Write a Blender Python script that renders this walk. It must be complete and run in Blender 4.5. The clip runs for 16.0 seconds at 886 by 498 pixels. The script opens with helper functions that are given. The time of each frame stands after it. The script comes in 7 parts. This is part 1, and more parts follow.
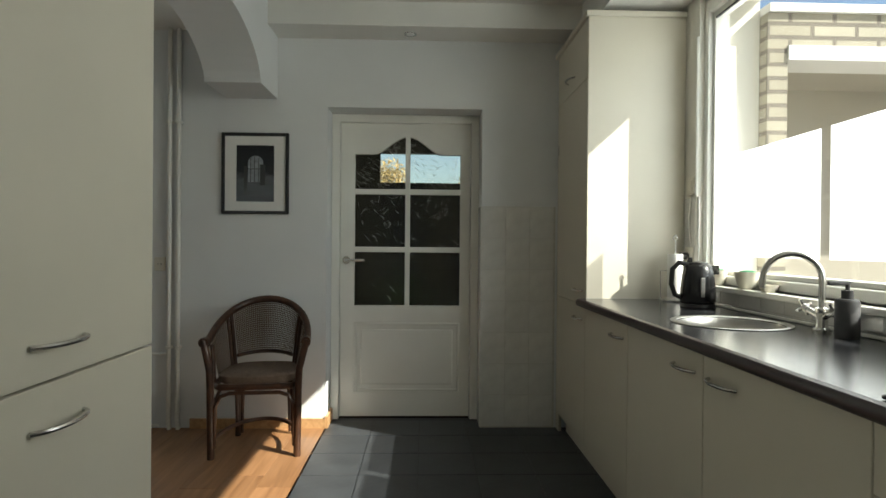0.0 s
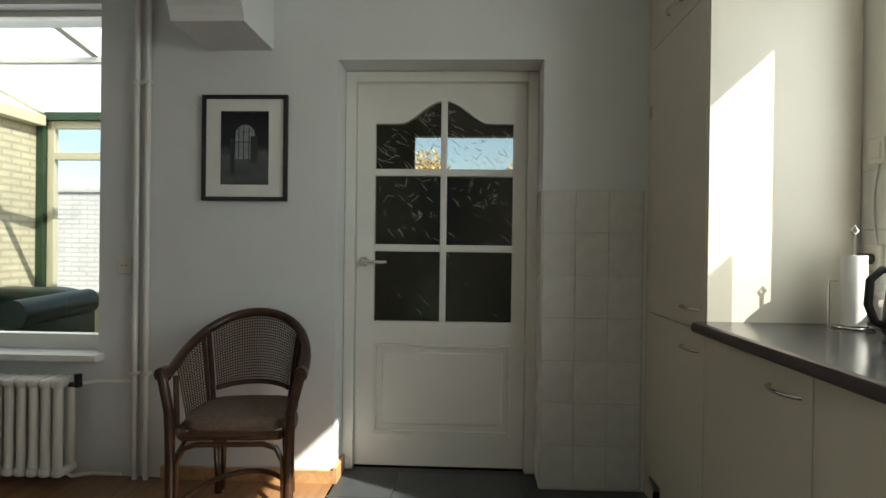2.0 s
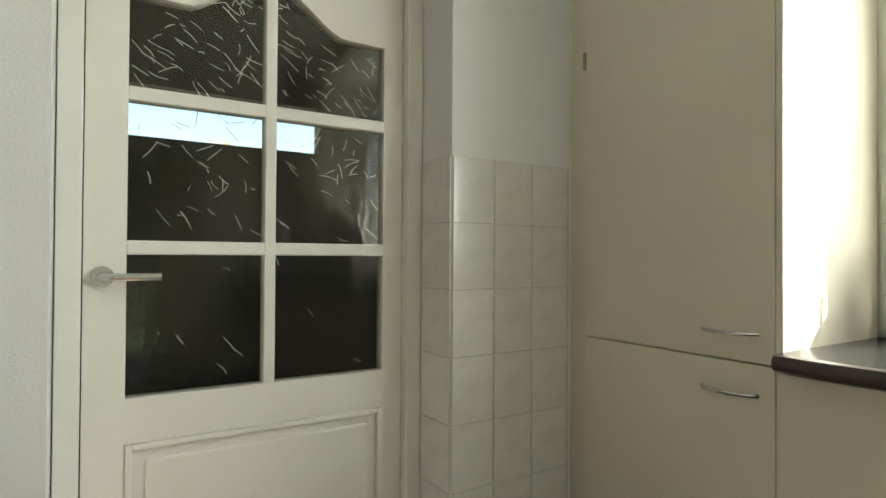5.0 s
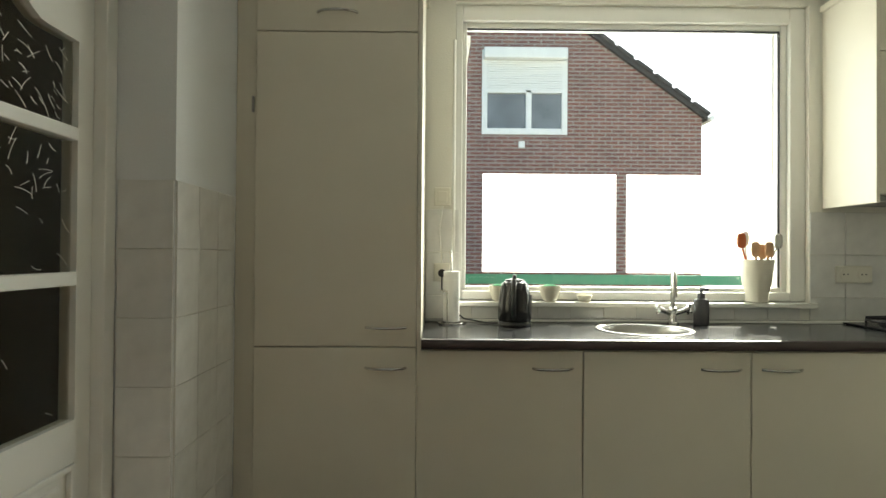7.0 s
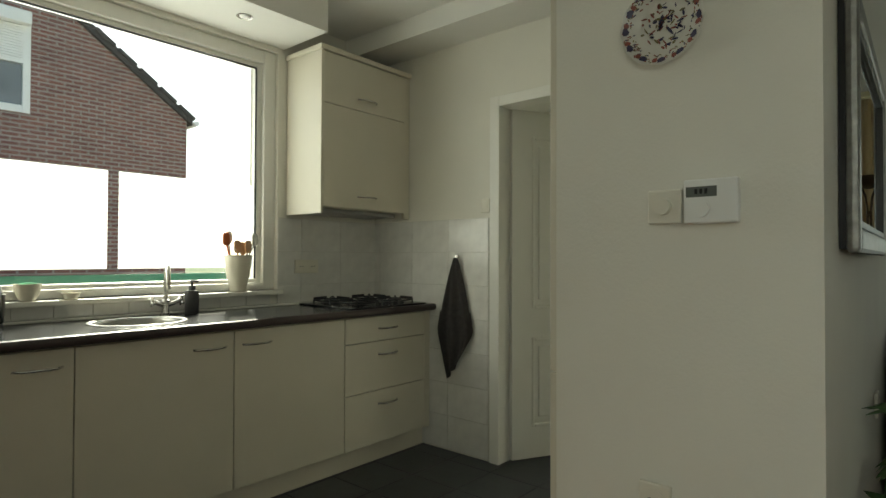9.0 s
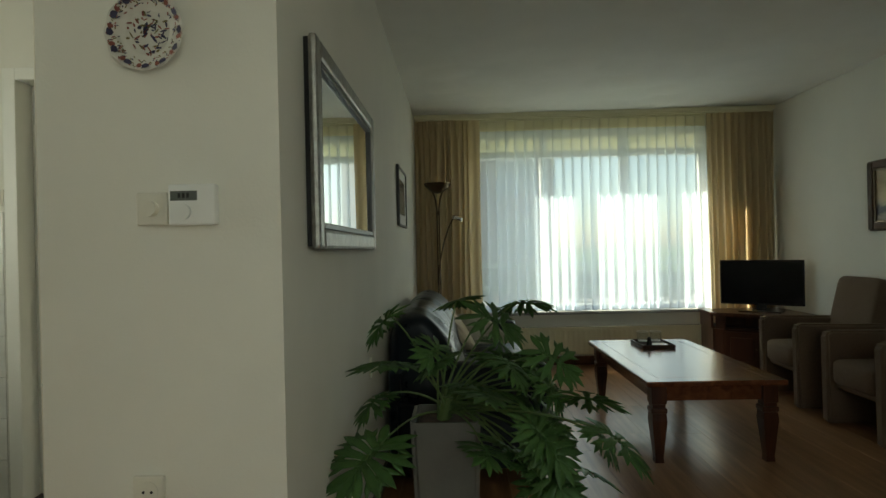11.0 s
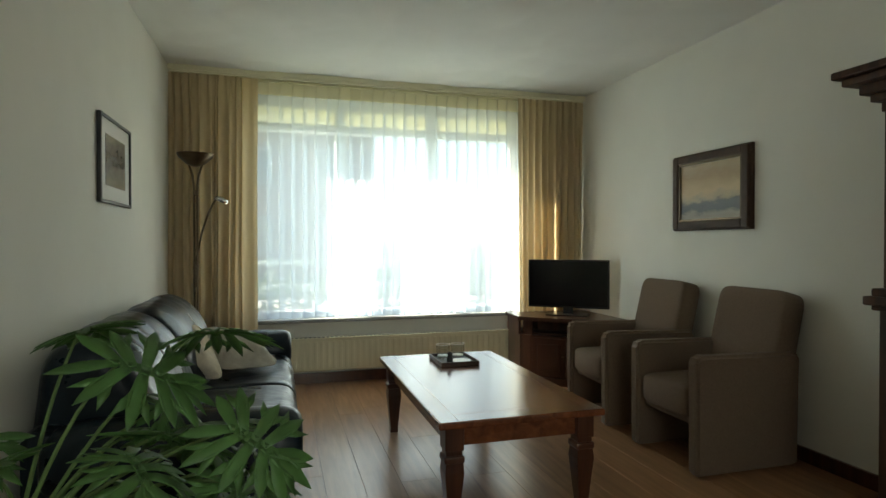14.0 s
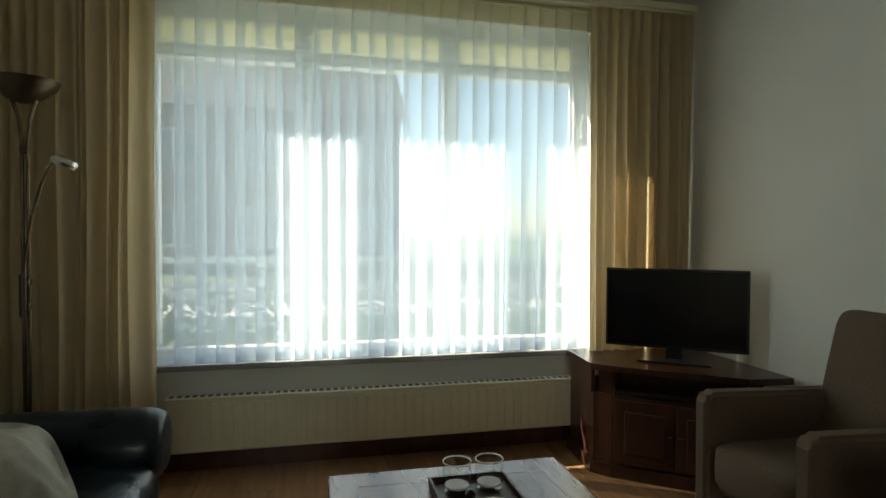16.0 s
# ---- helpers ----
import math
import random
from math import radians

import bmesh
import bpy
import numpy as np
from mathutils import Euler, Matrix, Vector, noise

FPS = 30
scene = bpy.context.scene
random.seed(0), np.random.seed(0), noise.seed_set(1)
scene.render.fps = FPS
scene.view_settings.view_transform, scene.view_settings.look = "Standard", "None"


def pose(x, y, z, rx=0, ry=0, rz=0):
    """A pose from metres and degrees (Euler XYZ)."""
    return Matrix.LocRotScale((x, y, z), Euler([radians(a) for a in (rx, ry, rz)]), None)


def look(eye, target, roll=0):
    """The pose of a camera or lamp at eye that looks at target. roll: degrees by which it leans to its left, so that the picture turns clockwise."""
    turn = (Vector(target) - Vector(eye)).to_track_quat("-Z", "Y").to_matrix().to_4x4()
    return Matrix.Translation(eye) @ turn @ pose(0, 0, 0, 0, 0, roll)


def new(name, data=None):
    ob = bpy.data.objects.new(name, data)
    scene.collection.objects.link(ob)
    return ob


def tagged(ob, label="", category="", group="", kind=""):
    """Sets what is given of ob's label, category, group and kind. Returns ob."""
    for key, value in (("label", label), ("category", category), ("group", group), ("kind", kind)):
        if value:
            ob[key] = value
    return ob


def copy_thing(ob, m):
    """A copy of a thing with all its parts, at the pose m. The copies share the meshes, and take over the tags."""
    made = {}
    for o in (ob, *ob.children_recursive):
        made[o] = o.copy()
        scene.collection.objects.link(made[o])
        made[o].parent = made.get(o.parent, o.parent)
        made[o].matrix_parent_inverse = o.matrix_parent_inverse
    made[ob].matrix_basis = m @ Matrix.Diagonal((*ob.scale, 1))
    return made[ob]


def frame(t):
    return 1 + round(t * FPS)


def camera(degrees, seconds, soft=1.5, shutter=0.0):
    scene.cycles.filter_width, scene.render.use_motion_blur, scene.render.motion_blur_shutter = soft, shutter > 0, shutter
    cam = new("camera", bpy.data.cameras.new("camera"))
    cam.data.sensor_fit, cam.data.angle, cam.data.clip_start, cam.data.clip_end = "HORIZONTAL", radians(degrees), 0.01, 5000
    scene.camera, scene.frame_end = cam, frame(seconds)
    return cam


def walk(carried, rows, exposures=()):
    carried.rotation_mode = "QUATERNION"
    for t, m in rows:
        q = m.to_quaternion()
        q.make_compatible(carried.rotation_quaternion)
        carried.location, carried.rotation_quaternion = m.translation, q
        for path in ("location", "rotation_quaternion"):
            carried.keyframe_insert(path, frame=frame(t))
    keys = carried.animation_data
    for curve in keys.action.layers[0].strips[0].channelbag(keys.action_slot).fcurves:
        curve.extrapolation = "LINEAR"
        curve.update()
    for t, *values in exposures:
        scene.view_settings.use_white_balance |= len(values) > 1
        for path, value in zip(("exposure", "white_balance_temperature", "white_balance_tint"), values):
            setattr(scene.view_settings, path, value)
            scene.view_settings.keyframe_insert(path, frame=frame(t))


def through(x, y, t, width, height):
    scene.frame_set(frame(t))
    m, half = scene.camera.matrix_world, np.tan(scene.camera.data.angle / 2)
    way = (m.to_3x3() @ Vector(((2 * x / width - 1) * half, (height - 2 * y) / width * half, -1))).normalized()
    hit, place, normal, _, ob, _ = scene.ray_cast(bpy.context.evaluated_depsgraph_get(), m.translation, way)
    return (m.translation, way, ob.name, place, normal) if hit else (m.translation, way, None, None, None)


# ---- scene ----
cam = camera(75.8, 16.0)
PATH = [
    (0, (0.624, -3.615, 1.154), (0.686, -1.616, 1.144), 0.5),
    (0.5, (0.642, -3.381, 1.138), (0.665, -1.381, 1.121), 0.6),
    (1, (0.619, -3.1, 1.127), (0.633, -1.101, 1.111), 0.7),
    (1.5, (0.634, -2.835, 1.135), (0.606, -0.835, 1.131), 0.7),
    (2, (0.63, -2.7, 1.137), (0.543, -0.702, 1.129), 0.7),
    (2.5, (0.642, -2.574, 1.11), (0.506, -0.579, 1.111), 0.8),
    (3, (0.631, -2.417, 1.082), (0.478, -0.423, 1.088), 0.8),
    (3.2, (0.616, -2.315, 1.073), (0.454, -0.322, 1.083), 0.9),
    (5.3, (-0.045, -1.290, 1.122), (1.250, 0.234, 1.155), 0.3),
    (5.5, (-0.115, -1.208, 1.130), (1.325, 0.180, 1.170), 0.3),
    (6, (-0.343, -0.938, 1.170), (1.513, -0.190, 1.194), 0.9),
    (6.5, (-0.522, -0.855, 1.166), (1.452, -0.532, 1.201), 0.3),
    (7, (-0.678, -0.763, 1.2), (1.322, -0.781, 1.219), 0.4),
    (7.5, (-0.771, -0.653, 1.195), (1.181, -1.087, 1.214), 0.3),
    (8, (-0.854, -0.621, 1.191), (0.97, -1.442, 1.212), 0.3),
    (8.5, (-0.924, -0.592, 1.2), (0.682, -1.784, 1.212), 0.4),
    (9, (-0.941, -0.590, 1.174), (0.356, -2.111, 1.206), 0.2),
    (9.5, (-1.012, -0.555, 1.164), (-0.056, -2.310, 1.203), 0.0),
    (10, (-1.102, -0.582, 1.170), (-0.455, -2.474, 1.202), -0.3),
    (10.2, (-1.131, -0.563, 1.174), (-0.62, -2.496, 1.193), -0.7),
    (12.3, (-1.265, -0.644, 1.189), (-1.622, -2.611, 1.18), -0.3),
    (12.5, (-1.282, -0.665, 1.192), (-1.675, -2.626, 1.179), -0.1),
    (13, (-1.362, -0.846, 1.175), (-1.843, -2.787, 1.153), -0.1),
    (13.5, (-1.472, -1.111, 1.172), (-2.004, -3.039, 1.148), -0.1),
    (14, (-1.582, -1.486, 1.159), (-2.137, -3.407, 1.138), -0.0),
    (14.5, (-1.75, -1.934, 1.146), (-2.312, -3.853, 1.123), 0.0),
    (15, (-1.931, -2.377, 1.164), (-2.407, -4.319, 1.134), -0.0),
    (15.5, (-2.048, -2.851, 1.171), (-2.487, -4.802, 1.14), -0.0),
    (16, (-2.146, -3.257, 1.18), (-2.587, -5.207, 1.134), 0.3),
]
walk(cam, [(t, look(e, g, r)) for t, e, g, r in PATH],
     exposures=[(0, 1.25, 6600, 2), (3.2, 1.6, 6600, 4), (5.3, 2.6, 7000, 0), (7.0, 2.0, 7000, -1), (7.6, 1.72, 7100, -2), (8.0, 1.7, 7100, -2), (9.0, 1.3, 7200, -4), (9.5, 1.17, 7300, -5), (10.0, 1.2, 7300, -6), (12.3, 1.8, 7300, -5), (14.0, 2.3, 7100, -2), (16.0, 1.55, 7000, -1)])

# ---- world, sun, exposure ----
SUN_DIR = Vector((1.1, -0.60, 1.02)).normalized()
world = bpy.data.worlds.new("sky")
scene.world = world
world.use_nodes = True
wn = world.node_tree.nodes
sky = wn.new("ShaderNodeTexSky")
sky.sky_type = "NISHITA"
sky.sun_disc = False
sky.sun_elevation = math.asin(SUN_DIR.z)
sky.sun_rotation = math.atan2(SUN_DIR.x, SUN_DIR.y)
wn["Background"].inputs["Strength"].default_value = 0.088
world.node_tree.links.new(sky.outputs[0], wn["Background"].inputs[0])
sun = new("sun", bpy.data.lights.new("sun", "SUN"))
sun.data.energy = 5.0
sun.data.angle = radians(0.5)
sun.data.color = (1.0, 0.95, 0.87)
sun.matrix_world = look(SUN_DIR * 20, (0, 0, 0))


def sky_lamp(name, size_x, size_y, energy, m):
    """Stands in a window's opening for the sky's light."""
    la = bpy.data.lights.new(name, "AREA")
    la.shape, la.size, la.size_y, la.energy, la.color = "RECTANGLE", size_x, size_y, energy, (0.93, 0.97, 1.0)
    ob = new(name, la)
    ob.matrix_world = m
    return ob


sky_lamp("window_light", 1.4, 1.2, 6.4, look((2.2, -1.62, 1.7), (0, -1.62, 1.45)))
sky_lamp("window_light", 2.1, 1.7, 4.0, look((-2.5, -6.75, 1.4), (-2.5, 0, 1.2)))
sky_lamp("window_light", 1.5, 1.5, 3.3, look((-2.0, 0.45, 1.5), (-2.0, -3, 1.2)))


# ---- materials ----
def mat(name, color, rough=0.5, var=0.06, scale=6.0, bump=0.02, bscale=60.0, metal=0.0, stretch=(1, 1, 1), coat=0.0, rnd=0.0, spec=0.5, bdist=0.003):
    m = bpy.data.materials.new(name)
    m.use_nodes = True
    nt = m.node_tree
    n, lk = nt.nodes, nt.links
    b = n["Principled BSDF"]
    b.inputs["Roughness"].default_value = rough
    b.inputs["Metallic"].default_value = metal
    b.inputs["Coat Weight"].default_value = coat
    b.inputs["Specular IOR Level"].default_value = spec
    tc = n.new("ShaderNodeTexCoord")
    mp = n.new("ShaderNodeMapping")
    mp.inputs["Scale"].default_value = stretch
    lk.new(tc.outputs["Object"], mp.inputs[0])
    n1 = n.new("ShaderNodeTexNoise")
    n1.inputs["Scale"].default_value = scale
    n1.inputs["Detail"].default_value = 4
    lk.new(mp.outputs[0], n1.inputs[0])
    hsv = n.new("ShaderNodeHueSaturation")
    hsv.inputs["Color"].default_value = (*color, 1)
    mr = n.new("ShaderNodeMapRange")
    mr.inputs[3].default_value = 1 - var
    mr.inputs[4].default_value = 1 + var
    mr.inputs[1].default_value, mr.inputs[2].default_value = 0.3, 0.7
    lk.new(n1.outputs[0], mr.inputs[0])
    src = mr.outputs[0]
    if rnd:
        oi = n.new("ShaderNodeObjectInfo")
        r2 = n.new("ShaderNodeMapRange")
        r2.inputs[3].default_value, r2.inputs[4].default_value = 1 - rnd, 1 + rnd
        lk.new(oi.outputs["Random"], r2.inputs[0])
        mu = n.new("ShaderNodeMath")
        mu.operation = "MULTIPLY"
        lk.new(src, mu.inputs[0])
        lk.new(r2.outputs[0], mu.inputs[1])
        src = mu.outputs[0]
    lk.new(src, hsv.inputs["Value"])
    lk.new(hsv.outputs[0], b.inputs["Base Color"])
    rr = n.new("ShaderNodeMapRange")
    rr.inputs[3].default_value, rr.inputs[4].default_value = max(0, rough - 0.06), min(1, rough + 0.06)
    lk.new(n1.outputs[0], rr.inputs[0])
    lk.new(rr.outputs[0], b.inputs["Roughness"])
    if bump:
        n2 = n.new("ShaderNodeTexNoise")
        n2.inputs["Scale"].default_value = bscale
        n2.inputs["Detail"].default_value = 6
        lk.new(mp.outputs[0], n2.inputs[0])
        bp = n.new("ShaderNodeBump")
        bp.inputs["Strength"].default_value = min(1, bump * 10)
        bp.inputs["Distance"].default_value = bdist
        lk.new(n2.outputs[0], bp.inputs["Height"])
        lk.new(bp.outputs[0], b.inputs["Normal"])
    return m


def glass(name, color=(1, 1, 1), rough=0.0, mirror_only=0.0, gloss=0.03, relief=0.0):
    """Clear pane: lets light straight through, with a weak gloss."""
    m = bpy.data.materials.new(name)
    m.use_nodes = True
    n, lk = m.node_tree.nodes, m.node_tree.links
    n.remove(n["Principled BSDF"])
    tr = n.new("ShaderNodeBsdfTransparent")
    tr.inputs[0].default_value = (*color, 1)
    gl = n.new("ShaderNodeBsdfGlossy")
    gl.inputs["Roughness"].default_value = rough
    fr = n.new("ShaderNodeLayerWeight")
    fr.inputs[0].default_value = 0.5
    pw = n.new("ShaderNodeMath")
    pw.operation = "POWER"
    pw.inputs[1].default_value = 4.0
    mr = n.new("ShaderNodeMapRange")
    mr.inputs[3].default_value, mr.inputs[4].default_value = gloss, 0.7
    lk.new(fr.outputs["Facing"], pw.inputs[0])
    lk.new(pw.outputs[0], mr.inputs[0])
    if relief:
        co, ns, bp = n.new("ShaderNodeTexCoord"), n.new("ShaderNodeTexNoise"), n.new("ShaderNodeBump")
        ns.inputs["Scale"].default_value = 22.0
        ns.inputs["Distortion"].default_value = 1.5
        bp.inputs["Strength"].default_value = relief
        bp.inputs["Distance"].default_value = 0.01
        lk.new(co.outputs["Object"], ns.inputs["Vector"])
        lk.new(ns.outputs[0], bp.inputs["Height"])
        lk.new(bp.outputs[0], gl.inputs["Normal"])
    mx = n.new("ShaderNodeMixShader")
    if mirror_only:
        mx.inputs[0].default_value = mirror_only
    else:
        lk.new(mr.outputs[0], mx.inputs[0])
    lk.new(tr.outputs[0], mx.inputs[1])
    lk.new(gl.outputs[0], mx.inputs[2])
    lk.new(mx.outputs[0], n["Material Output"].inputs[0])
    return m


def cloth_sheer(name, color, through, clear):
    """Thin cloth: diffuse, translucent and partly open."""
    m = bpy.data.materials.new(name)
    m.use_nodes = True
    n, lk = m.node_tree.nodes, m.node_tree.links
    n.remove(n["Principled BSDF"])
    d = n.new("ShaderNodeBsdfDiffuse")
    t = n.new("ShaderNodeBsdfTranslucent")
    x = n.new("ShaderNodeBsdfTransparent")
    d.inputs[0].default_value = t.inputs[0].default_value = (*color, 1)
    a, b = n.new("ShaderNodeMixShader"), n.new("ShaderNodeMixShader")
    a.inputs[0].default_value, b.inputs[0].default_value = through, clear
    lk.new(d.outputs[0], a.inputs[1])
    lk.new(t.outputs[0], a.inputs[2])
    lk.new(a.outputs[0], b.inputs[1])
    lk.new(x.outputs[0], b.inputs[2])
    lk.new(b.outputs[0], n["Material Output"].inputs[0])
    return m


def wood(name, dark, light, rough=0.4, scale=3.0, along=(0.6, 9, 9), rnd=0.0, coat=0.0, bump=0.15):
    m = bpy.data.materials.new(name)
    m.use_nodes = True
    n, lk = m.node_tree.nodes, m.node_tree.links
    b = n["Principled BSDF"]
    b.inputs["Roughness"].default_value = rough
    b.inputs["Coat Weight"].default_value = coat
    b.inputs["Coat Roughness"].default_value = 0.15
    tc = n.new("ShaderNodeTexCoord")
    mp = n.new("ShaderNodeMapping")
    mp.inputs["Scale"].default_value = along
    oi = n.new("ShaderNodeObjectInfo")
    cm = n.new("ShaderNodeVectorMath")
    cm.operation = "MULTIPLY_ADD"
    cm.inputs[1].default_value = (1, 1, 1)
    sc = n.new("ShaderNodeMath")
    sc.operation = "MULTIPLY"
    sc.inputs[1].default_value = 37.0
    lk.new(oi.outputs["Random"], sc.inputs[0])
    lk.new(tc.outputs["Object"], cm.inputs[0])
    lk.new(sc.outputs[0], cm.inputs[2])
    lk.new(cm.outputs[0], mp.inputs[0])
    n1 = n.new("ShaderNodeTexNoise")
    n1.inputs["Scale"].default_value = scale
    n1.inputs["Detail"].default_value = 8
    n1.inputs["Distortion"].default_value = 0.7
    lk.new(mp.outputs[0], n1.inputs[0])
    cr = n.new("ShaderNodeValToRGB")
    cr.color_ramp.elements[0].position, cr.color_ramp.elements[1].position = 0.32, 0.68
    cr.color_ramp.elements[0].color, cr.color_ramp.elements[1].color = (*dark, 1), (*light, 1)
    lk.new(n1.outputs[0], cr.inputs[0])
    hsv = n.new("ShaderNodeHueSaturation")
    r2 = n.new("ShaderNodeMapRange")
    r2.inputs[3].default_value, r2.inputs[4].default_value = 1 - rnd, 1 + rnd
    lk.new(oi.outputs["Random"], r2.inputs[0])
    lk.new(r2.outputs[0], hsv.inputs["Value"])
    lk.new(cr.outputs[0], hsv.inputs["Color"])
    lk.new(hsv.outputs[0], b.inputs["Base Color"])
    bp = n.new("ShaderNodeBump")
    bp.inputs["Strength"].default_value = bump
    bp.inputs["Distance"].default_value = 0.002
    lk.new(n1.outputs[0], bp.inputs["Height"])
    lk.new(bp.outputs[0], b.inputs["Normal"])
    return m


def bricks(name, c1, c2, mortar, width=0.21, row=0.0625, joint=0.012):
    """Brickwork on upright faces, in metres: runs along x + y, rises with z."""
    m = bpy.data.materials.new(name)
    m.use_nodes = True
    n, lk = m.node_tree.nodes, m.node_tree.links
    b = n["Principled BSDF"]
    b.inputs["Roughness"].default_value = 0.9
    tc = n.new("ShaderNodeTexCoord")
    sp = n.new("ShaderNodeSeparateXYZ")
    cb = n.new("ShaderNodeCombineXYZ")
    ad = n.new("ShaderNodeMath")
    lk.new(tc.outputs["Object"], sp.inputs[0])
    lk.new(sp.outputs[0], ad.inputs[0])
    lk.new(sp.outputs[1], ad.inputs[1])
    lk.new(ad.outputs[0], cb.inputs[0])
    lk.new(sp.outputs[2], cb.inputs[1])
    bt = n.new("ShaderNodeTexBrick")
    bt.inputs["Scale"].default_value = 1.0
    bt.inputs["Color1"].default_value, bt.inputs["Color2"].default_value, bt.inputs["Mortar"].default_value = (*c1, 1), (*c2, 1), (*mortar, 1)
    bt.inputs["Brick Width"].default_value, bt.inputs["Row Height"].default_value, bt.inputs["Mortar Size"].default_value = width, row, joint
    lk.new(cb.outputs[0], bt.inputs[0])
    nz = n.new("ShaderNodeTexNoise")
    nz.inputs["Scale"].default_value = 3
    hs = n.new("ShaderNodeHueSaturation")
    mr = n.new("ShaderNodeMapRange")
    mr.inputs[3].default_value, mr.inputs[4].default_value = 0.75, 1.25
    lk.new(tc.outputs["Object"], nz.inputs[0])
    lk.new(nz.outputs[0], mr.inputs[0])
    lk.new(mr.outputs[0], hs.inputs["Value"])
    lk.new(bt.outputs[0], hs.inputs["Color"])
    lk.new(hs.outputs[0], b.inputs["Base Color"])
    bp = n.new("ShaderNodeBump")
    bp.inputs["Distance"].default_value = 0.008
    bp.inputs["Strength"].default_value = 0.6
    bp.invert = True
    lk.new(bt.outputs["Fac"], bp.inputs["Height"])
    lk.new(bp.outputs[0], b.inputs["Normal"])
    return m


M_WALL = mat("wall_paint", (0.76, 0.74, 0.67), 0.85, 0.03, 2.5, 0.03, 140)
M_WALLG = mat("wall_paint_pale", (0.74, 0.75, 0.75), 0.8, 0.03, 2.5, 0.03, 140)
M_CEIL = mat("ceiling_paint", (0.78, 0.77, 0.73), 0.9, 0.03, 3, 0.02, 90)
M_TRIM = mat("white_lacquer", (0.80, 0.79, 0.74), 0.35, 0.02, 5, 0.008, 60)
M_CAB = mat("cream_laminate", (0.66, 0.62, 0.52), 0.42, 0.02, 4, 0.01, 220)
M_TOP = mat("black_worktop", (0.030, 0.031, 0.034), 0.20, 0.10, 160, 0.0, 300)
M_TOPEDGE = mat("dark_edge", (0.05, 0.035, 0.035), 0.4, 0.1, 20, 0.01)
M_CHROME = mat("brushed_steel", (0.62, 0.61, 0.59), 0.25, 0.05, 30, 0.01, 200, metal=1.0)
M_SINK = mat("sink_steel", (0.40, 0.395, 0.38), 0.32, 0.05, 60, 0.0, 200, metal=1.0)
M_TILE = mat("wall_tile_glaze", (0.70, 0.69, 0.66), 0.13, 0.07, 14, 0.035, 7, rnd=0.03, bdist=0.008)
M_GROUT = mat("grout", (0.60, 0.58, 0.53), 0.9, 0.08, 40)
M_FLOORTILE = mat("slate_tile", (0.046, 0.050, 0.055), 0.42, 0.25, 6, 0.03, 30, rnd=0.08)
M_FGROUT = mat("floor_grout", (0.10, 0.10, 0.10), 0.9, 0.1, 40)
M_OAK = wood("oak_plank", (0.22, 0.108, 0.048), (0.36, 0.19, 0.092), 0.30, 3.0, (9, 0.7, 9), rnd=0.13, coat=0.15)
M_OAKX = wood("oak_plank_light", (0.42, 0.23, 0.10), (0.58, 0.35, 0.17), 0.33, 3.0, (9, 0.7, 9), rnd=0.15, coat=0.15)
M_DARKOAK = wood("dark_stained_oak", (0.028, 0.012, 0.006), (0.080, 0.032, 0.014), 0.5, 3.0, (9, 9, 0.8), bump=0.3)
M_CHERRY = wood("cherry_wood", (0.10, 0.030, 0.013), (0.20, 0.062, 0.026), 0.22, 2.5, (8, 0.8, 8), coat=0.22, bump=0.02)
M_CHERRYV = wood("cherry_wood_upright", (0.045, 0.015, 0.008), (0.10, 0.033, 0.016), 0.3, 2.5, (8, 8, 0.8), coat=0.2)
M_WALNUT = wood("dark_reddish_wood", (0.028, 0.010, 0.006), (0.062, 0.022, 0.012), 0.32, 2.5, (8, 8, 0.8), coat=0.25)
M_RATTAN = wood("dark_rattan", (0.028, 0.012, 0.007), (0.075, 0.032, 0.016), 0.35, 6, (3, 3, 3), coat=0.2)
M_CANE = mat("cane_webbing", (0.10, 0.06, 0.035), 0.6, 0.2, 60, 0.02)
M_SEATPAD = mat("brown_seat_fabric", (0.16, 0.115, 0.085), 0.95, 0.2, 40, 0.08, 260)
# Near-black leather; the window sky's blue tint is mixed into its colour.
M_LEATHER = mat("sky_tinted_leather", (0.007, 0.013, 0.020), 0.29, 0.25, 8, 0.06, 14, coat=0.0, spec=0.3, bdist=0.008)
M_TAUPE = mat("taupe_fabric", (0.150, 0.100, 0.066), 0.95, 0.10, 90, 0.08, 420)
M_CUSH = mat("cream_cushion", (0.66, 0.57, 0.44), 0.95, 0.1, 30, 0.06, 300)
M_CUSH2 = mat("grey_throw", (0.40, 0.37, 0.31), 0.95, 0.1, 30, 0.06, 300)
M_CURTAIN = cloth_sheer("beige_curtain", (0.76, 0.65, 0.46), 0.40, 0.0)
M_SHEER = cloth_sheer("sheer_net", (0.86, 0.93, 1.0), 0.60, 0.44)
M_FILM = cloth_sheer("frosted_film", (0.95, 0.96, 0.96), 0.8, 0.6)
M_GLASS = glass("clear_glass")
M_BLACK = mat("black_plastic", (0.012, 0.012, 0.013), 0.3, 0.1, 20, 0.0)
M_SCREEN = mat("tv_screen", (0.006, 0.006, 0.007), 0.18, 0.05, 5, 0.0)
M_RUBBER = mat("dark_grey_rubber", (0.07, 0.07, 0.075), 0.6, 0.1, 20, 0.01)
M_BRONZE = mat("antique_bronze", (0.11, 0.08, 0.05), 0.35, 0.15, 20, 0.0, metal=0.9)
M_SILVERFR = mat("silver_frame", (0.30, 0.295, 0.28), 0.42, 0.25, 40, 0.08, 60, metal=0.8)
M_BLACKFR = mat("black_frame", (0.013, 0.012, 0.012), 0.35, 0.1, 10, 0.005)
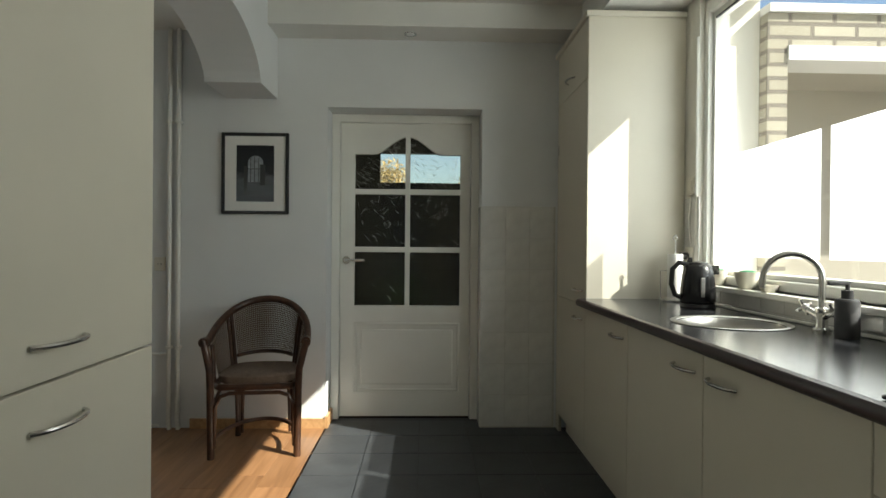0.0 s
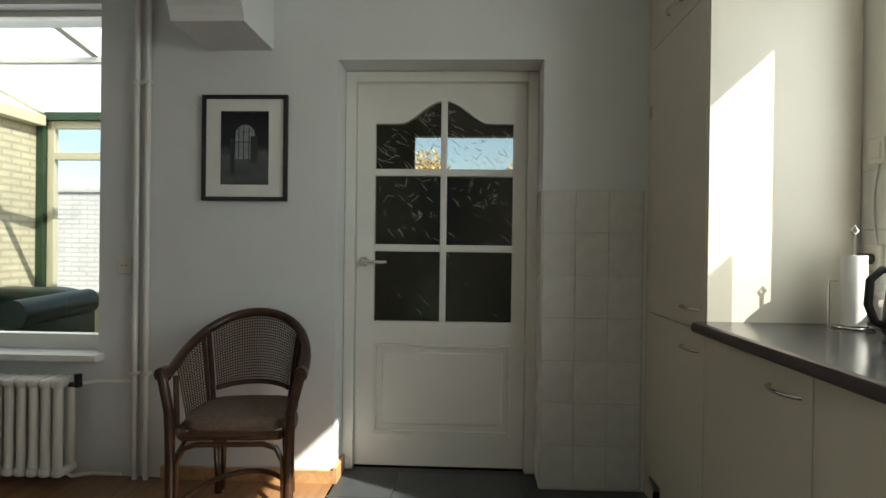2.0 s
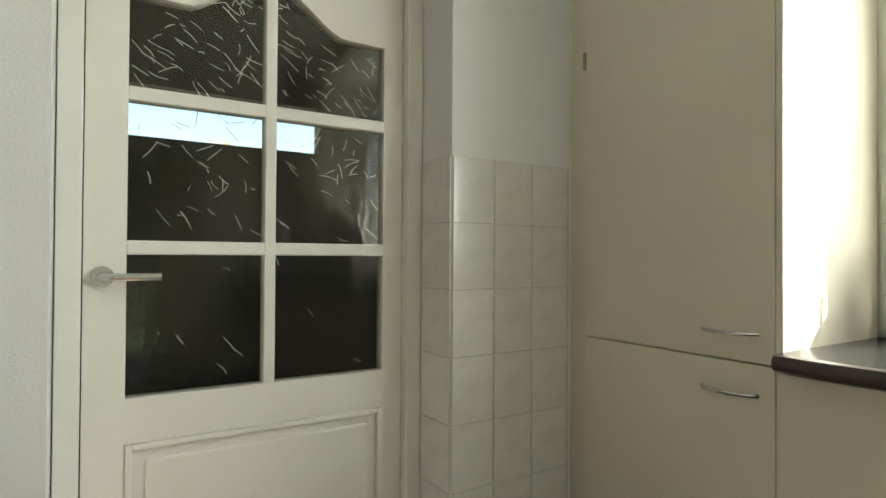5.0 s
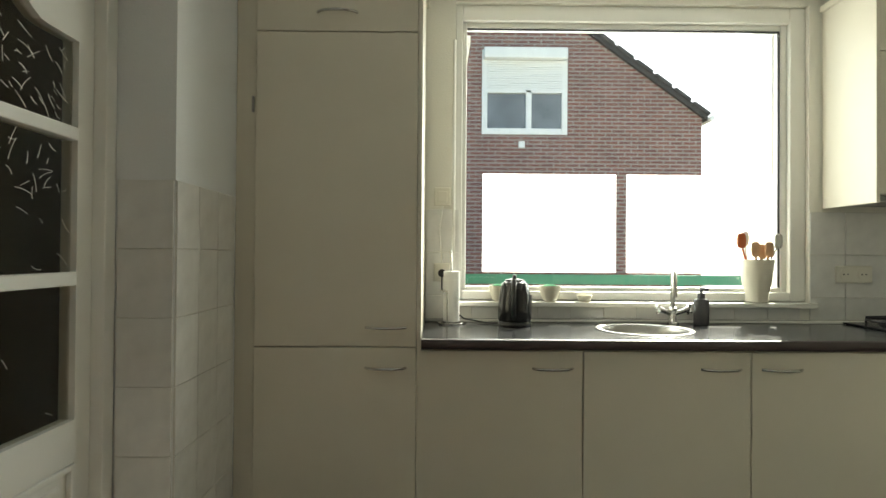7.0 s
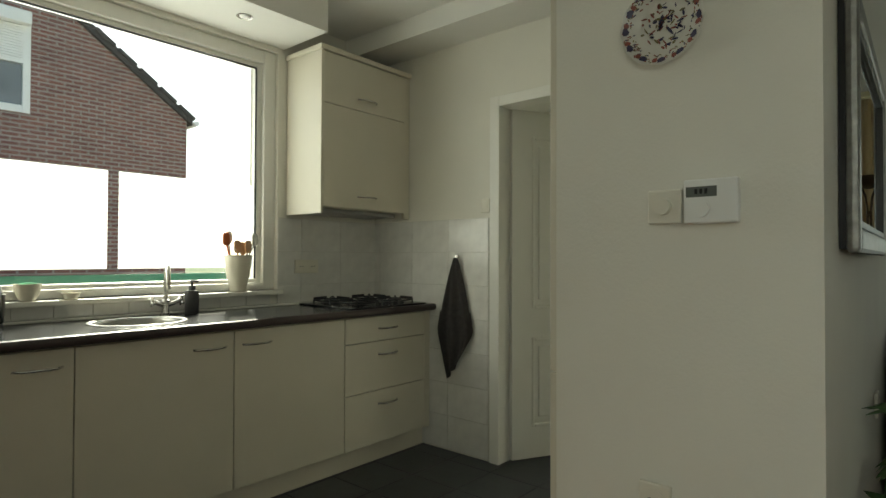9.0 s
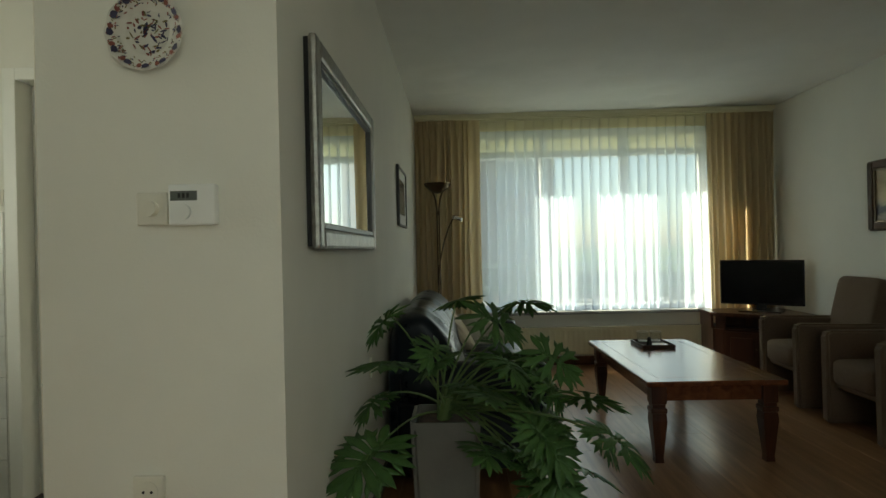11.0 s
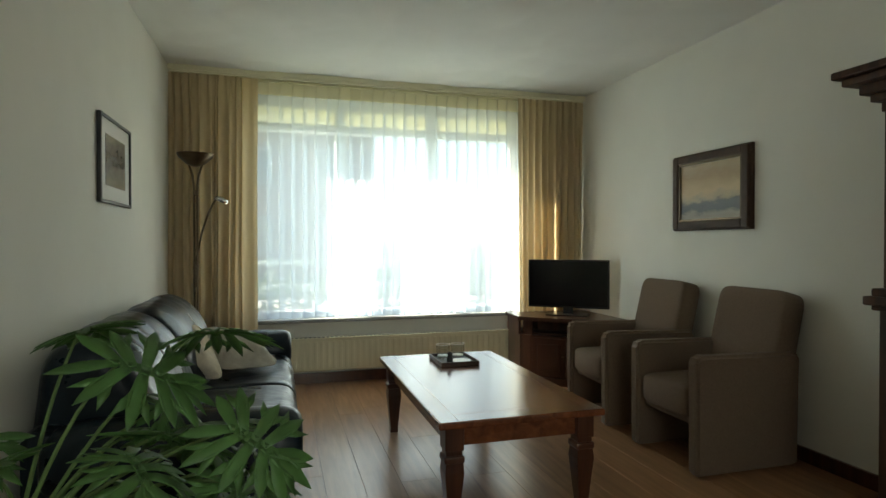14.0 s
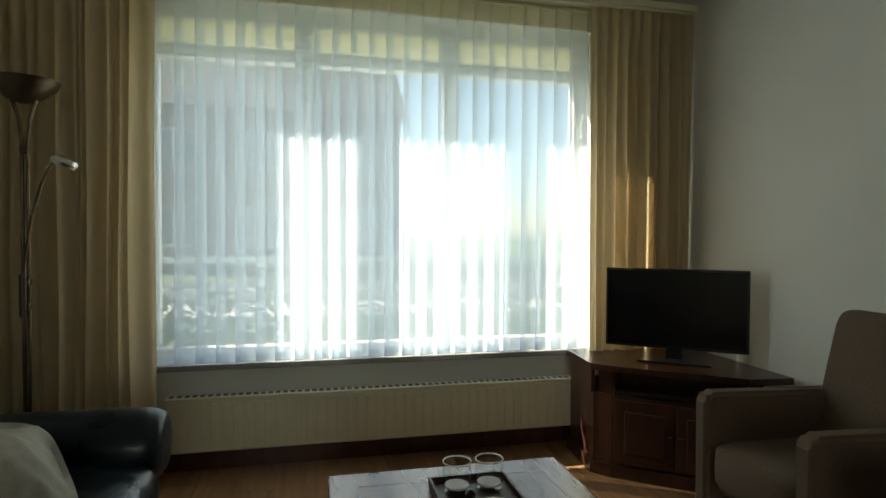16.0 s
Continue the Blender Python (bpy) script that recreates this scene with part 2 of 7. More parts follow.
M_PAPER = mat("mat_board", (0.78, 0.77, 0.74), 0.9, 0.02, 5, 0.0)
M_PLASTIC = mat("ivory_plastic", (0.72, 0.69, 0.60), 0.4, 0.02, 5, 0.0)
M_WPLASTIC = mat("white_plastic", (0.82, 0.82, 0.80), 0.4, 0.02, 5, 0.0)
M_RADI = mat("radiator_enamel", (0.74, 0.73, 0.67), 0.4, 0.03, 6, 0.005)
M_LEAF = mat("plant_leaf", (0.055, 0.13, 0.03), 0.5, 0.3, 12, 0.02, 40)
M_STEM = mat("plant_stem", (0.10, 0.16, 0.05), 0.6, 0.15, 12)
M_CERAMIC = mat("cream_ceramic", (0.70, 0.66, 0.55), 0.35, 0.04, 10, 0.01)
M_POT = mat("grey_planter", (0.15, 0.145, 0.13), 0.7, 0.08, 10, 0.03)
M_TOWEL = mat("charcoal_towel", (0.12, 0.108, 0.105), 1.0, 0.15, 40, 0.1, 300)
M_IRON = mat("cast_iron", (0.015, 0.015, 0.016), 0.5, 0.1, 30, 0.02)
M_BRICK = bricks("red_brick", (0.23, 0.10, 0.08), (0.17, 0.078, 0.07), (0.30, 0.26, 0.24))
M_BRICKY = bricks("cream_painted_brick", (0.78, 0.73, 0.53), (0.74, 0.69, 0.49), (0.60, 0.56, 0.40))
M_ANNEX = bricks("pale_sand_brick", (0.44, 0.41, 0.33), (0.36, 0.33, 0.26), (0.20, 0.18, 0.15), 0.22, 0.066, 0.011)
M_BEIGE = mat("beige_render", (0.40, 0.37, 0.31), 0.9, 0.06, 3, 0.03, 80)
M_BRICKG = bricks("grey_painted_brick", (0.60, 0.60, 0.58), (0.55, 0.55, 0.53), (0.45, 0.45, 0.44))
M_GREEN = mat("dark_green_paint", (0.03, 0.065, 0.03), 0.5, 0.1, 8)
M_YELLOWW = mat("pale_yellow_paint", (0.74, 0.70, 0.50), 0.5, 0.03, 6)
M_ROOFT = mat("roof_tile", (0.05, 0.045, 0.045), 0.8, 0.2, 12)
M_SHUTTER = mat("roller_shutter", (0.80, 0.80, 0.79), 0.5, 0.03, 6)
M_GRASS = mat("grass", (0.06, 0.10, 0.03), 0.95, 0.35, 3, 0.1, 80)
M_ASPHALT = mat("asphalt", (0.055, 0.055, 0.057), 0.9, 0.2, 20, 0.05, 200)
M_PAVE = mat("paving", (0.33, 0.31, 0.29), 0.9, 0.15, 6, 0.03)
M_HEDGE = mat("hedge_leaf", (0.08, 0.16, 0.045), 0.7, 0.4, 20, 0.05)
M_POLY = cloth_sheer("roof_sheet", (0.94, 0.96, 0.95), 0.80, 0.55)
M_CREAMRADI = mat("cream_radiator_enamel", (0.72, 0.67, 0.49), 0.45, 0.03, 6, 0.005)
# Casing above the living room panes; translucency is added so it looks lit.
M_CASING = cloth_sheer("lit_cream_casing", (0.86, 0.81, 0.60), 0.82, 0.04)
M_TERRA = mat("orange_utensil", (0.55, 0.13, 0.04), 0.5, 0.05, 6)
M_SILVERP = mat("grey_metal", (0.35, 0.34, 0.33), 0.4, 0.05, 8, 0.0, metal=0.5)
M_BEECH = wood("beech", (0.40, 0.24, 0.13), (0.52, 0.33, 0.19), 0.6, 4, (6, 6, 1))
M_DARKGLASS = glass("dark_door_glass", (0.86, 0.85, 0.80), gloss=0.042, relief=0.13)


# ---- building helpers ----
def bx(bm, x0, y0, z0, x1, y1, z1, bevel=0.0, seg=2):
    """A box between two corners, joined into bm."""
    r = bmesh.ops.create_cube(bm, size=1.0)
    vs = r["verts"]
    for v in vs:
        v.co = Vector(((x0 + x1) / 2 + v.co.x * (x1 - x0), (y0 + y1) / 2 + v.co.y * (y1 - y0), (z0 + z1) / 2 + v.co.z * (z1 - z0)))
    if bevel:
        es = list({e for v in vs for e in v.link_edges})
        bmesh.ops.bevel(bm, geom=es, offset=bevel, segments=seg, affect="EDGES", profile=0.5)
    return bm


def boxes(*bs, bevel=0.0, seg=2):
    bm = bmesh.new()
    for b in bs:
        bx(bm, *b, bevel=bevel, seg=seg)
    return bm


def part(name, bm, material, parent=None, label="", smooth=False):
    """Links a bmesh as one mesh object, under a thing or a part."""
    bmesh.ops.recalc_face_normals(bm, faces=bm.faces)
    me = bpy.data.meshes.new(name)
    bm.to_mesh(me)
    bm.free()
    if smooth:
        me.shade_smooth()
        me.set_sharp_from_angle(angle=radians(40))
    for mm in (material if isinstance(material, (list, tuple)) else [material]):
        me.materials.append(mm)
    ob = new(name, me)
    if parent is not None:
        ob.parent = parent
    if label:
        ob["label"] = label
    return ob


def thing(name, loc, label, category, group="", rz=0.0, kind=""):
    e = new(name)
    e.empty_display_size = 0.1
    e.matrix_world = pose(*loc, 0, 0, rz)
    return tagged(e, label, category, group, kind)


def setting(name, bm, material, label=""):
    ob = part(name, bm, material)
    return tagged(ob, label, "", "", "structure")


def tube(bm, pts, r, sides=8, taper=None, closed=False):
    """A round tube along points."""
    pts = [Vector(p) for p in pts]
    n = len(pts)
    rings = []
    ref = None
    for i, p in enumerate(pts):
        a = pts[i - 1] if (i > 0 or closed) else p
        c = pts[(i + 1) % n] if (i < n - 1 or closed) else p
        d = (c - a).normalized()
        if ref is None:
            ref = d.orthogonal().normalized()
        u = (ref - d * ref.dot(d)).normalized()
        ref = u
        w = d.cross(u)
        rr = r if taper is None else r * (taper[0] + (taper[1] - taper[0]) * i / (n - 1))
        rings.append([bm.verts.new(p + (u * math.cos(k * math.tau / sides) + w * math.sin(k * math.tau / sides)) * rr) for k in range(sides)])
    m = n if closed else n - 1
    for i in range(m):
        a, b = rings[i], rings[(i + 1) % n]
        for k in range(sides):
            bm.faces.new((a[k], a[(k + 1) % sides], b[(k + 1) % sides], b[k]))
    if not closed:
        bm.faces.new(rings[0][::-1])
        bm.faces.new(rings[-1])
    return bm


def lathe(bm, prof, sides=24, c=(0, 0, 0), cap=True):
    """A turned shape from (radius, height) pairs."""
    rings = []
    for r, z in prof:
        rings.append([bm.verts.new((c[0] + r * math.cos(k * math.tau / sides), c[1] + r * math.sin(k * math.tau / sides), c[2] + z)) for k in range(sides)])
    for a, b in zip(rings, rings[1:]):
        for k in range(sides):
            bm.faces.new((a[k], a[(k + 1) % sides], b[(k + 1) % sides], b[k]))
    if cap:
        if prof[0][0] > 1e-4:
            bm.faces.new(rings[0][::-1])
        if prof[-1][0] > 1e-4:
            bm.faces.new(rings[-1])
    return bm


def prism(bm, poly, z0, z1, axis="z"):
    """A polygon drawn out along an axis: (x, y) for z, (x, z) for y, (y, z) for x."""
    def at(p, h):
        return {"z": (p[0], p[1], h), "y": (p[0], h, p[1]), "x": (h, p[0], p[1])}[axis]
    a = [bm.verts.new(at(p, z0)) for p in poly]
    b = [bm.verts.new(at(p, z1)) for p in poly]
    bm.faces.new(a)
    bm.faces.new(b[::-1])
    k = len(poly)
    for i in range(k):
        bm.faces.new((a[i], b[i], b[(i + 1) % k], a[(i + 1) % k]))
    return bm


def arc(c, r, a0, a1, n, plane="xz"):
    out = []
    for i in range(n + 1):
        a = radians(a0 + (a1 - a0) * i / n)
        u, v = r * math.cos(a), r * math.sin(a)
        out.append({"xz": (c[0] + u, c[1], c[2] + v), "xy": (c[0] + u, c[1] + v, c[2]), "yz": (c[0], c[1] + u, c[2] + v)}[plane])
    return out


def pillow(bm, x0, y0, z0, x1, y1, z1, e=0.35, n=10, noise_amp=0.0, seed=0.0):
    """A soft rounded block (superellipsoid)."""
    cx, cy, cz, rx, ry, rz = (x0 + x1) / 2, (y0 + y1) / 2, (z0 + z1) / 2, (x1 - x0) / 2, (y1 - y0) / 2, (z1 - z0) / 2
    def p(v, k):
        return math.copysign(abs(v) ** k, v)
    g = []
    for i in range(n + 1):
        ph = -math.pi / 2 + math.pi * i / n
        row = []
        for j in range(2 * n):
            th = math.tau * j / (2 * n)
            q = Vector((cx + rx * p(math.cos(ph), e) * p(math.cos(th), e), cy + ry * p(math.cos(ph), e) * p(math.sin(th), e), cz + rz * p(math.sin(ph), e)))
            if noise_amp:
                q += noise.noise_vector(q * 6 + Vector((seed, 0, 0))) * noise_amp
            row.append(bm.verts.new(q))
        g.append(row)
    for i in range(n):
        for j in range(2 * n):
            bm.faces.new((g[i][j], g[i][(j + 1) % (2 * n)], g[i + 1][(j + 1) % (2 * n)], g[i + 1][j]))
    bmesh.ops.remove_doubles(bm, verts=g[0] + g[-1], dist=1e-5)
    return bm


def tile_mesh(name, w, h, material):
    """One glazed wall tile standing in the x-z plane, proud along -y."""
    bm = bx(bmesh.new(), -w / 2 + 0.001, -0.006, 0.001, w / 2 - 0.001, 0.0, h - 0.001, 0.0012, 1)
    me = bpy.data.meshes.new(name)
    bm.to_mesh(me)
    bm.free()
    me.materials.append(material)
    return me


# ---- the large structure ----
KC, LC = 2.60, 2.50          # ceilings of the kitchen and of the living room
EX, SY, NY = 1.97, -3.28, 0.0  # kitchen: east wall, south wall, north wall
PX0, PX1, PY = -0.79, -0.215, -1.89   # pier between kitchen and living room
WX, LY = -4.27, -6.30        # living room: west wall, window wall

# north wall with the glazed door's opening and the garden room's window
setting("wall_north", boxes(
    (-4.6, 0, 0, -2.85, 0.3, 2.75), (-2.85, 0, 0, -1.165, 0.3, 0.60), (-2.85, 0, 2.30, -1.165, 0.3, 2.75),
    (-1.165, 0, 0, 0.0, 0.3, 2.75), (0, 0, 2.025, 0.98, 0.3, 2.75), (0.98, 0, 0, 2.4, 0.3, 2.75)), M_WALLG, "pale painted plaster wall round a glazed door")
# east wall with the kitchen window
setting("wall_east", boxes(
    (EX, -0.84, 0, 2.27, 0.0, 2.75), (EX, -2.50, 0, 2.27, -0.84, 0.985), (EX, -2.50, 2.38, 2.27, -0.84, 2.75), (EX, SY - 2.0, 0, 2.27, -2.50, 2.75)), M_WALL, "cream painted plaster wall with a wide window")
# south wall of the kitchen with the hall door's opening
setting("wall_south_kitchen", boxes(
    (0.925, SY - 0.10, 0, EX, SY, 2.75), (PX1, SY - 0.10, 2.05, 0.925, SY, 2.75), (PX1, SY - 0.10, 0, 0.02, SY, 2.75)), M_WALL, "cream painted plaster wall with an inner door")
# pier: a wall round the fridge niche
setting("wall_pier", boxes(
    (PX0, PY - 0.07, 0, PX1, PY, 2.75), (PX0, SY - 2.0, 0, PX0 + 0.08, PY - 0.07, 2.75)), M_WALL, "cream painted plaster pier beside the living room")
setting("wall_mirror_side", boxes((PX0, LY, 0, PX0 + 0.2, SY - 2.0, 2.75)), M_WALL)
setting("wall_west", boxes((WX - 0.25, LY - 0.3, 0, WX, 0.0, 2.75)), M_WALL, "cream painted plaster wall")
setting("wall_window_living", boxes(
    (WX, LY - 0.3, 0, -3.72, LY, 2.75), (-3.72, LY - 0.3, 0, -1.30, LY, 0.52), (-3.72, LY - 0.3, 2.36, -1.30, LY, 2.75), (-1.30, LY - 0.3, 0, PX0 + 0.2, LY, 2.75)), M_WALL, "cream painted wall round a large window")
# hall behind the open kitchen door; unseen far-wall opening added to let daylight in
setting("wall_hall", boxes((PX0 + 0.08, SY - 2.1, 0, 0.0, SY - 2.0, 2.75), (1.2, SY - 2.1, 0, EX, SY - 2.0, 2.75), (0.0, SY - 2.1, 2.3, 1.2, SY - 2.0, 2.75)), M_WALL, "plain white hall wall round an added, unseen daylight opening")
setting("ceiling_hall", boxes((PX0 + 0.08, SY - 2.0, 2.55, EX, SY - 0.1, 2.75)), M_CEIL)
setting("floor_hall", boxes((PX0 + 0.08, SY - 2.0, -0.1, EX, SY - 0.05, -0.002)), M_FLOORTILE)

# ceilings
setting("ceiling_kitchen", boxes((PX1 - 0.1, SY, KC, EX, 0, KC + 0.15)), M_CEIL)


def textured_ceiling():
    """Fan-trowelled plaster: shallow overlapping strokes."""
    bm = bmesh.new()
    x0, x1, y0, y1 = WX, PX1 - 0.1, LY, 0.0
    nx, ny = 150, 250
    rng = random.Random(4)
    strokes = {}
    for i in range(int((x1 - x0) / 0.33) + 3):
        for j in range(int((y1 - y0) / 0.33) + 3):
            strokes[i, j] = (x0 + (i - 0.5 + rng.uniform(-.3, .3)) * 0.33, y0 + (j - 0.5 + rng.uniform(-.3, .3)) * 0.33, rng.uniform(0, math.tau), rng.uniform(0.5, 1))
    vs = []
    for b in range(ny + 1):
        row = []
        for a in range(nx + 1):
            x, y = x0 + (x1 - x0) * a / nx, y0 + (y1 - y0) * b / ny
            h = 0.0
            ci, cj = int((x - x0) / 0.33 + 0.5), int((y - y0) / 0.33 + 0.5)
            for i in (ci - 1, ci, ci + 1):
                for j in (cj - 1, cj, cj + 1):
                    s = strokes.get((i, j))
                    if s:
                        dx, dy = x - s[0], y - s[1]
                        d = math.hypot(dx, dy)
                        if d < 0.29:
                            u = (dx * math.cos(s[2]) + dy * math.sin(s[2])) / 0.29
                            f = 1 - (d / 0.29) ** 2
                            h = max(h, s[3] * f * (0.013 + 0.016 * u))
            row.append(bm.verts.new((x, y, LC - min(h, 0.034))))
        vs.append(row)
    for b in range(ny):
        for a in range(nx):
            bm.faces.new((vs[b][a], vs[b + 1][a], vs[b + 1][a + 1], vs[b][a + 1]))
    ob = part("ceiling_living", bm, M_CEIL, smooth=True)
    return tagged(ob, "off-white plaster ceiling with fan-trowelled texture", "", "", "structure")


textured_ceiling()
setting("ceiling_slab", boxes((WX, LY, LC + 0.004, PX1 - 0.1, 0, LC + 0.2)), M_CEIL)
setting("bulkhead_north", boxes((PX1 - 0.1, -0.235, 2.455, EX, 0, KC)), M_CEIL, "cream boxed-in ceiling edge over the door")
setting("bulkhead_south", boxes((PX1, SY, 2.48, EX, SY + 0.27, KC)), M_CEIL, "cream boxed-in ceiling edge")
setting("bulkhead_east", boxes((1.55, -2.535, 2.41, EX, -0.235, KC)), M_CEIL, "cream boxed-in ceiling edge over the window")


def arch_beam():
    """A thick dropped beam with a flat-arched underside between the north wall and the pier."""
    bm = bmesh.new()
    ya, yb, zs, rise = -0.36, PY + 0.36, 2.07, 0.26
    low = [(0.0, zs), (ya, zs)]
    c, h = (ya + yb) / 2, (ya - yb) / 2
    for i in range(1, 24):
        a = math.pi * i / 24
        low.append((c + h * math.cos(a), zs + rise * math.sin(a) ** 1.15))
    low += [(yb, zs), (PY, zs)]
    for (y0, z0), (y1, z1) in zip(low, low[1:]):
        prism(bm, [(y0, z0), (y0, KC), (y1, KC), (y1, z1)], -0.63, -0.314, "x")
    bmesh.ops.remove_doubles(bm, verts=bm.verts, dist=1e-5)
    return setting("arch_beam", bm, M_WALLG, "pale painted arched beam between kitchen and dining corner")


arch_beam()

# floors (base under the pieces laid last)
setting("floor_base_kitchen", boxes((0.012, SY - 0.05, -0.12, EX, 0.22, -0.006)), M_FGROUT, "dark grout under slate tiles")
setting("floor_base_living", boxes((WX, LY, -0.12, PX0 + 0.1, 0, -0.006), (PX0 + 0.1, SY - 0.05, -0.12, 0.012, 0, -0.006)), M_DARKOAK, "wooden floor base")

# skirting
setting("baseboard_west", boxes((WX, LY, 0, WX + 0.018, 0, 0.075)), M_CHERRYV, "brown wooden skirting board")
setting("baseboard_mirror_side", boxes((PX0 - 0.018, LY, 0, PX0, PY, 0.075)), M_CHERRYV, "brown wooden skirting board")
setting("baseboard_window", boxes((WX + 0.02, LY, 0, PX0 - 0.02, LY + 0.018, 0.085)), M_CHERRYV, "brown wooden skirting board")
setting("baseboard_north", boxes((-0.84, -0.018, 0, 0.0, 0, 0.06)), M_OAKX, "light oak skirting board")
setting("baseboard_reveal", boxes((-0.0, -0.018, 0, 0.018, 0.17, 0.075)), M_OAKX, "light oak skirting board end")


# ---- kitchen: doors and window ----
def frame_bars(bm, x0, z0, x1, z1, w, y0, y1, bevel=0.003):
    """Four bars round an opening in an x-z plane."""
    bx(bm, x0, y0, z0, x0 + w, y1, z1, bevel)
    bx(bm, x1 - w, y0, z0, x1, y1, z1, bevel)
    bx(bm, x0 + w, y0, z1 - w, x1 - w, y1, z1, bevel)
    return bm


def glazed_door():
    d = tagged(new("door_1"), "cream glazed inner door with six textured panes and an arched top, closed", "door", "", "structure")
    d.matrix_world = pose(0, 0, 0)
    bm = frame_bars(bmesh.new(), 0.003, 0, 0.977, 2.022, 0.052, 0.17, 0.296)
    part("door_frame", bm, M_TRIM, d)
    # leaf: stiles, rails, arched top field
    x0, x1, a0, a1, y0, y1 = 0.058, 0.922, 0.150, 0.856, 0.205, 0.245
    bm = bmesh.new()
    bx(bm, x0, y0, 0.012, a0, y1, 2.0)
    bx(bm, a1, y0, 0.012, x1, y1, 2.0)
    bx(bm, a0, y0, 0.012, a1, y1, 0.176)
    bx(bm, a0, y0, 0.638, a1, y1, 0.752)
    mid = (a0 + a1) / 2
    n = 24
    top = []
    for i in range(n + 1):
        x = a0 + (a1 - a0) * i / n
        u = abs(x - mid) / ((a1 - a0) / 2)
        z = 1.765 if u > 0.62 else 1.765 + 0.118 * (0.5 + 0.5 * math.cos(math.pi * u / 0.62)) ** 0.8
        top.append((x, z))
    for (xa, za), (xb, zb) in zip(top, top[1:]):
        prism(bm, [(xa, za), (xb, zb), (xb, 2.0), (xa, 2.0)], y0, y1, "y")
    bmesh.ops.remove_doubles(bm, verts=bm.verts, dist=1e-5)
    leaf = part("door_leaf", bm, M_TRIM, d)
    bm = boxes((a0 + 0.002, y0 + 0.012, 0.178, a1 - 0.002, y1 - 0.012, 0.636))
    bx(bm, a0 + 0.045, y0 + 0.004, 0.222, a1 - 0.045, y1 - 0.004, 0.592, 0.007)
    part("lower_panel", bm, M_TRIM, d)
    bm = bmesh.new()
    frame_bars(bm, a0 + 0.001, 0.178, a1 - 0.001, 0.637, 0.016, y0 - 0.006, y0 + 0.01)
    bx(bm, a0 + 0.017, y0 - 0.006, 0.178, a1 - 0.017, y0 + 0.01, 0.194, 0.003)
    part("panel_moulding", bm, M_TRIM, d)
    bm = boxes((mid - 0.016, y0 - 0.004, 0.752, mid + 0.016, y1, 1.885), (a0, y0 - 0.003, 1.110, a1, y1, 1.146), (a0, y0 - 0.003, 1.497, a1, y1, 1.533), bevel=0.004)
    part("glazing_bar", bm, M_TRIM, d)
    zs = (0.752, 1.128, 1.515, 1.885)
    for i in range(3):
        for xa, xb in ((a0, mid), (mid, a1)):
            bm = boxes((xa, 0.222, zs[i], xb, 0.228, zs[i + 1]))
            part("pane", bm, M_DARKGLASS, d)
    # strokes pressed into the glass, their glints painted pale, more of them higher up
    rng = random.Random(8)
    bm = bmesh.new()
    for k in range(820):
        x, z = rng.uniform(a0 + 0.02, a1 - 0.02), rng.uniform(0.77, 1.86)
        u = abs(x - mid) / ((a1 - a0) / 2)
        if z > 1.74 and u > 0.45:
            continue
        if rng.random() > 0.02 + 0.55 * min(1, max(0, (z - 1.05) / 0.5)):
            continue
        if min(abs(x - mid), abs(z - 1.128) * 0.8, abs(z - 1.515) * 0.8) < 0.024:
            continue
        a, l, cu = rng.choice((rng.uniform(0, math.pi), rng.uniform(2.2, 2.9))), rng.uniform(0.014, 0.055), rng.uniform(-0.004, 0.004)
        pts = []
        for q in (-1, -0.5, 0, 0.5, 1):
            px, pz = q * l / 2, cu * (1 - q * q)
            pts.append((x + px * math.cos(a) - pz * math.sin(a), 0.2219, z + px * math.sin(a) + pz * math.cos(a)))
        tube(bm, pts, 0.0010, 5)
    part("glass_relief", bm, M_GLASSGLINT, d, "fine raised strokes in the glass, their glint painted pale")
    h = handle_lever(d, (0.098, y0, 1.056), 1)
    return d


def handle_lever(parent, at, side):
    bm = bmesh.new()
    x, y, z = at
    tube(bm, [(x, y, z), (x, y - 0.008, z)], 0.026, 20)
    tube(bm, [(x, y, z), (x, y - 0.045, z), (x + side * 0.02, y - 0.055, z), (x + side * 0.125, y - 0.052, z)], 0.010, 10)
    return part("door_handle", bm, M_CHROME, parent, "brushed steel lever handle", True)


# Pale base colour carries the white glint of the pressed strokes.
M_GLASSGLINT = mat("glass_relief", (0.75, 0.73, 0.66), 0.12, 0.3, 30, 0.0)
glazed_door()


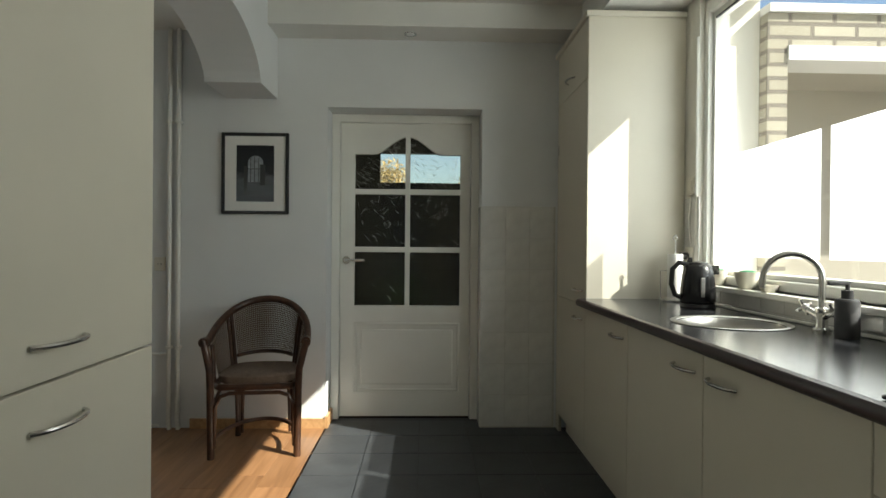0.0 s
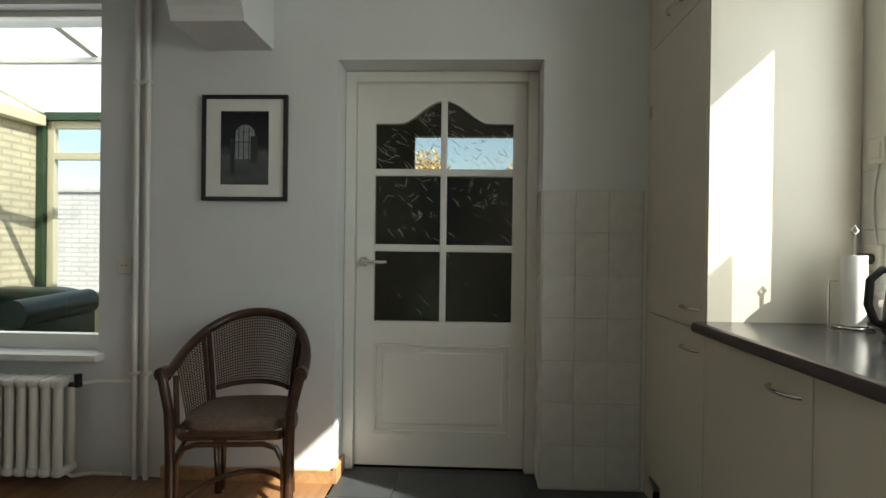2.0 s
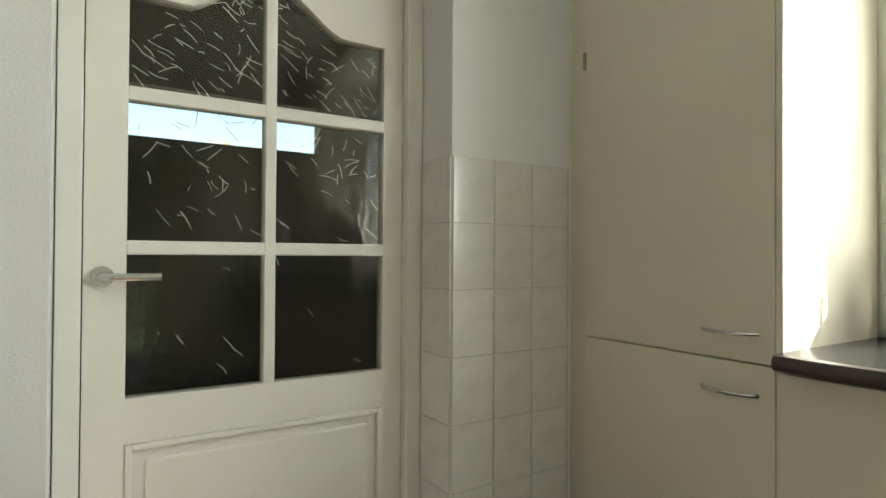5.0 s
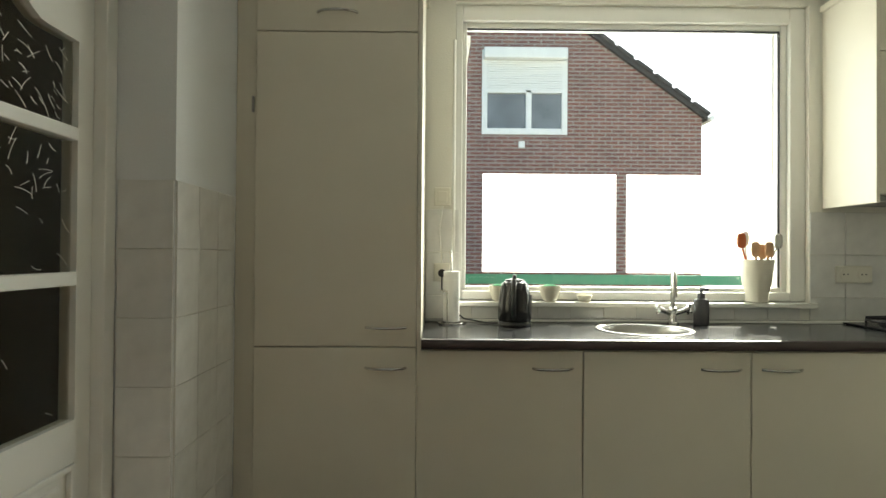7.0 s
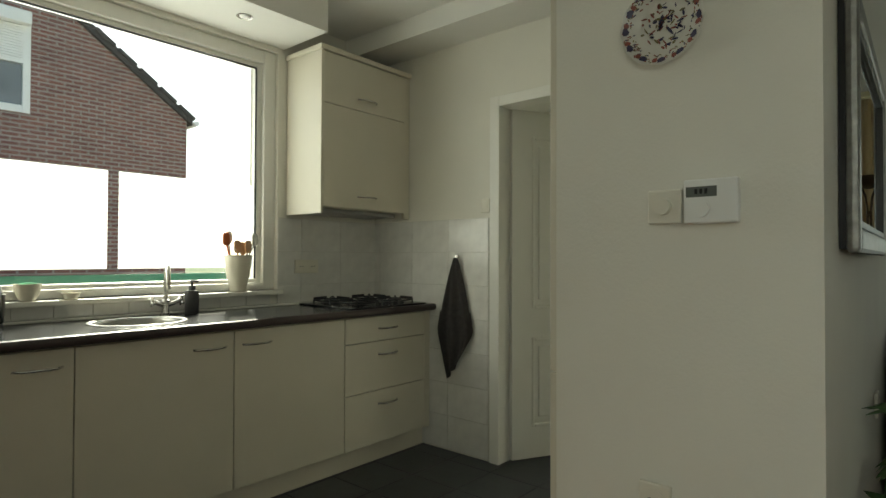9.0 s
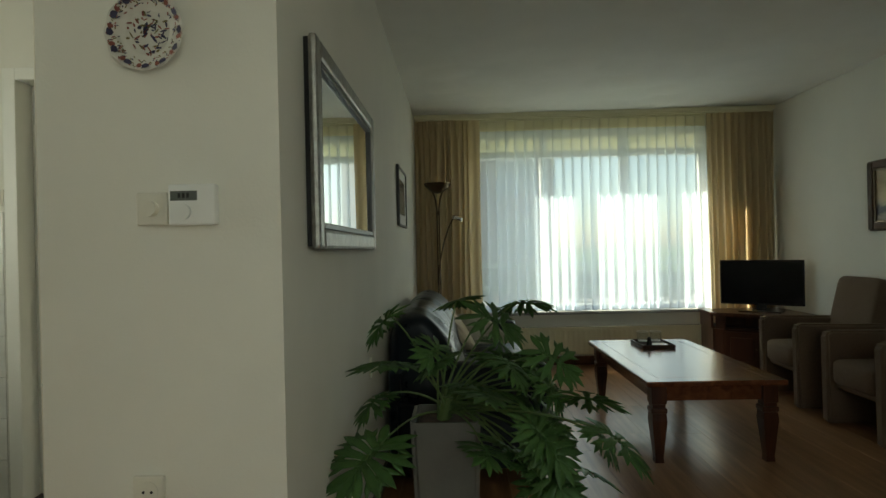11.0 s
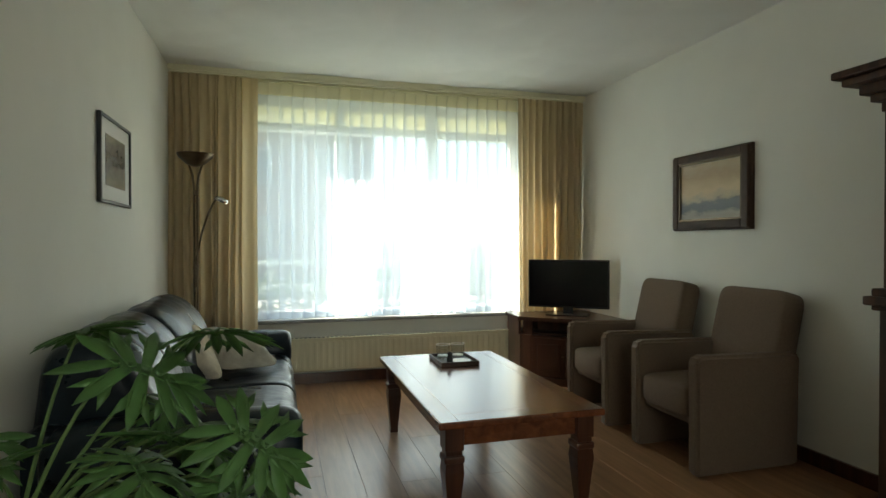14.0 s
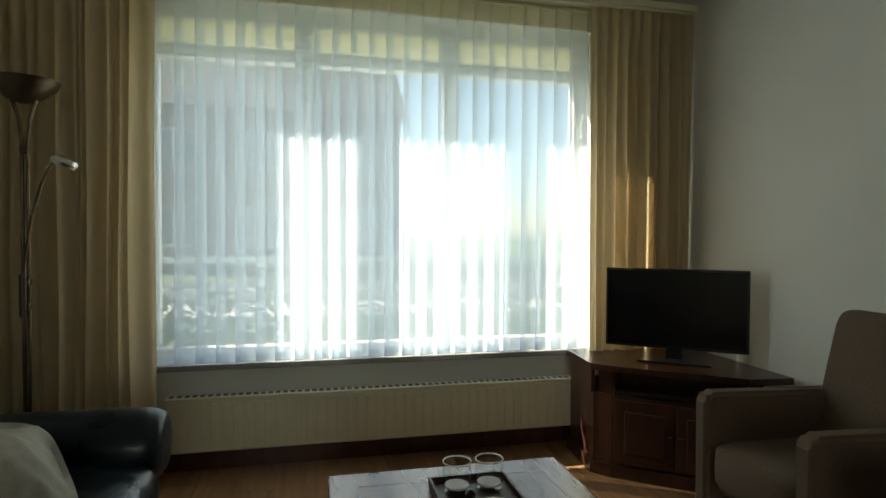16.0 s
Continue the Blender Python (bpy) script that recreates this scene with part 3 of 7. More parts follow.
def hall_door():
    d = tagged(new("door_2"), "white panelled inner door standing open into the hall", "door", "", "structure")
    y = SY
    bm = boxes((0.920, y - 0.10, 0, 0.985, y + 0.018, 2.105), (-0.05, y - 0.10, 0, 0.02, y + 0.018, 2.105), (0.02, y - 0.10, 2.045, 0.920, y + 0.018, 2.105), bevel=0.004)
    part("door_frame", bm, M_TRIM, d)
    lf = part("door_leaf", boxes((-0.87, -0.02, 0.01, -0.74, 0.02, 2.04), (-0.13, -0.02, 0.01, 0, 0.02, 2.04), (-0.74, -0.02, 0.01, -0.13, 0.02, 0.19), (-0.74, -0.02, 0.71, -0.13, 0.02, 0.88), (-0.74, -0.02, 1.89, -0.13, 0.02, 2.04)), M_TRIM, d)
    lf.matrix_local = pose(0.908, y - 0.085, 0, 0, 0, 62)
    for z0, z1 in ((0.19, 0.71), (0.88, 1.89)):
        bm = boxes((-0.74, -0.006, z0, -0.13, 0.006, z1))
        bx(bm, -0.69, -0.014, z0 + 0.05, -0.18, 0.014, z1 - 0.05, 0.008)
        part("door_panel", bm, M_TRIM, lf)
        for q in (0.008, -0.026):
            bm = boxes((-0.739, q, z0, -0.721, q + 0.018, z1), (-0.149, q, z0, -0.131, q + 0.018, z1), (-0.721, q, z0, -0.149, q + 0.018, z0 + 0.018), (-0.721, q, z1 - 0.018, -0.149, q + 0.018, z1), bevel=0.005)
            part("panel_moulding", bm, M_TRIM, lf)
    bm = bmesh.new()
    for q in (-1, 1):
        tube(bm, [(-0.80, q * 0.02, 1.05), (-0.80, q * 0.028, 1.05)], 0.026, 20)
        tube(bm, [(-0.80, q * 0.02, 1.05), (-0.80, q * 0.065, 1.05), (-0.78, q * 0.075, 1.05), (-0.68, q * 0.072, 1.05)], 0.010, 10)
    part("door_handle", bm, M_CHROME, lf, "brushed steel lever handle", True)


hall_door()


def kitchen_window():
    w = tagged(new("window_1"), "large fixed kitchen window in a cream wooden frame with frosted film", "window", "", "structure")
    y0, y1, z0, z1 = -2.50, -0.84, 0.985, 2.38
    bm = boxes((1.995, y0, z0, 2.10, y0 + 0.075, z1), (1.995, y1 - 0.035, z0, 2.10, y1, z1), (1.995, y0 + 0.075, z1 - 0.075, 2.10, y1 - 0.035, z1), (1.995, y0 + 0.075, z0 + 0.002, 2.10, y1 - 0.035, z0 + 0.045), bevel=0.005)
    part("window_frame", bm, M_TRIM, w)
    bm = boxes((2.02, y0 + 0.075, z0 + 0.045, 2.075, y0 + 0.105, z1 - 0.075), (2.02, y1 - 0.055, z0 + 0.045, 2.075, y1 - 0.035, z1 - 0.075), (2.02, y0 + 0.105, z1 - 0.10, 2.075, y1 - 0.055, z1 - 0.075), (2.02, y0 + 0.105, z0 + 0.045, 2.075, y1 - 0.055, z0 + 0.066), bevel=0.004)
    part("sash", bm, M_TRIM, w)
    bm = boxes((2.022, -2.392, 1.053, 2.030, -2.385, 2.278), (2.022, -2.385, 2.27, 2.030, -0.895, 2.278))
    part("gasket", bm, M_BLACK, w)
    p = part("pane", boxes((2.045, -2.395, 1.051, 2.051, -0.895, 2.28)), M_GLASS, w)
    p.visible_shadow = False
    for ya, yb in ((-1.615, -0.975), (-2.385, -1.665)):
        part("frosted_film", boxes((2.039, ya, 1.118, 2.041, yb, 1.588)), M_FILM, w, "white frosted window film")
    part("window_sill", boxes((1.93, y0 - 0.02, 0.962, 2.03, y1, 0.985), bevel=0.004), M_TRIM, w, "white tiled window sill")


kitchen_window()


# ---- kitchen: cabinets ----
def bow_handle(parent, x, y, z, length=0.15):
    """A bowed bar handle on an east cabinet front, along y."""
    bm = bmesh.new()
    pts = []
    for i in range(13):
        u = -1 + 2 * i / 12
        pts.append((x - 0.030 * (1 - u * u) ** 0.6 - 0.003, y + u * length / 2, z))
    tube(bm, pts, 0.0055, 8)
    return part("handle", bm, M_CHROME, parent, "bowed chrome handle", True)


FX = 1.455      # plane of the cabinet fronts
TOPZ = 0.89


def front(parent, y0, y1, z0, z1, hy=None, hz=None, x=FX, t=0.018, name="door"):
    d = part(name, boxes((x, y0 + 0.002, z0 + 0.002, x + t, y1 - 0.002, z1 - 0.002), bevel=0.0025), M_CAB, parent)
    if hy is not None:
        bow_handle(d, x, hy, hz)
    return d


def base_unit(y0, y1, handle_south):
    c = thing("base_cabinet", (0, 0, 0), "cream laminate base cabinet under a black worktop", "cabinet", "kitchen base cabinets")
    part("body", boxes((FX + 0.019, y0, 0.12, EX - 0.005, y1, TOPZ - 0.042)), M_CAB, c)
    part("plinth", boxes((FX + 0.06, y0, 0.0, FX + 0.075, y1, 0.12)), M_CAB, c)
    hy = y0 + 0.115 if handle_south else y1 - 0.115
    front(c, y0, y1, 0.12, TOPZ - 0.048, hy, 0.775)


YB = (-0.686, -1.311, -1.945, -2.588, -3.225)
base_unit(YB[1], YB[0], True)
base_unit(YB[2], YB[1], True)
base_unit(YB[3], YB[2], False)


def drawer_unit():
    c = thing("drawer_cabinet", (0, 0, 0), "cream laminate drawer cabinet under the gas hob", "cabinet")
    part("body", boxes((FX + 0.019, YB[4], 0.12, EX - 0.005, YB[3], TOPZ - 0.042)), M_CAB, c)
    part("plinth", boxes((FX + 0.06, SY + 0.003, 0.0, FX + 0.075, YB[3], 0.12)), M_CAB, c)
    for z0, z1 in ((0.12, 0.42), (0.42, 0.70), (0.70, TOPZ - 0.048)):
        d = front(c, YB[4], YB[3], z0, z1, name="drawer")
        bow_handle(d, FX, (YB[4] + YB[3]) / 2, z1 - (0.075 if z1 < 0.75 else 0.07), 0.15)
    part("filler_strip", boxes((FX + 0.002, SY + 0.002, 0.12, FX + 0.02, YB[4] - 0.002, TOPZ - 0.048)), M_CAB, c)


drawer_unit()


def tall_unit():
    c = thing("tall_cabinet", (0, 0, 0), "tall cream laminate larder cabinet beside the window", "cabinet")
    y0, y1 = YB[0], -0.075
    part("body", boxes((FX + 0.019, y0 + 0.002, 0.12, EX - 0.004, y1, 2.345), bevel=0.002), M_CAB, c)
    part("side_panel", boxes((FX + 0.001, y0 - 0.016, 0.12, EX - 0.004, y0, 2.345), bevel=0.002), M_CAB, c)
    part("plinth", boxes((FX + 0.06, y0, 0.0, FX + 0.075, y1, 0.12)), M_CAB, c)
    part("filler_strip", boxes((FX + 0.012, y1, 0.0, FX + 0.03, -0.002, 2.345)), M_CAB, c)
    part("hinge", boxes((FX - 0.001, y1 + 0.006, 1.73, FX + 0.012, y1 + 0.014, 1.79), bevel=0.003), M_SILVERP, c)
    part("cornice", boxes((FX - 0.012, y0 - 0.03, 2.345, EX - 0.004, -0.002, 2.375), bevel=0.005), M_CAB, c)
    front(c, y0, y1, 0.12, 0.852, y0 + 0.115, 0.775)
    front(c, y0, y1, 0.852, 2.035, y0 + 0.115, 0.925)
    front(c, y0, y1, 2.035, 2.342, (y0 + y1) / 2, 2.105)


tall_unit()


def wall_unit():
    c = thing("wall_cabinet", (0, 0, 1.46), "cream laminate wall cabinet hung over the gas hob", "cabinet")
    z = -1.46
    x, y0, y1 = 1.634, -3.225, -2.572
    part("body", boxes((x + 0.019, y0, 1.462 + z, EX - 0.003, y1 - 0.003, 2.345 + z), bevel=0.002), M_CAB, c)
    part("side_panel", boxes((x + 0.001, y1 - 0.003, 1.425 + z, EX - 0.003, y1 + 0.013, 2.345 + z), bevel=0.002), M_CAB, c)
    part("cornice", boxes((x - 0.012, SY + 0.003, 2.345 + z, EX - 0.003, y1 + 0.026, 2.375 + z), bevel=0.005), M_CAB, c)
    part("filler_strip", boxes((x + 0.01, SY + 0.003, 1.425 + z, x + 0.03, y0 - 0.002, 2.345 + z)), M_CAB, c)
    part("hood_base", boxes((x + 0.07, y0 + 0.02, 1.435 + z, EX - 0.012, y1 - 0.02, 1.460 + z), bevel=0.004), M_SILVERP, c, "grey underside of an extractor hood")
    front(c, y0, y1, 1.462 + z, 2.05 + z, (y0 + y1) / 2, 1.535 + z, x)
    front(c, y0, y1, 2.05 + z, 2.343 + z, (y0 + y1) / 2, 2.115 + z, x)


wall_unit()


def fridge_units():
    for y0, y1 in ((-2.583, -1.962), (-3.23, -2.587)):
        c = thing("fridge_cabinet", (0, 0, 0), "tall cream laminate built-in fridge cabinet", "cabinet", "fridge cabinets")
        part("body", boxes((PX0 + 0.085, y0, 0.12, -0.176, y1, 2.345)), M_CAB, c)
        part("plinth", boxes((-0.24, y0, 0, -0.225, y1, 0.12)), M_CAB, c)
        for z0, z1, hz in ((0.12, 0.866, 0.775), (0.866, 2.05, 0.945), (2.05, 2.342, 2.12)):
            d = part("door", boxes((-0.174, y0 + 0.003, z0 + 0.003, -0.154, y1 - 0.003, z1 - 0.003), bevel=0.0025), M_CAB, c)
            bm = bmesh.new()
            pts = [(-0.151 + 0.032 * (1 - u * u) ** 0.6, y0 + 0.20 + u * 0.09, hz) for u in [-1 + i / 6 for i in range(13)]]
            tube(bm, pts, 0.006, 8)
            part("handle", bm, M_CHROME, d, "bowed chrome handle", True)
        part("top_panel", boxes((PX0 + 0.085, y0, 2.345, -0.16, y1, 2.60)), M_CAB, c)


fridge_units()


# ---- kitchen: worktop and what stands on it ----
def worktop():
    """A black worktop with a round hole for the sink and a rounded front edge."""
    c = thing("worktop", (0, 0, TOPZ - 0.04), "black stone-look worktop with a rounded brown edge", "worktop")
    x0, x1, y0, y1 = 1.42, EX - 0.002, SY + 0.003, YB[0] - 0.018
    sx, sy, sr = 1.705, -1.63, 0.172
    bm = bmesh.new()
    n = 48
    ring = [bm.verts.new((sx + sr * math.cos(k * math.tau / n), sy + sr * math.sin(k * math.tau / n), 0.04)) for k in range(n)]
    rect = [bm.verts.new(q) for q in ((x0, y0, 0.04), (x1, y0, 0.04), (x1, y1, 0.04), (x0, y1, 0.04))]
    es = [bm.edges.new((v[i], v[(i + 1) % len(v)])) for v in (ring, rect) for i in range(len(v))]
    bmesh.ops.triangle_fill(bm, edges=es, use_beauty=True)
    r = bmesh.ops.extrude_face_region(bm, geom=bm.faces[:])
    bmesh.ops.translate(bm, verts=[g for g in r["geom"] if isinstance(g, bmesh.types.BMVert)], vec=(0, 0, -0.04))
    part("slab", bm, M_TOP, c)
    bm = bmesh.new()
    prism(bm, [(1.421, 0.0), (1.408, 0.004), (1.401, 0.014), (1.401, 0.027), (1.408, 0.037), (1.421, 0.0402)], y0, y1, "y")
    part("front_edge", bm, M_TOPEDGE, c, "rounded dark brown front edge", True)
    part("back_strip", boxes((EX - 0.016, -2.5, 0.041, EX - 0.004, y1, 0.056), bevel=0.003), M_SINK, c, "thin metal strip along the wall")


worktop()
setting("trim_sealant", boxes((EX - 0.022, SY + 0.01, TOPZ + 0.0005, EX - 0.002, -0.80, TOPZ + 0.012), bevel=0.003), M_TRIM, "white sealant line behind the worktop")


def sink():
    s = thing("sink", (1.705, -1.63, TOPZ), "round stainless steel sink set into the worktop", "sink")
    bm = lathe(bmesh.new(), [(0.196, 0.001), (0.198, 0.003), (0.193, 0.005), (0.178, 0.003), (0.170, -0.004), (0.164, -0.03), (0.158, -0.11), (0.14, -0.14), (0.03, -0.147)], 48, cap=False)
    part("bowl", bm, M_SINK, s, "", True)
    part("drain", lathe(bmesh.new(), [(0.036, -0.1475), (0.03, -0.144), (0.012, -0.146), (0.0001, -0.147)], 20), M_CHROME, s, "", True)


sink()


def tap():
    t = thing("mixer_tap", (1.897, -1.83, TOPZ), "chrome mixer tap with a swan-neck spout and cross handles", "tap")
    bm = lathe(bmesh.new(), [(0.026, 0), (0.026, 0.008), (0.018, 0.014), (0.016, 0.06), (0.02, 0.065), (0.02, 0.075), (0.012, 0.08)], 20)
    part("base", bm, M_CHROME, t, "", True)
    pts = [(0, 0, 0.07), (0, 0, 0.165)] + [(-0.085 + 0.085 * math.cos(radians(a)), 0, 0.165 + 0.085 * math.sin(radians(a))) for a in range(15, 181, 15)] + [(-0.172, 0, 0.135)]
    ang = radians(20)
    pts = [(p[0] * math.cos(ang), -p[0] * math.sin(ang), p[2]) for p in pts]
    part("spout", tube(bmesh.new(), pts, 0.0105, 12), M_CHROME, t, "", True)
    for s in (-1, 1):
        bm = tube(bmesh.new(), [(0, s * 0.012, 0.05), (-0.01, s * 0.06, 0.068)], 0.011, 10)
        tip = Vector((-0.012, s * 0.07, 0.072))
        tube(bm, [(-0.008, s * 0.055, 0.066), tuple(tip)], 0.014, 10)
        for k in range(4):
            a = k * math.pi / 2 + 0.5
            d = Vector((math.cos(a), 0, math.sin(a)))
            tube(bm, [tuple(tip), tuple(tip + d * 0.028)], 0.006, 8)
        part("cross_handle", bm, M_CHROME, t, "", True)


tap()


def soap_dispenser():
    s = thing("soap_dispenser", (1.885, -1.955, TOPZ), "dark grey soap dispenser with a pump beside the tap", "soap dispenser")
    part("bottle", lathe(bmesh.new(), [(0.030, 0), (0.033, 0.004), (0.033, 0.108), (0.028, 0.116), (0.016, 0.118)], 24), M_RUBBER, s, "", True)
    bm = lathe(bmesh.new(), [(0.016, 0.118), (0.016, 0.142), (0.006, 0.144), (0.006, 0.168)], 16)
    bx(bm, -0.06, -0.006, 0.158, 0.008, 0.006, 0.17, 0.003)
    part("pump", bm, M_RUBBER, s, "", True)


soap_dispenser()


def kettle():
    k = thing("kettle", (1.845, -1.105, TOPZ), "glossy black electric kettle on its base", "kettle", rz=80)
    k.scale = (0.85, 0.85, 0.85)
    part("power_base", lathe(bmesh.new(), [(0.085, 0), (0.088, 0.006), (0.084, 0.02), (0.06, 0.022)], 32), M_BLACK, k, "", True)
    part("body", lathe(bmesh.new(), [(0.082, 0.022), (0.088, 0.035), (0.086, 0.10), (0.078, 0.17), (0.068, 0.215), (0.055, 0.226), (0.02, 0.232)], 32), M_KETTLE, k, "", True)
    bm = lathe(bmesh.new(), [(0.052, 0.224), (0.048, 0.236), (0.015, 0.242)], 24)
    bx(bm, -0.01, 0.03, 0.235, 0.01, 0.055, 0.262, 0.004)
    part("lid", bm, M_BLACK, k, "", True)
    pts = [(0, 0.055, 0.225), (0, 0.095, 0.235), (0, 0.13, 0.20), (0, 0.135, 0.12), (0, 0.115, 0.065), (0, 0.082, 0.05)]
    part("handle", tube(bmesh.new(), [Vector(p) for p in pts], 0.013, 10), M_BLACK, k, "", True)
    bm = bmesh.new()
    prism(bm, [(-0.018, -0.062), (0.018, -0.062), (0.0, -0.105)], 0.175, 0.222, "z")
    part("spout", bm, M_KETTLE, k)
    part("water_gauge", boxes((-0.0905, -0.01, 0.06, -0.078, 0.01, 0.16), bevel=0.004), M_SILVERP, k, "grey water gauge")


M_KETTLE = mat("kettle_gloss", (0.010, 0.010, 0.011), 0.22, 0.1, 10, 0.0)
kettle()


def hob():
    h = thing("gas_hob", (1.685, -2.925, TOPZ), "black four-burner gas hob with iron pan supports", "hob")
    part("glass_plate", boxes((-0.255, -0.29, 0.001, 0.255, 0.29, 0.010), bevel=0.004), M_KETTLE, h)
    for i, (x, y, r) in enumerate(((-0.12, -0.15, 0.045), (-0.12, 0.15, 0.035), (0.12, -0.15, 0.035), (0.12, 0.15, 0.05))):
        b = part("burner", lathe(bmesh.new(), [(r + 0.012, 0.010), (r + 0.012, 0.016), (r, 0.018), (r, 0.028), (r - 0.008, 0.032)], 24, (x, y, 0)), M_IRON, h, "", True)
        bm = bmesh.new()
        for k in range(4):
            a = k * math.pi / 2 + math.pi / 4
            dx, dy = math.cos(a), math.sin(a)
            tube(bm, [(x + dx * 0.105, y + dy * 0.105, 0.011), (x + dx * 0.105, y + dy * 0.105, 0.04), (x + dx * 0.03, y + dy * 0.03, 0.047)], 0.006, 6)
        tube(bm, [(x + 0.105 * math.cos(k * math.tau / 20), y + 0.105 * math.sin(k * math.tau / 20), 0.03) for k in range(20)], 0.005, 6, closed=True)
        part("pan_support", bm, M_IRON, h, "", True)
    for k in range(4):
        part("knob", lathe(bmesh.new(), [(0.018, 0.010), (0.017, 0.026), (0.012, 0.03)], 16, (-0.225, -0.09 + k * 0.06, 0)), M_BLACK, h, "", True)


hob()


# ---- living room: window, curtains, radiator ----
def living_window():
    w = tagged(new("window_2"), "large three-part living room window in white frames", "window", "", "structure")
    x0, x1, z0, z1, y0, y1 = -3.72, -1.30, 0.52, 2.36, LY - 0.18, LY - 0.10
    bm = boxes((x0, y0, z0, x0 + 0.07, y1, z1), (x1 - 0.07, y0, z0, x1, y1, z1), (x0 + 0.07, y0, z1 - 0.07, x1 - 0.07, y1, z1), (x0 + 0.07, y0, z0, x1 - 0.07, y1, z0 + 0.07),
               (-2.13, y0, z0 + 0.07, -2.05, y1, z1 - 0.07), (-2.94, y0, z0 + 0.07, -2.86, y1, z1 - 0.07), (x0 + 0.07, y0, 2.09, -2.94, y1, 2.14), (-2.86, y0, 2.09, -2.13, y1, 2.14), (-2.05, y0, 2.09, x1 - 0.07, y1, 2.14), bevel=0.005)
    part("window_frame", bm, M_TRIM, w)
    for a, b in ((x0 + 0.07, -2.94), (-2.86, -2.13), (-2.05, x1 - 0.07)):
        for c, d in ((z0 + 0.07, 2.09), (2.14, z1 - 0.07)):
            if c > 2:
                # Shutter casing given see-through cloth so it shines against the daylight.
                part("roller_blind", boxes((a, y0 + 0.03, c, b, y0 + 0.032, d)), M_CASING, w, "cream shutter casing across the top light, made translucent to look lit")
                part("blind_tube", tube(bmesh.new(), [(a + 0.01, y0 + 0.055, c + 0.012), (b - 0.01, y0 + 0.055, c + 0.012)], 0.012, 10), M_YELLOWW, w)
                continue
            p = part("pane", boxes((a, y0 + 0.03, c, b, y0 + 0.036, d)), M_GLASS, w)
            p.visible_shadow = False
    part("window_sill", boxes((x0 + 0.005, LY - 0.095, 0.505, x1 - 0.005, LY + 0.05, 0.535), bevel=0.004), M_SILL, w, "grey stone window sill")


M_SILL = mat("sill_stone", (0.25, 0.24, 0.22), 0.4, 0.1, 20, 0.01)
living_window()


def curtain(name, x0, x1, z0, z1, y, folds, amp, material, label, cat, seed, sharp=1.0, thick=0.0):
    """Hanging cloth in folds that open out a little downward."""
    rng = random.Random(seed)
    bm = bmesh.new()
    n, m = folds * 10, 14
    spread = 0.75 if thick else 0.22
    cuts = [0.0]
    for _ in range(folds):
        cuts.append(cuts[-1] + rng.uniform(1 - spread, 1 + spread))
    cuts = [c / cuts[-1] for c in cuts]
    am = [rng.uniform(0.45, 1.2) if thick else rng.uniform(0.8, 1.1) for _ in range(folds + 1)]
    lean = [rng.uniform(-0.02, 0.02) for _ in range(folds + 1)]
    rows = []
    for j in range(m + 1):
        v = j / m
        z = z1 + (z0 - z1) * v
        row = []
        for i in range(n + 1):
            k, r = divmod(i, 10)
            k = min(k, folds - 1)
            r = (i - k * 10) / 10
            u = cuts[k] + (cuts[k + 1] - cuts[k]) * r
            head = max(0.0, 1 - v * 9) if thick else 0.0
            a = amp * am[k] * (0.7 + 0.3 * v) * (1 - 0.45 * head)
            s = math.sin(math.tau * r)
            s = math.copysign(abs(s) ** sharp, s)
            if thick:
                s += 0.35 * math.sin(math.tau * (3 * u + 0.2 * v) + seed) + head * 0.5 * math.sin(math.tau * r * 3)
            wob = 0.006 * math.sin(7 * v + 9 * u + seed)
            row.append(bm.verts.new((x0 + (x1 - x0) * u + 0.3 * a * math.cos(math.tau * r) + (wob + (lean[k] if thick else 0)) * v, y + a * s + wob, z)))
        rows.append(row)
    for j in range(m):
        for i in range(n):
            bm.faces.new((rows[j][i], rows[j][i + 1], rows[j + 1][i + 1], rows[j + 1][i]))
    if thick:
        bmesh.ops.solidify(bm, geom=bm.faces[:], thickness=thick)
    c = thing(name, ((x0 + x1) / 2, y, z1), label, cat)
    for vtx in bm.verts:
        vtx.co -= Vector(((x0 + x1) / 2, y, z1))
    return c, part("cloth", bm, material, c, "", True)


cu, cl = curtain("curtain", -0.80, -1.435, 0.03, 2.434, LY + 0.17, 11, 0.034, M_CURTAIN, "heavy beige curtain drawn aside in long folds", "curtain", 3, thick=0.003)
cu, cl = curtain("curtain", -3.62, -4.255, 0.03, 2.434, LY + 0.17, 11, 0.034, M_CURTAIN, "heavy beige curtain drawn aside, catching yellow sunlight", "curtain", 5, thick=0.003)


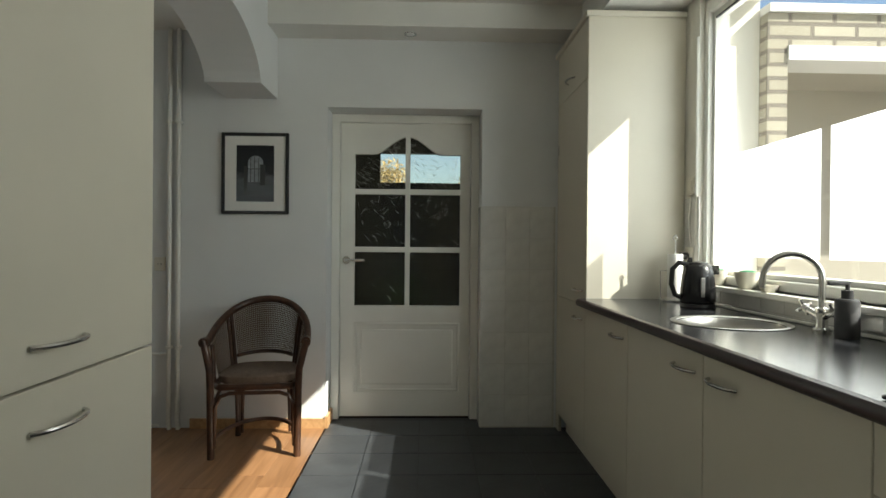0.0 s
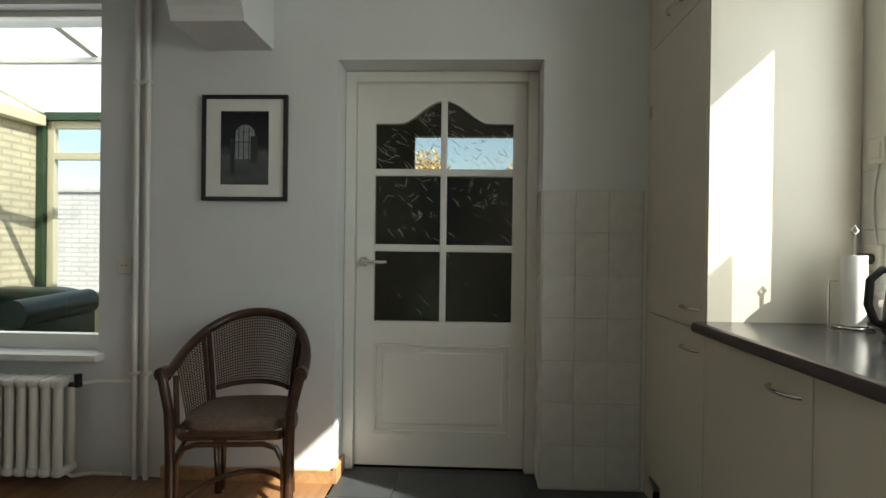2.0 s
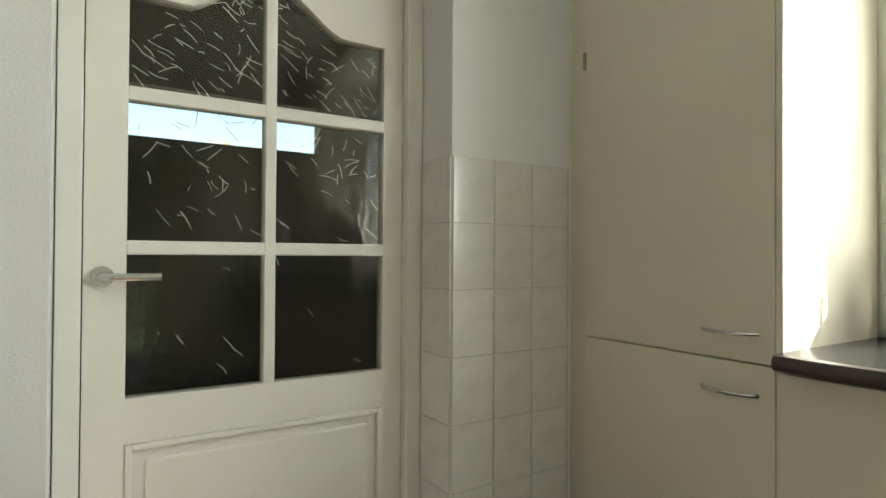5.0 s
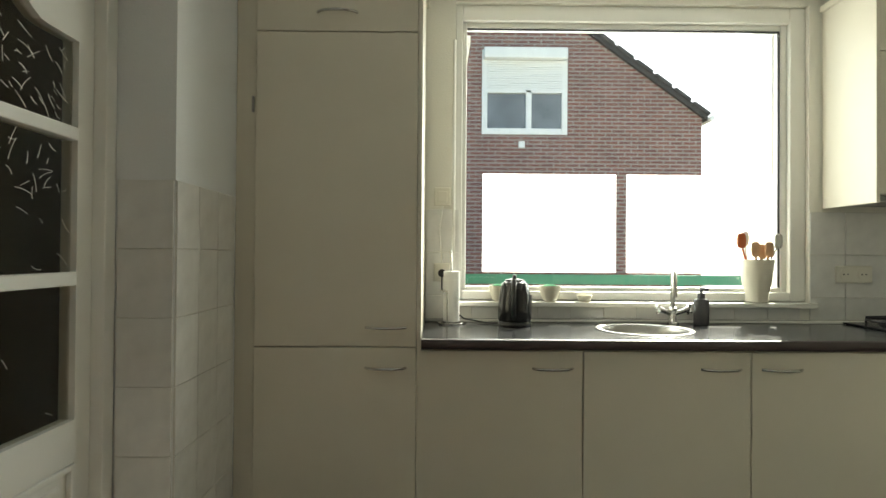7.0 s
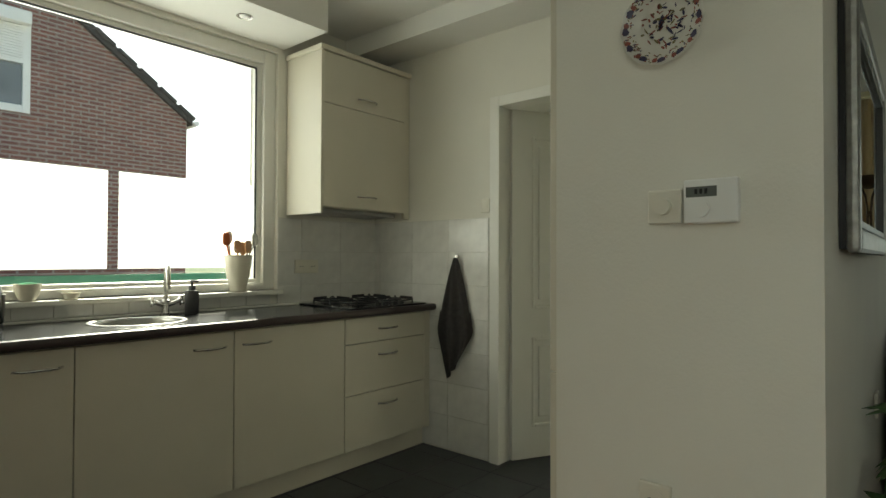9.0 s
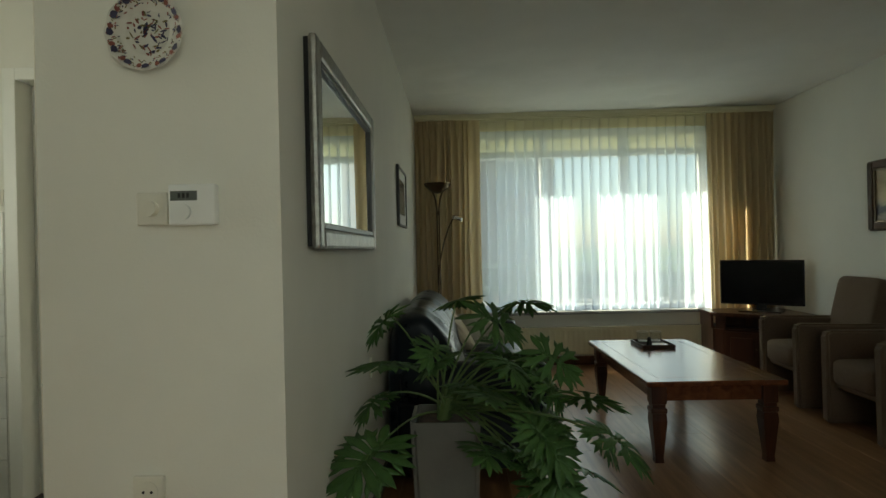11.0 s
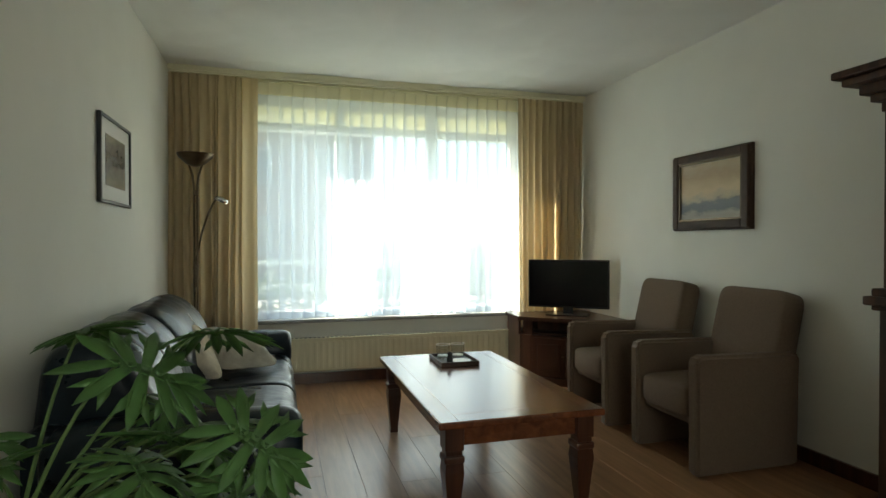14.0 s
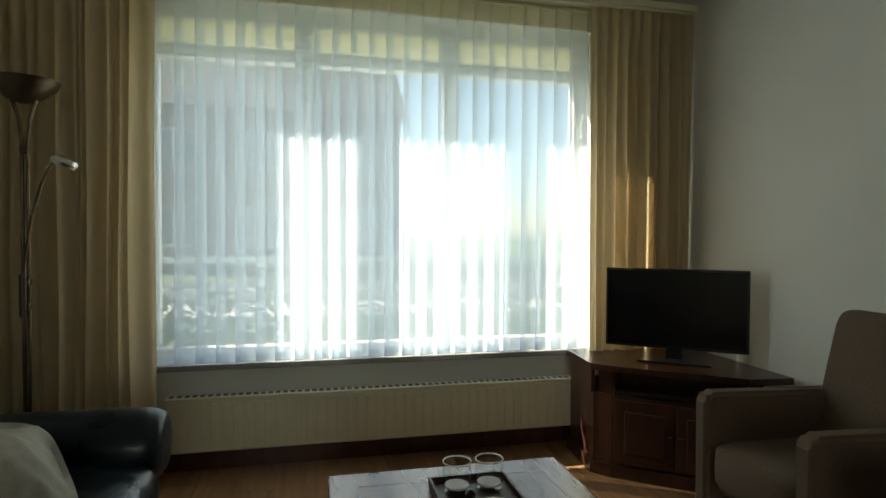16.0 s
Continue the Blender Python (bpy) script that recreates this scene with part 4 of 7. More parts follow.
def sheer_curtain(x0, x1, seed):
    """Net curtain whose folds loop over one another, with a stitched hem."""
    rng = random.Random(seed)
    c = thing("sheer_curtain", (x0, LY + 0.075, 2.434), "white sheer net curtain in regular folds before the window", "curtain", "net curtains")
    waves, n, m = 12, 24, 10
    top, bottom = 0.0, -1.885
    w = (x1 - x0) / waves
    loops = [rng.uniform(0.040, 0.047) for _ in range(waves * 2 + 2)]
    lean = [rng.uniform(-0.005, 0.005) for _ in range(waves * 2 + 2)]
    def sheet(za, zb, rows, thick):
        bm = bmesh.new()
        grid = []
        for j in range(rows + 1):
            z = za + (zb - za) * j / rows
            v = z / bottom
            row = []
            for i in range(waves * n + 1):
                r = i / n
                k = int(r + 0.5)
                loop = loops[k] * min(1, 0.55 + 5 * v) * (0.9 + 0.1 * v)
                a = 0.022 * min(1, 0.3 + 4 * v)
                x = w * r + math.copysign(1, x0 - x1) * loop * math.sin(math.tau * r) + lean[k] * v
                row.append(bm.verts.new((x, a * math.sin(math.tau * r) + thick, z)))
            grid.append(row)
        for j in range(rows):
            for i in range(waves * n):
                bm.faces.new((grid[j][i], grid[j][i + 1], grid[j + 1][i + 1], grid[j + 1][i]))
        return bm
    part("net", sheet(top, bottom, m, 0.0), M_SHEER, c, "", True)
    part("hem", sheet(bottom + 0.05, bottom, 1, 0.003), M_SHEER, c, "doubled stitched hem", True)
    part("heading", sheet(top, -0.10, 2, 0.004), M_HEADING, c, "cream gathered heading tape", True)


M_HEADING = cloth_sheer("heading_tape", (0.80, 0.74, 0.56), 0.5, 0.12)
sheer_curtain(-1.42, -2.53, 7)
sheer_curtain(-2.525, -3.64, 9)


def curtain_rail():
    r = thing("curtain_rail", (-2.53, LY + 0.15, 2.437), "white boxed curtain rail fixed under the ceiling", "curtain rail")
    part("box", boxes((-1.735, -0.148, 0.016, 1.735, 0.040, 0.056), bevel=0.004), M_YELLOWW, r)
    part("rail", boxes((-1.72, 0.005, 0.0, 1.72, 0.032, 0.016), bevel=0.003), M_YELLOWW, r)
    part("net_track", boxes((-1.12, -0.086, 0.0, 1.12, -0.062, 0.016), bevel=0.003), M_YELLOWW, r)


curtain_rail()


def panel_radiator():
    r = thing("panel_radiator", (-2.52, LY + 0.02, 0.118), "long low cream panel radiator under the window", "radiator")
    part("panel", boxes((-1.07, 0.03, 0.0, 1.07, 0.088, 0.262), bevel=0.010, seg=3), M_CREAMRADI, r)
    for k in range(43):
        x = -1.05 + k * 0.05
        part("flute", boxes((x - 0.013, 0.086, 0.022, x + 0.013, 0.0945, 0.240), bevel=0.0035), M_CREAMRADI, r)
    part("top_grille", boxes((-1.075, 0.02, 0.259, 1.075, 0.095, 0.270), bevel=0.003), M_CREAMRADI, r)
    for k in range(60):
        x = -1.05 + k * 0.0356
        part("vent_slot", boxes((x - 0.011, 0.035, 0.2695, x + 0.011, 0.075, 0.2708)), M_RUBBER, r)
    for x in (-0.8, 0.8):
        part("bracket", boxes((x - 0.02, -0.02, 0.05, x + 0.02, 0.03, 0.22)), M_CREAMRADI, r)
    bm = tube(bmesh.new(), [(-1.07, 0.055, 0.03), (-1.11, 0.055, 0.03), (-1.115, 0.055, -0.118)], 0.009, 8)
    tube(bm, [(-1.105, 0.055, 0.03), (-1.145, 0.055, 0.03)], 0.016, 12)
    part("valve", bm, M_WPLASTIC, r, "white radiator valve and pipe", True)


panel_radiator()


# ---- living room: furniture ----
def coffee_table():
    t = thing("coffee_table", (-2.555, -4.315, 0), "reddish brown wooden coffee table with turned tapering legs", "coffee table")
    w, l, h = 0.37, 0.69, 0.45
    part("tabletop", boxes((-w, -l, h - 0.03, w, l, h), bevel=0.008), M_CHERRY, t)
    q = 0.0015
    part("joint_line", boxes((-w + 0.085 - q, -l, h - 0.001, -w + 0.085 + q, l, h + 0.0005), (w - 0.085 - q, -l, h - 0.001, w - 0.085 + q, l, h + 0.0005), (-w + 0.087, l - 0.10 - q, h - 0.001, w - 0.087, l - 0.10 + q, h + 0.0005), (-w + 0.087, -l + 0.10 - q, h - 0.001, w - 0.087, -l + 0.10 + q, h + 0.0005)), M_CHERRYV, t, "fine joint lines of the framed top")
    for x0, y0, x1, y1 in ((-w + 0.09, -l + 0.055, w - 0.09, -l + 0.075), (-w + 0.09, l - 0.075, w - 0.09, l - 0.055), (-w + 0.055, -l + 0.09, -w + 0.075, l - 0.09), (w - 0.075, -l + 0.09, w - 0.055, l - 0.09)):
        part("apron", boxes((x0, y0, h - 0.115, x1, y1, h - 0.03), bevel=0.003), M_CHERRY, t)
    for sx in (-1, 1):
        for sy in (-1, 1):
            bm = bmesh.new()
            cx, cy = sx * (w - 0.075), sy * (l - 0.075)
            bx(bm, cx - 0.04, cy - 0.04, h - 0.13, cx + 0.04, cy + 0.04, h - 0.03, 0.004)
            bx(bm, cx - 0.034, cy - 0.034, h - 0.15, cx + 0.034, cy + 0.034, h - 0.13, 0.003)
            bx(bm, cx - 0.043, cy - 0.043, h - 0.18, cx + 0.043, cy + 0.043, h - 0.15, 0.008)
            top = [(cx - 0.038, cy - 0.038), (cx + 0.038, cy - 0.038), (cx + 0.038, cy + 0.038), (cx - 0.038, cy + 0.038)]
            prof = [(h - 0.18, 0.036), (h - 0.22, 0.040), (0.03, 0.022), (0.0, 0.024)]
            rings = [[bm.verts.new((cx + a * s, cy + b * s, z)) for a, b in ((-1, -1), (1, -1), (1, 1), (-1, 1))] for z, s in prof]
            for ra, rb in zip(rings, rings[1:]):
                for k in range(4):
                    bm.faces.new((ra[k], ra[(k + 1) % 4], rb[(k + 1) % 4], rb[k]))
            bm.faces.new(rings[-1])
            bm.faces.new(rings[0][::-1])
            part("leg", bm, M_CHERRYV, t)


coffee_table()


def tray():
    t = thing("tray", (-2.585, -4.73, 0.4515), "small dark square tray on the coffee table", "tray")
    bm = boxes((-0.115, -0.14, 0, 0.115, 0.14, 0.008), (-0.115, -0.14, 0.008, -0.107, 0.14, 0.025), (0.107, -0.14, 0.008, 0.115, 0.14, 0.025), (-0.107, -0.14, 0.008, 0.107, -0.132, 0.025), (-0.107, 0.132, 0.008, 0.107, 0.14, 0.025), bevel=0.001)
    part("dish", bm, M_DARKOAK, t)
    for dx, dy in ((0.045, -0.075), (-0.05, -0.075)):
        g = thing("candle_glass", (-2.585 + dx, -4.73 + dy, 0.460), "clear glass candle holder on the tray", "candle holder", "candle glasses")
        part("glass", lathe(bmesh.new(), [(0.036, 0.0), (0.040, 0.004), (0.041, 0.082), (0.038, 0.082), (0.037, 0.012), (0.0001, 0.010)], 24), M_CLEAR, g, "", True)
        # White plastic ring painted in where light brightens the glass edge.
        part("rim", tube(bmesh.new(), [(0.0395 * math.cos(q * math.tau / 24), 0.0395 * math.sin(q * math.tau / 24), 0.0825) for q in range(24)], 0.0022, 6, closed=True), M_WPLASTIC, g, "white ring added as the glass edge's highlight", True)
        part("foot", lathe(bmesh.new(), [(0.034, 0.0125), (0.034, 0.018), (0.0001, 0.019)], 20), M_PAPER, g, "thin layer of white wax", True)
    p = thing("saucer", (-2.61, -4.665, 0.460), "small white saucer on the tray", "saucer")
    part("dish", lathe(bmesh.new(), [(0.03, 0.0), (0.056, 0.008), (0.058, 0.011), (0.03, 0.005), (0.0001, 0.004)], 28), M_CERAMIC, p, "", True)
    q = thing("salt_shaker", (-2.54, -4.66, 0.460), "small black figure-shaped ornament on the tray", "ornament")
    part("body", lathe(bmesh.new(), [(0.018, 0), (0.02, 0.02), (0.012, 0.04), (0.014, 0.055), (0.004, 0.066)], 16), M_BLACK, q, "", True)


M_CLEAR = glass("candle_glass", (0.97, 0.98, 0.98), gloss=0.03)
tray()


def armchair():
    """Upholstered armchair facing +x, origin under its middle."""
    a = thing("armchair", (-3.865, -4.065, 0), "taupe fabric armchair with broad closed arms", "armchair", "armchairs by the wall")
    w = 0.275
    for s in (-1, 1):
        bm = bmesh.new()
        y0, y1 = (s * w, s * (w - 0.075))
        poly = [(0.33, 0.012), (0.335, 0.58), (0.31, 0.605), (-0.29, 0.595), (-0.31, 0.57), (-0.30, 0.012)]
        prism(bm, poly, min(y0, y1), max(y0, y1), "y")
        es = [e for e in bm.edges]
        bmesh.ops.bevel(bm, geom=es, offset=0.016, segments=3, affect="EDGES")
        part("arm", bm, M_TAUPE, a, "", True)
    bm = pillow(bmesh.new(), -0.20, -w + 0.078, 0.27, 0.335, w - 0.078, 0.435, 0.28, 12)
    part("seat_cushion", bm, M_TAUPE, a, "", True)
    part("seat_base", boxes((-0.27, -w + 0.077, 0.24, 0.29, w - 0.077, 0.30), bevel=0.015), M_TAUPE, a)
    bm = pillow(bmesh.new(), -0.075, -w + 0.035, -0.28, 0.075, w - 0.035, 0.28, 0.22, 12)
    bmesh.ops.rotate(bm, verts=bm.verts, cent=(0, 0, 0), matrix=Matrix.Rotation(radians(-13), 3, "Y"))
    bmesh.ops.translate(bm, verts=bm.verts, vec=(-0.265, 0, 0.625))
    part("backrest", bm, M_TAUPE, a, "", True)
    bm = boxes((-0.33, -w + 0.08, 0.02, -0.29, w - 0.08, 0.42), bevel=0.01)
    part("back_panel", bm, M_TAUPE, a)
    return a


ac = armchair()
copy_thing(ac, pose(-3.88, -4.86, 0, 0, 0, -2))


def loft(bm, profile, y0, y1, n=22, power=5.0, wrinkle=0.0, seed=0.0, sag=0.0, axis="y"):
    """A closed profile drawn out along an axis, its ends drawn in to round shoulders, its skin creased."""
    cx, cz = sum(p[0] for p in profile) / len(profile), sum(p[1] for p in profile) / len(profile)
    k = len(profile)
    smooth = []
    for i in range(k):
        p0, p1, p2, p3 = (profile[(i + j) % k] for j in (-1, 0, 1, 2))
        for t in (0.0, 0.25, 0.5, 0.75):
            smooth.append(tuple(0.5 * (2 * b + (c - a) * t + (2 * a - 5 * b + 4 * c - d) * t * t + (3 * b - a - 3 * c + d) * t ** 3) for a, b, c, d in zip(p0, p1, p2, p3)))
    rings = []
    for j in range(n + 1):
        u = -math.cos(math.pi * j / n)
        y = (y0 + y1) / 2 + u * (y1 - y0) / 2
        f = max(0.0, 1 - abs(u) ** power) ** (1 / 3.0) * 0.5 + 0.5 if abs(u) < 1 else 0.5
        ring = []
        for px, pz in smooth:
            q = Vector((cx + (px - cx) * f, y, cz + (pz - cz) * f - sag * (1 - u * u) * (pz > cz)))
            if wrinkle:
                w = noise.noise(Vector((q.x * 5, q.y * 11 + seed, q.z * 5))) + 0.6 * noise.noise(Vector((q.x * 9, q.y * 26 + seed, q.z * 7)))
                q += Vector((px - cx, 0, pz - cz)).normalized() * w * wrinkle
            ring.append(bm.verts.new(q if axis == "y" else (q.y, q.x, q.z)))
        rings.append(ring)
    m = len(smooth)
    for ra, rb in zip(rings, rings[1:]):
        for i in range(m):
            bm.faces.new((ra[i], ra[(i + 1) % m], rb[(i + 1) % m], rb[i]))
    for ring in (rings[0], rings[-1]):
        c = bm.verts.new(sum((v.co for v in ring), Vector()) / m)
        for i in range(m):
            bm.faces.new((ring[i], ring[(i + 1) % m], c))
    return bm


def sofa():
    """Two seats against the mirror wall, facing -x; origin under the middle."""
    s = thing("sofa", (-1.23, -4.425, 0), "dark green-black leather two-seat sofa with rolled arms", "sofa")
    part("base", boxes((-0.375, -0.93, 0.07, 0.36, 0.93, 0.30), bevel=0.02), M_LEATHER, s)
    back = [(0.00, 0.42), (0.035, 0.58), (0.105, 0.735), (0.20, 0.835), (0.30, 0.858), (0.385, 0.80), (0.415, 0.66), (0.415, 0.42), (0.20, 0.36)]
    seat = [(-0.40, 0.265), (-0.435, 0.36), (-0.415, 0.435), (-0.33, 0.465), (-0.10, 0.46), (0.08, 0.45), (0.10, 0.36), (0.05, 0.27), (-0.20, 0.25)]
    for sy in (-1, 1):
        y0, y1 = sorted((sy * 0.002, sy * 0.86))
        part("back_cushion", loft(bmesh.new(), back, y0, y1, 36, 6.0, 0.011, sy * 3.0), M_LEATHER, s, "", True)
        y0, y1 = sorted((sy * 0.001, sy * 0.80))
        part("seat_cushion", loft(bmesh.new(), seat, y0, y1, 36, 40.0, 0.006, sy * 7.0, 0.010), M_LEATHER, s, "", True)
        c = sy * 0.905
        roll = [(c + 0.128 * math.cos(q * math.tau / 12), 0.475 + 0.125 * math.sin(q * math.tau / 12)) for q in range(12)]
        arm = part("arm", loft(bmesh.new(), roll, -0.43, 0.34, 22, 7.0, 0.006, sy * 5.0, axis="x"), M_LEATHER, s, "rolled leather arm", True)
        part("arm_panel", boxes((-0.385, c - 0.095, 0.07, 0.36, c + 0.095, 0.42), bevel=0.025), M_LEATHER, arm)
    part("back_frame", boxes((0.30, -0.96, 0.07, 0.405, 0.96, 0.58), bevel=0.03), M_LEATHER, s)
    for x in (-0.33, 0.30):
        for y in (-0.88, 0.88):
            part("foot", lathe(bmesh.new(), [(0.022, 0.0), (0.03, 0.074)], 12, (x, y, 0)), M_DARKOAK, s)


sofa()


def cushion(corners, thick, flange, material, label, seed):
    """A filled cover spanned between four corners (two below, two above), with a flat flange round it."""
    a, b, c, d = (Vector(p) for p in corners)
    nrm = (b - a).cross(d - a).normalized()
    if nrm.y + 0.6 * nrm.z < 0:
        nrm = -nrm
    at = (a + b) / 2
    t = thing("cushion", tuple(at), label, "cushion", "sofa cushions")
    n = 26
    bm = bmesh.new()
    sheets = []
    for side in (1, -0.35):
        g = []
        for j in range(n + 1):
            row = []
            for i in range(n + 1):
                u, v = i / n, j / n
                p = a.lerp(b, u).lerp(d.lerp(c, u), v) - at
                p = p.lerp((a + b + c + d) / 4 - at, 0.15 * (2 * u - 1) ** 4 * (2 * v - 1) ** 4)
                e = min(u, 1 - u, v, 1 - v) / flange
                f = 0.0 if e < 1 else (1 - math.exp(-(e - 1) * 0.9))
                puff = f * (math.sin(math.pi * u) * math.sin(math.pi * v)) ** 0.35 if f else 0.0
                w = noise.noise(Vector((u * 3.1 + seed, v * 3.1, seed))) + 0.5 * noise.noise(Vector((u * 8 + v * 5 + seed, v * 2, 0)))
                p += nrm * (thick * side * puff + 0.036 * w * min(1, e) + (0.003 if side > 0 else 0))
                row.append(bm.verts.new(p))
            g.append(row)
        for j in range(n):
            for i in range(n):
                q = (g[j][i], g[j][i + 1], g[j + 1][i + 1], g[j + 1][i])
                bm.faces.new(q if side > 0 else q[::-1])
        sheets.append(g)
    f, k = sheets
    rim = [(0, i) for i in range(n)] + [(j, n) for j in range(n)] + [(n, n - i) for i in range(n)] + [(n - j, 0) for j in range(n)]
    for (j0, i0), (j1, i1) in zip(rim, rim[1:] + rim[:1]):
        bm.faces.new((f[j0][i0], k[j0][i0], k[j1][i1], f[j1][i1]))
    part("cover", bm, material, t, "", True)


cushion([(-1.09, -4.62, 0.485), (-1.33, -4.50, 0.475), (-1.19, -4.82, 0.70), (-1.02, -4.86, 0.755)], 0.10, 0.03, M_CUSH, "cream velvet cushion leaning against the sofa back", 1.7)
cushion([(-1.26, -4.62, 0.50), (-1.61, -4.79, 0.476), (-1.36, -5.18, 0.615), (-1.05, -4.97, 0.685)], 0.085, 0.06, M_CUSH2, "grey-beige flanged cushion lying against the sofa arm", 4.2)


def tv_stand():
    s = thing("tv_stand", (0, 0, 0), "reddish brown corner television cabinet", "tv cabinet")
    def poly(d=0.0):
        return [(-3.535 + d, -6.19), (-3.505 + d, -5.86 + d * 0.6), (-3.57 + d * .5, -5.78 + d), (-4.03, -5.42 + d), (-4.245, -5.40 + d), (-4.245, -6.19)]
    part("tabletop", prism(bmesh.new(), poly(0.015), 0.52, 0.55), M_WALNUT, s)
    part("body", prism(bmesh.new(), poly(-0.012), 0.06, 0.40), M_WALNUT, s)
    part("upper_body", prism(bmesh.new(), [(-3.56, -6.19), (-3.53, -5.88), (-3.60, -5.83), (-4.07, -5.50), (-4.245, -5.5), (-4.245, -6.19)], 0.40, 0.415), M_DARKOAK, s)
    part("back_shelf", prism(bmesh.new(), [(-3.70, -6.19), (-3.72, -5.95), (-4.13, -5.62), (-4.245, -5.62), (-4.245, -6.19)], 0.415, 0.52), M_DARKOAK, s, "dark open shelf")
    for a, b in (((-3.535, -6.18), (-3.505, -5.87)), ((-3.54, -5.86), (-3.59, -5.79)), ((-4.05, -5.43), (-4.10, -5.40))):
        d = (Vector(b) - Vector(a)).normalized() * 0.02
        q = Vector((-d.y, d.x))
        part("side_post", prism(bmesh.new(), [tuple(Vector(a)), tuple(Vector(b)), tuple(Vector(b) + q), tuple(Vector(a) + q)], 0.40, 0.52), M_WALNUT, s)
    part("plinth", prism(bmesh.new(), poly(0.01), 0.0, 0.06), M_WALNUT, s)
    # two framed doors on the slanting front
    p0, p1 = Vector((-3.585, -5.775)), Vector((-4.025, -5.432))
    ax = (p1 - p0).normalized()
    ang = math.degrees(math.atan2(ax.y, ax.x))
    for k in (0, 1):
        d = part("door", boxes((-0.005, -0.014, 0.075, 0.27, 0.0, 0.385), bevel=0.003), M_WALNUT, s)
        o = p0 + ax * (0.005 + k * 0.28)
        d.matrix_local = pose(o.x, o.y, 0, 0, 0, ang)
        part("door_field", boxes((0.04, -0.022, 0.125, 0.225, -0.012, 0.335), bevel=0.006), M_WALNUT, d)
        part("knob", lathe(bmesh.new(), [(0.012, 0), (0.012, 0.001)], 12, (0.25 if k == 0 else 0.015, -0.02, 0.24)), M_BRONZE, d)


tv_stand()


def television():
    t = thing("television", (-3.925, -5.80, 0.551), "flat black television on its stand", "television", rz=180 - 36.9)
    part("screen", boxes((-0.325, -0.004, 0.075, 0.325, 0.0, 0.455)), M_SCREEN, t)
    part("bezel", boxes((-0.337, 0.0, 0.06, 0.337, 0.035, 0.467), bevel=0.004), M_BLACK, t)
    part("neck", boxes((-0.04, 0.0, 0.01, 0.04, 0.03, 0.07)), M_BLACK, t)
    part("foot", boxes((-0.17, -0.10, 0.0, 0.17, 0.11, 0.012), bevel=0.004), M_BLACK, t)


television()


def floor_lamp():
    l = thing("floor_lamp", (-1.018, -5.85, 0), "bronze uplighter floor lamp with a bent reading arm", "floor lamp")
    part("base", lathe(bmesh.new(), [(0.13, 0), (0.13, 0.015), (0.05, 0.03), (0.012, 0.04)], 28), M_BRONZE, l, "", True)
    bm = bmesh.new()
    for s in (-1, 1):
        tube(bm, [(s * 0.006, 0, 0.03), (s * 0.010, 0, 0.9), (s * 0.010, 0, 1.55), (s * 0.02, 0, 1.64), (s * 0.045, 0, 1.72)], 0.0075, 8)
    part("pole", bm, M_BRONZE, l, "", True)
    part("shade", lathe(bmesh.new(), [(0.02, 1.70), (0.06, 1.715), (0.115, 1.765), (0.125, 1.79), (0.121, 1.79), (0.11, 1.77), (0.055, 1.725), (0.0001, 1.715)], 32), M_BRONZE, l, "bronze bowl shade", True)
    part("collar", lathe(bmesh.new(), [(0.012, 1.50), (0.018, 1.505), (0.018, 1.53), (0.012, 1.535)], 16), M_BRONZE, l, "", True)
    bm = boxes((-0.018, -0.016, 0.87, 0.018, 0.018, 0.90), (-0.018, -0.016, 0.97, 0.018, 0.018, 1.0), bevel=0.006)
    tube(bm, [(0, 0.028, 0.85), (0, 0.028, 1.02)], 0.013, 12)
    part("clamp", bm, M_BRONZE, l, "", True)
    pts = [(0, 0.028, 0.99), (-0.012, 0.04, 1.07), (-0.050, 0.07, 1.24), (-0.094, 0.09, 1.37), (-0.128, 0.098, 1.44), (-0.147, 0.10, 1.466)]
    part("reading_arm", tube(bmesh.new(), pts, 0.0065, 8), M_BRONZE, l, "", True)
    bm = lathe(bmesh.new(), [(0.046, -0.014), (0.052, 0.0), (0.044, 0.016), (0.014, 0.026)], 24)
    bmesh.ops.rotate(bm, verts=bm.verts, cent=(0, 0, 0), matrix=Matrix.Rotation(radians(-22), 3, "Y"))
    bmesh.ops.translate(bm, verts=bm.verts, vec=(-0.178, 0.10, 1.458))
    part("reading_shade", bm, M_CHROME, l, "", True)


floor_lamp()


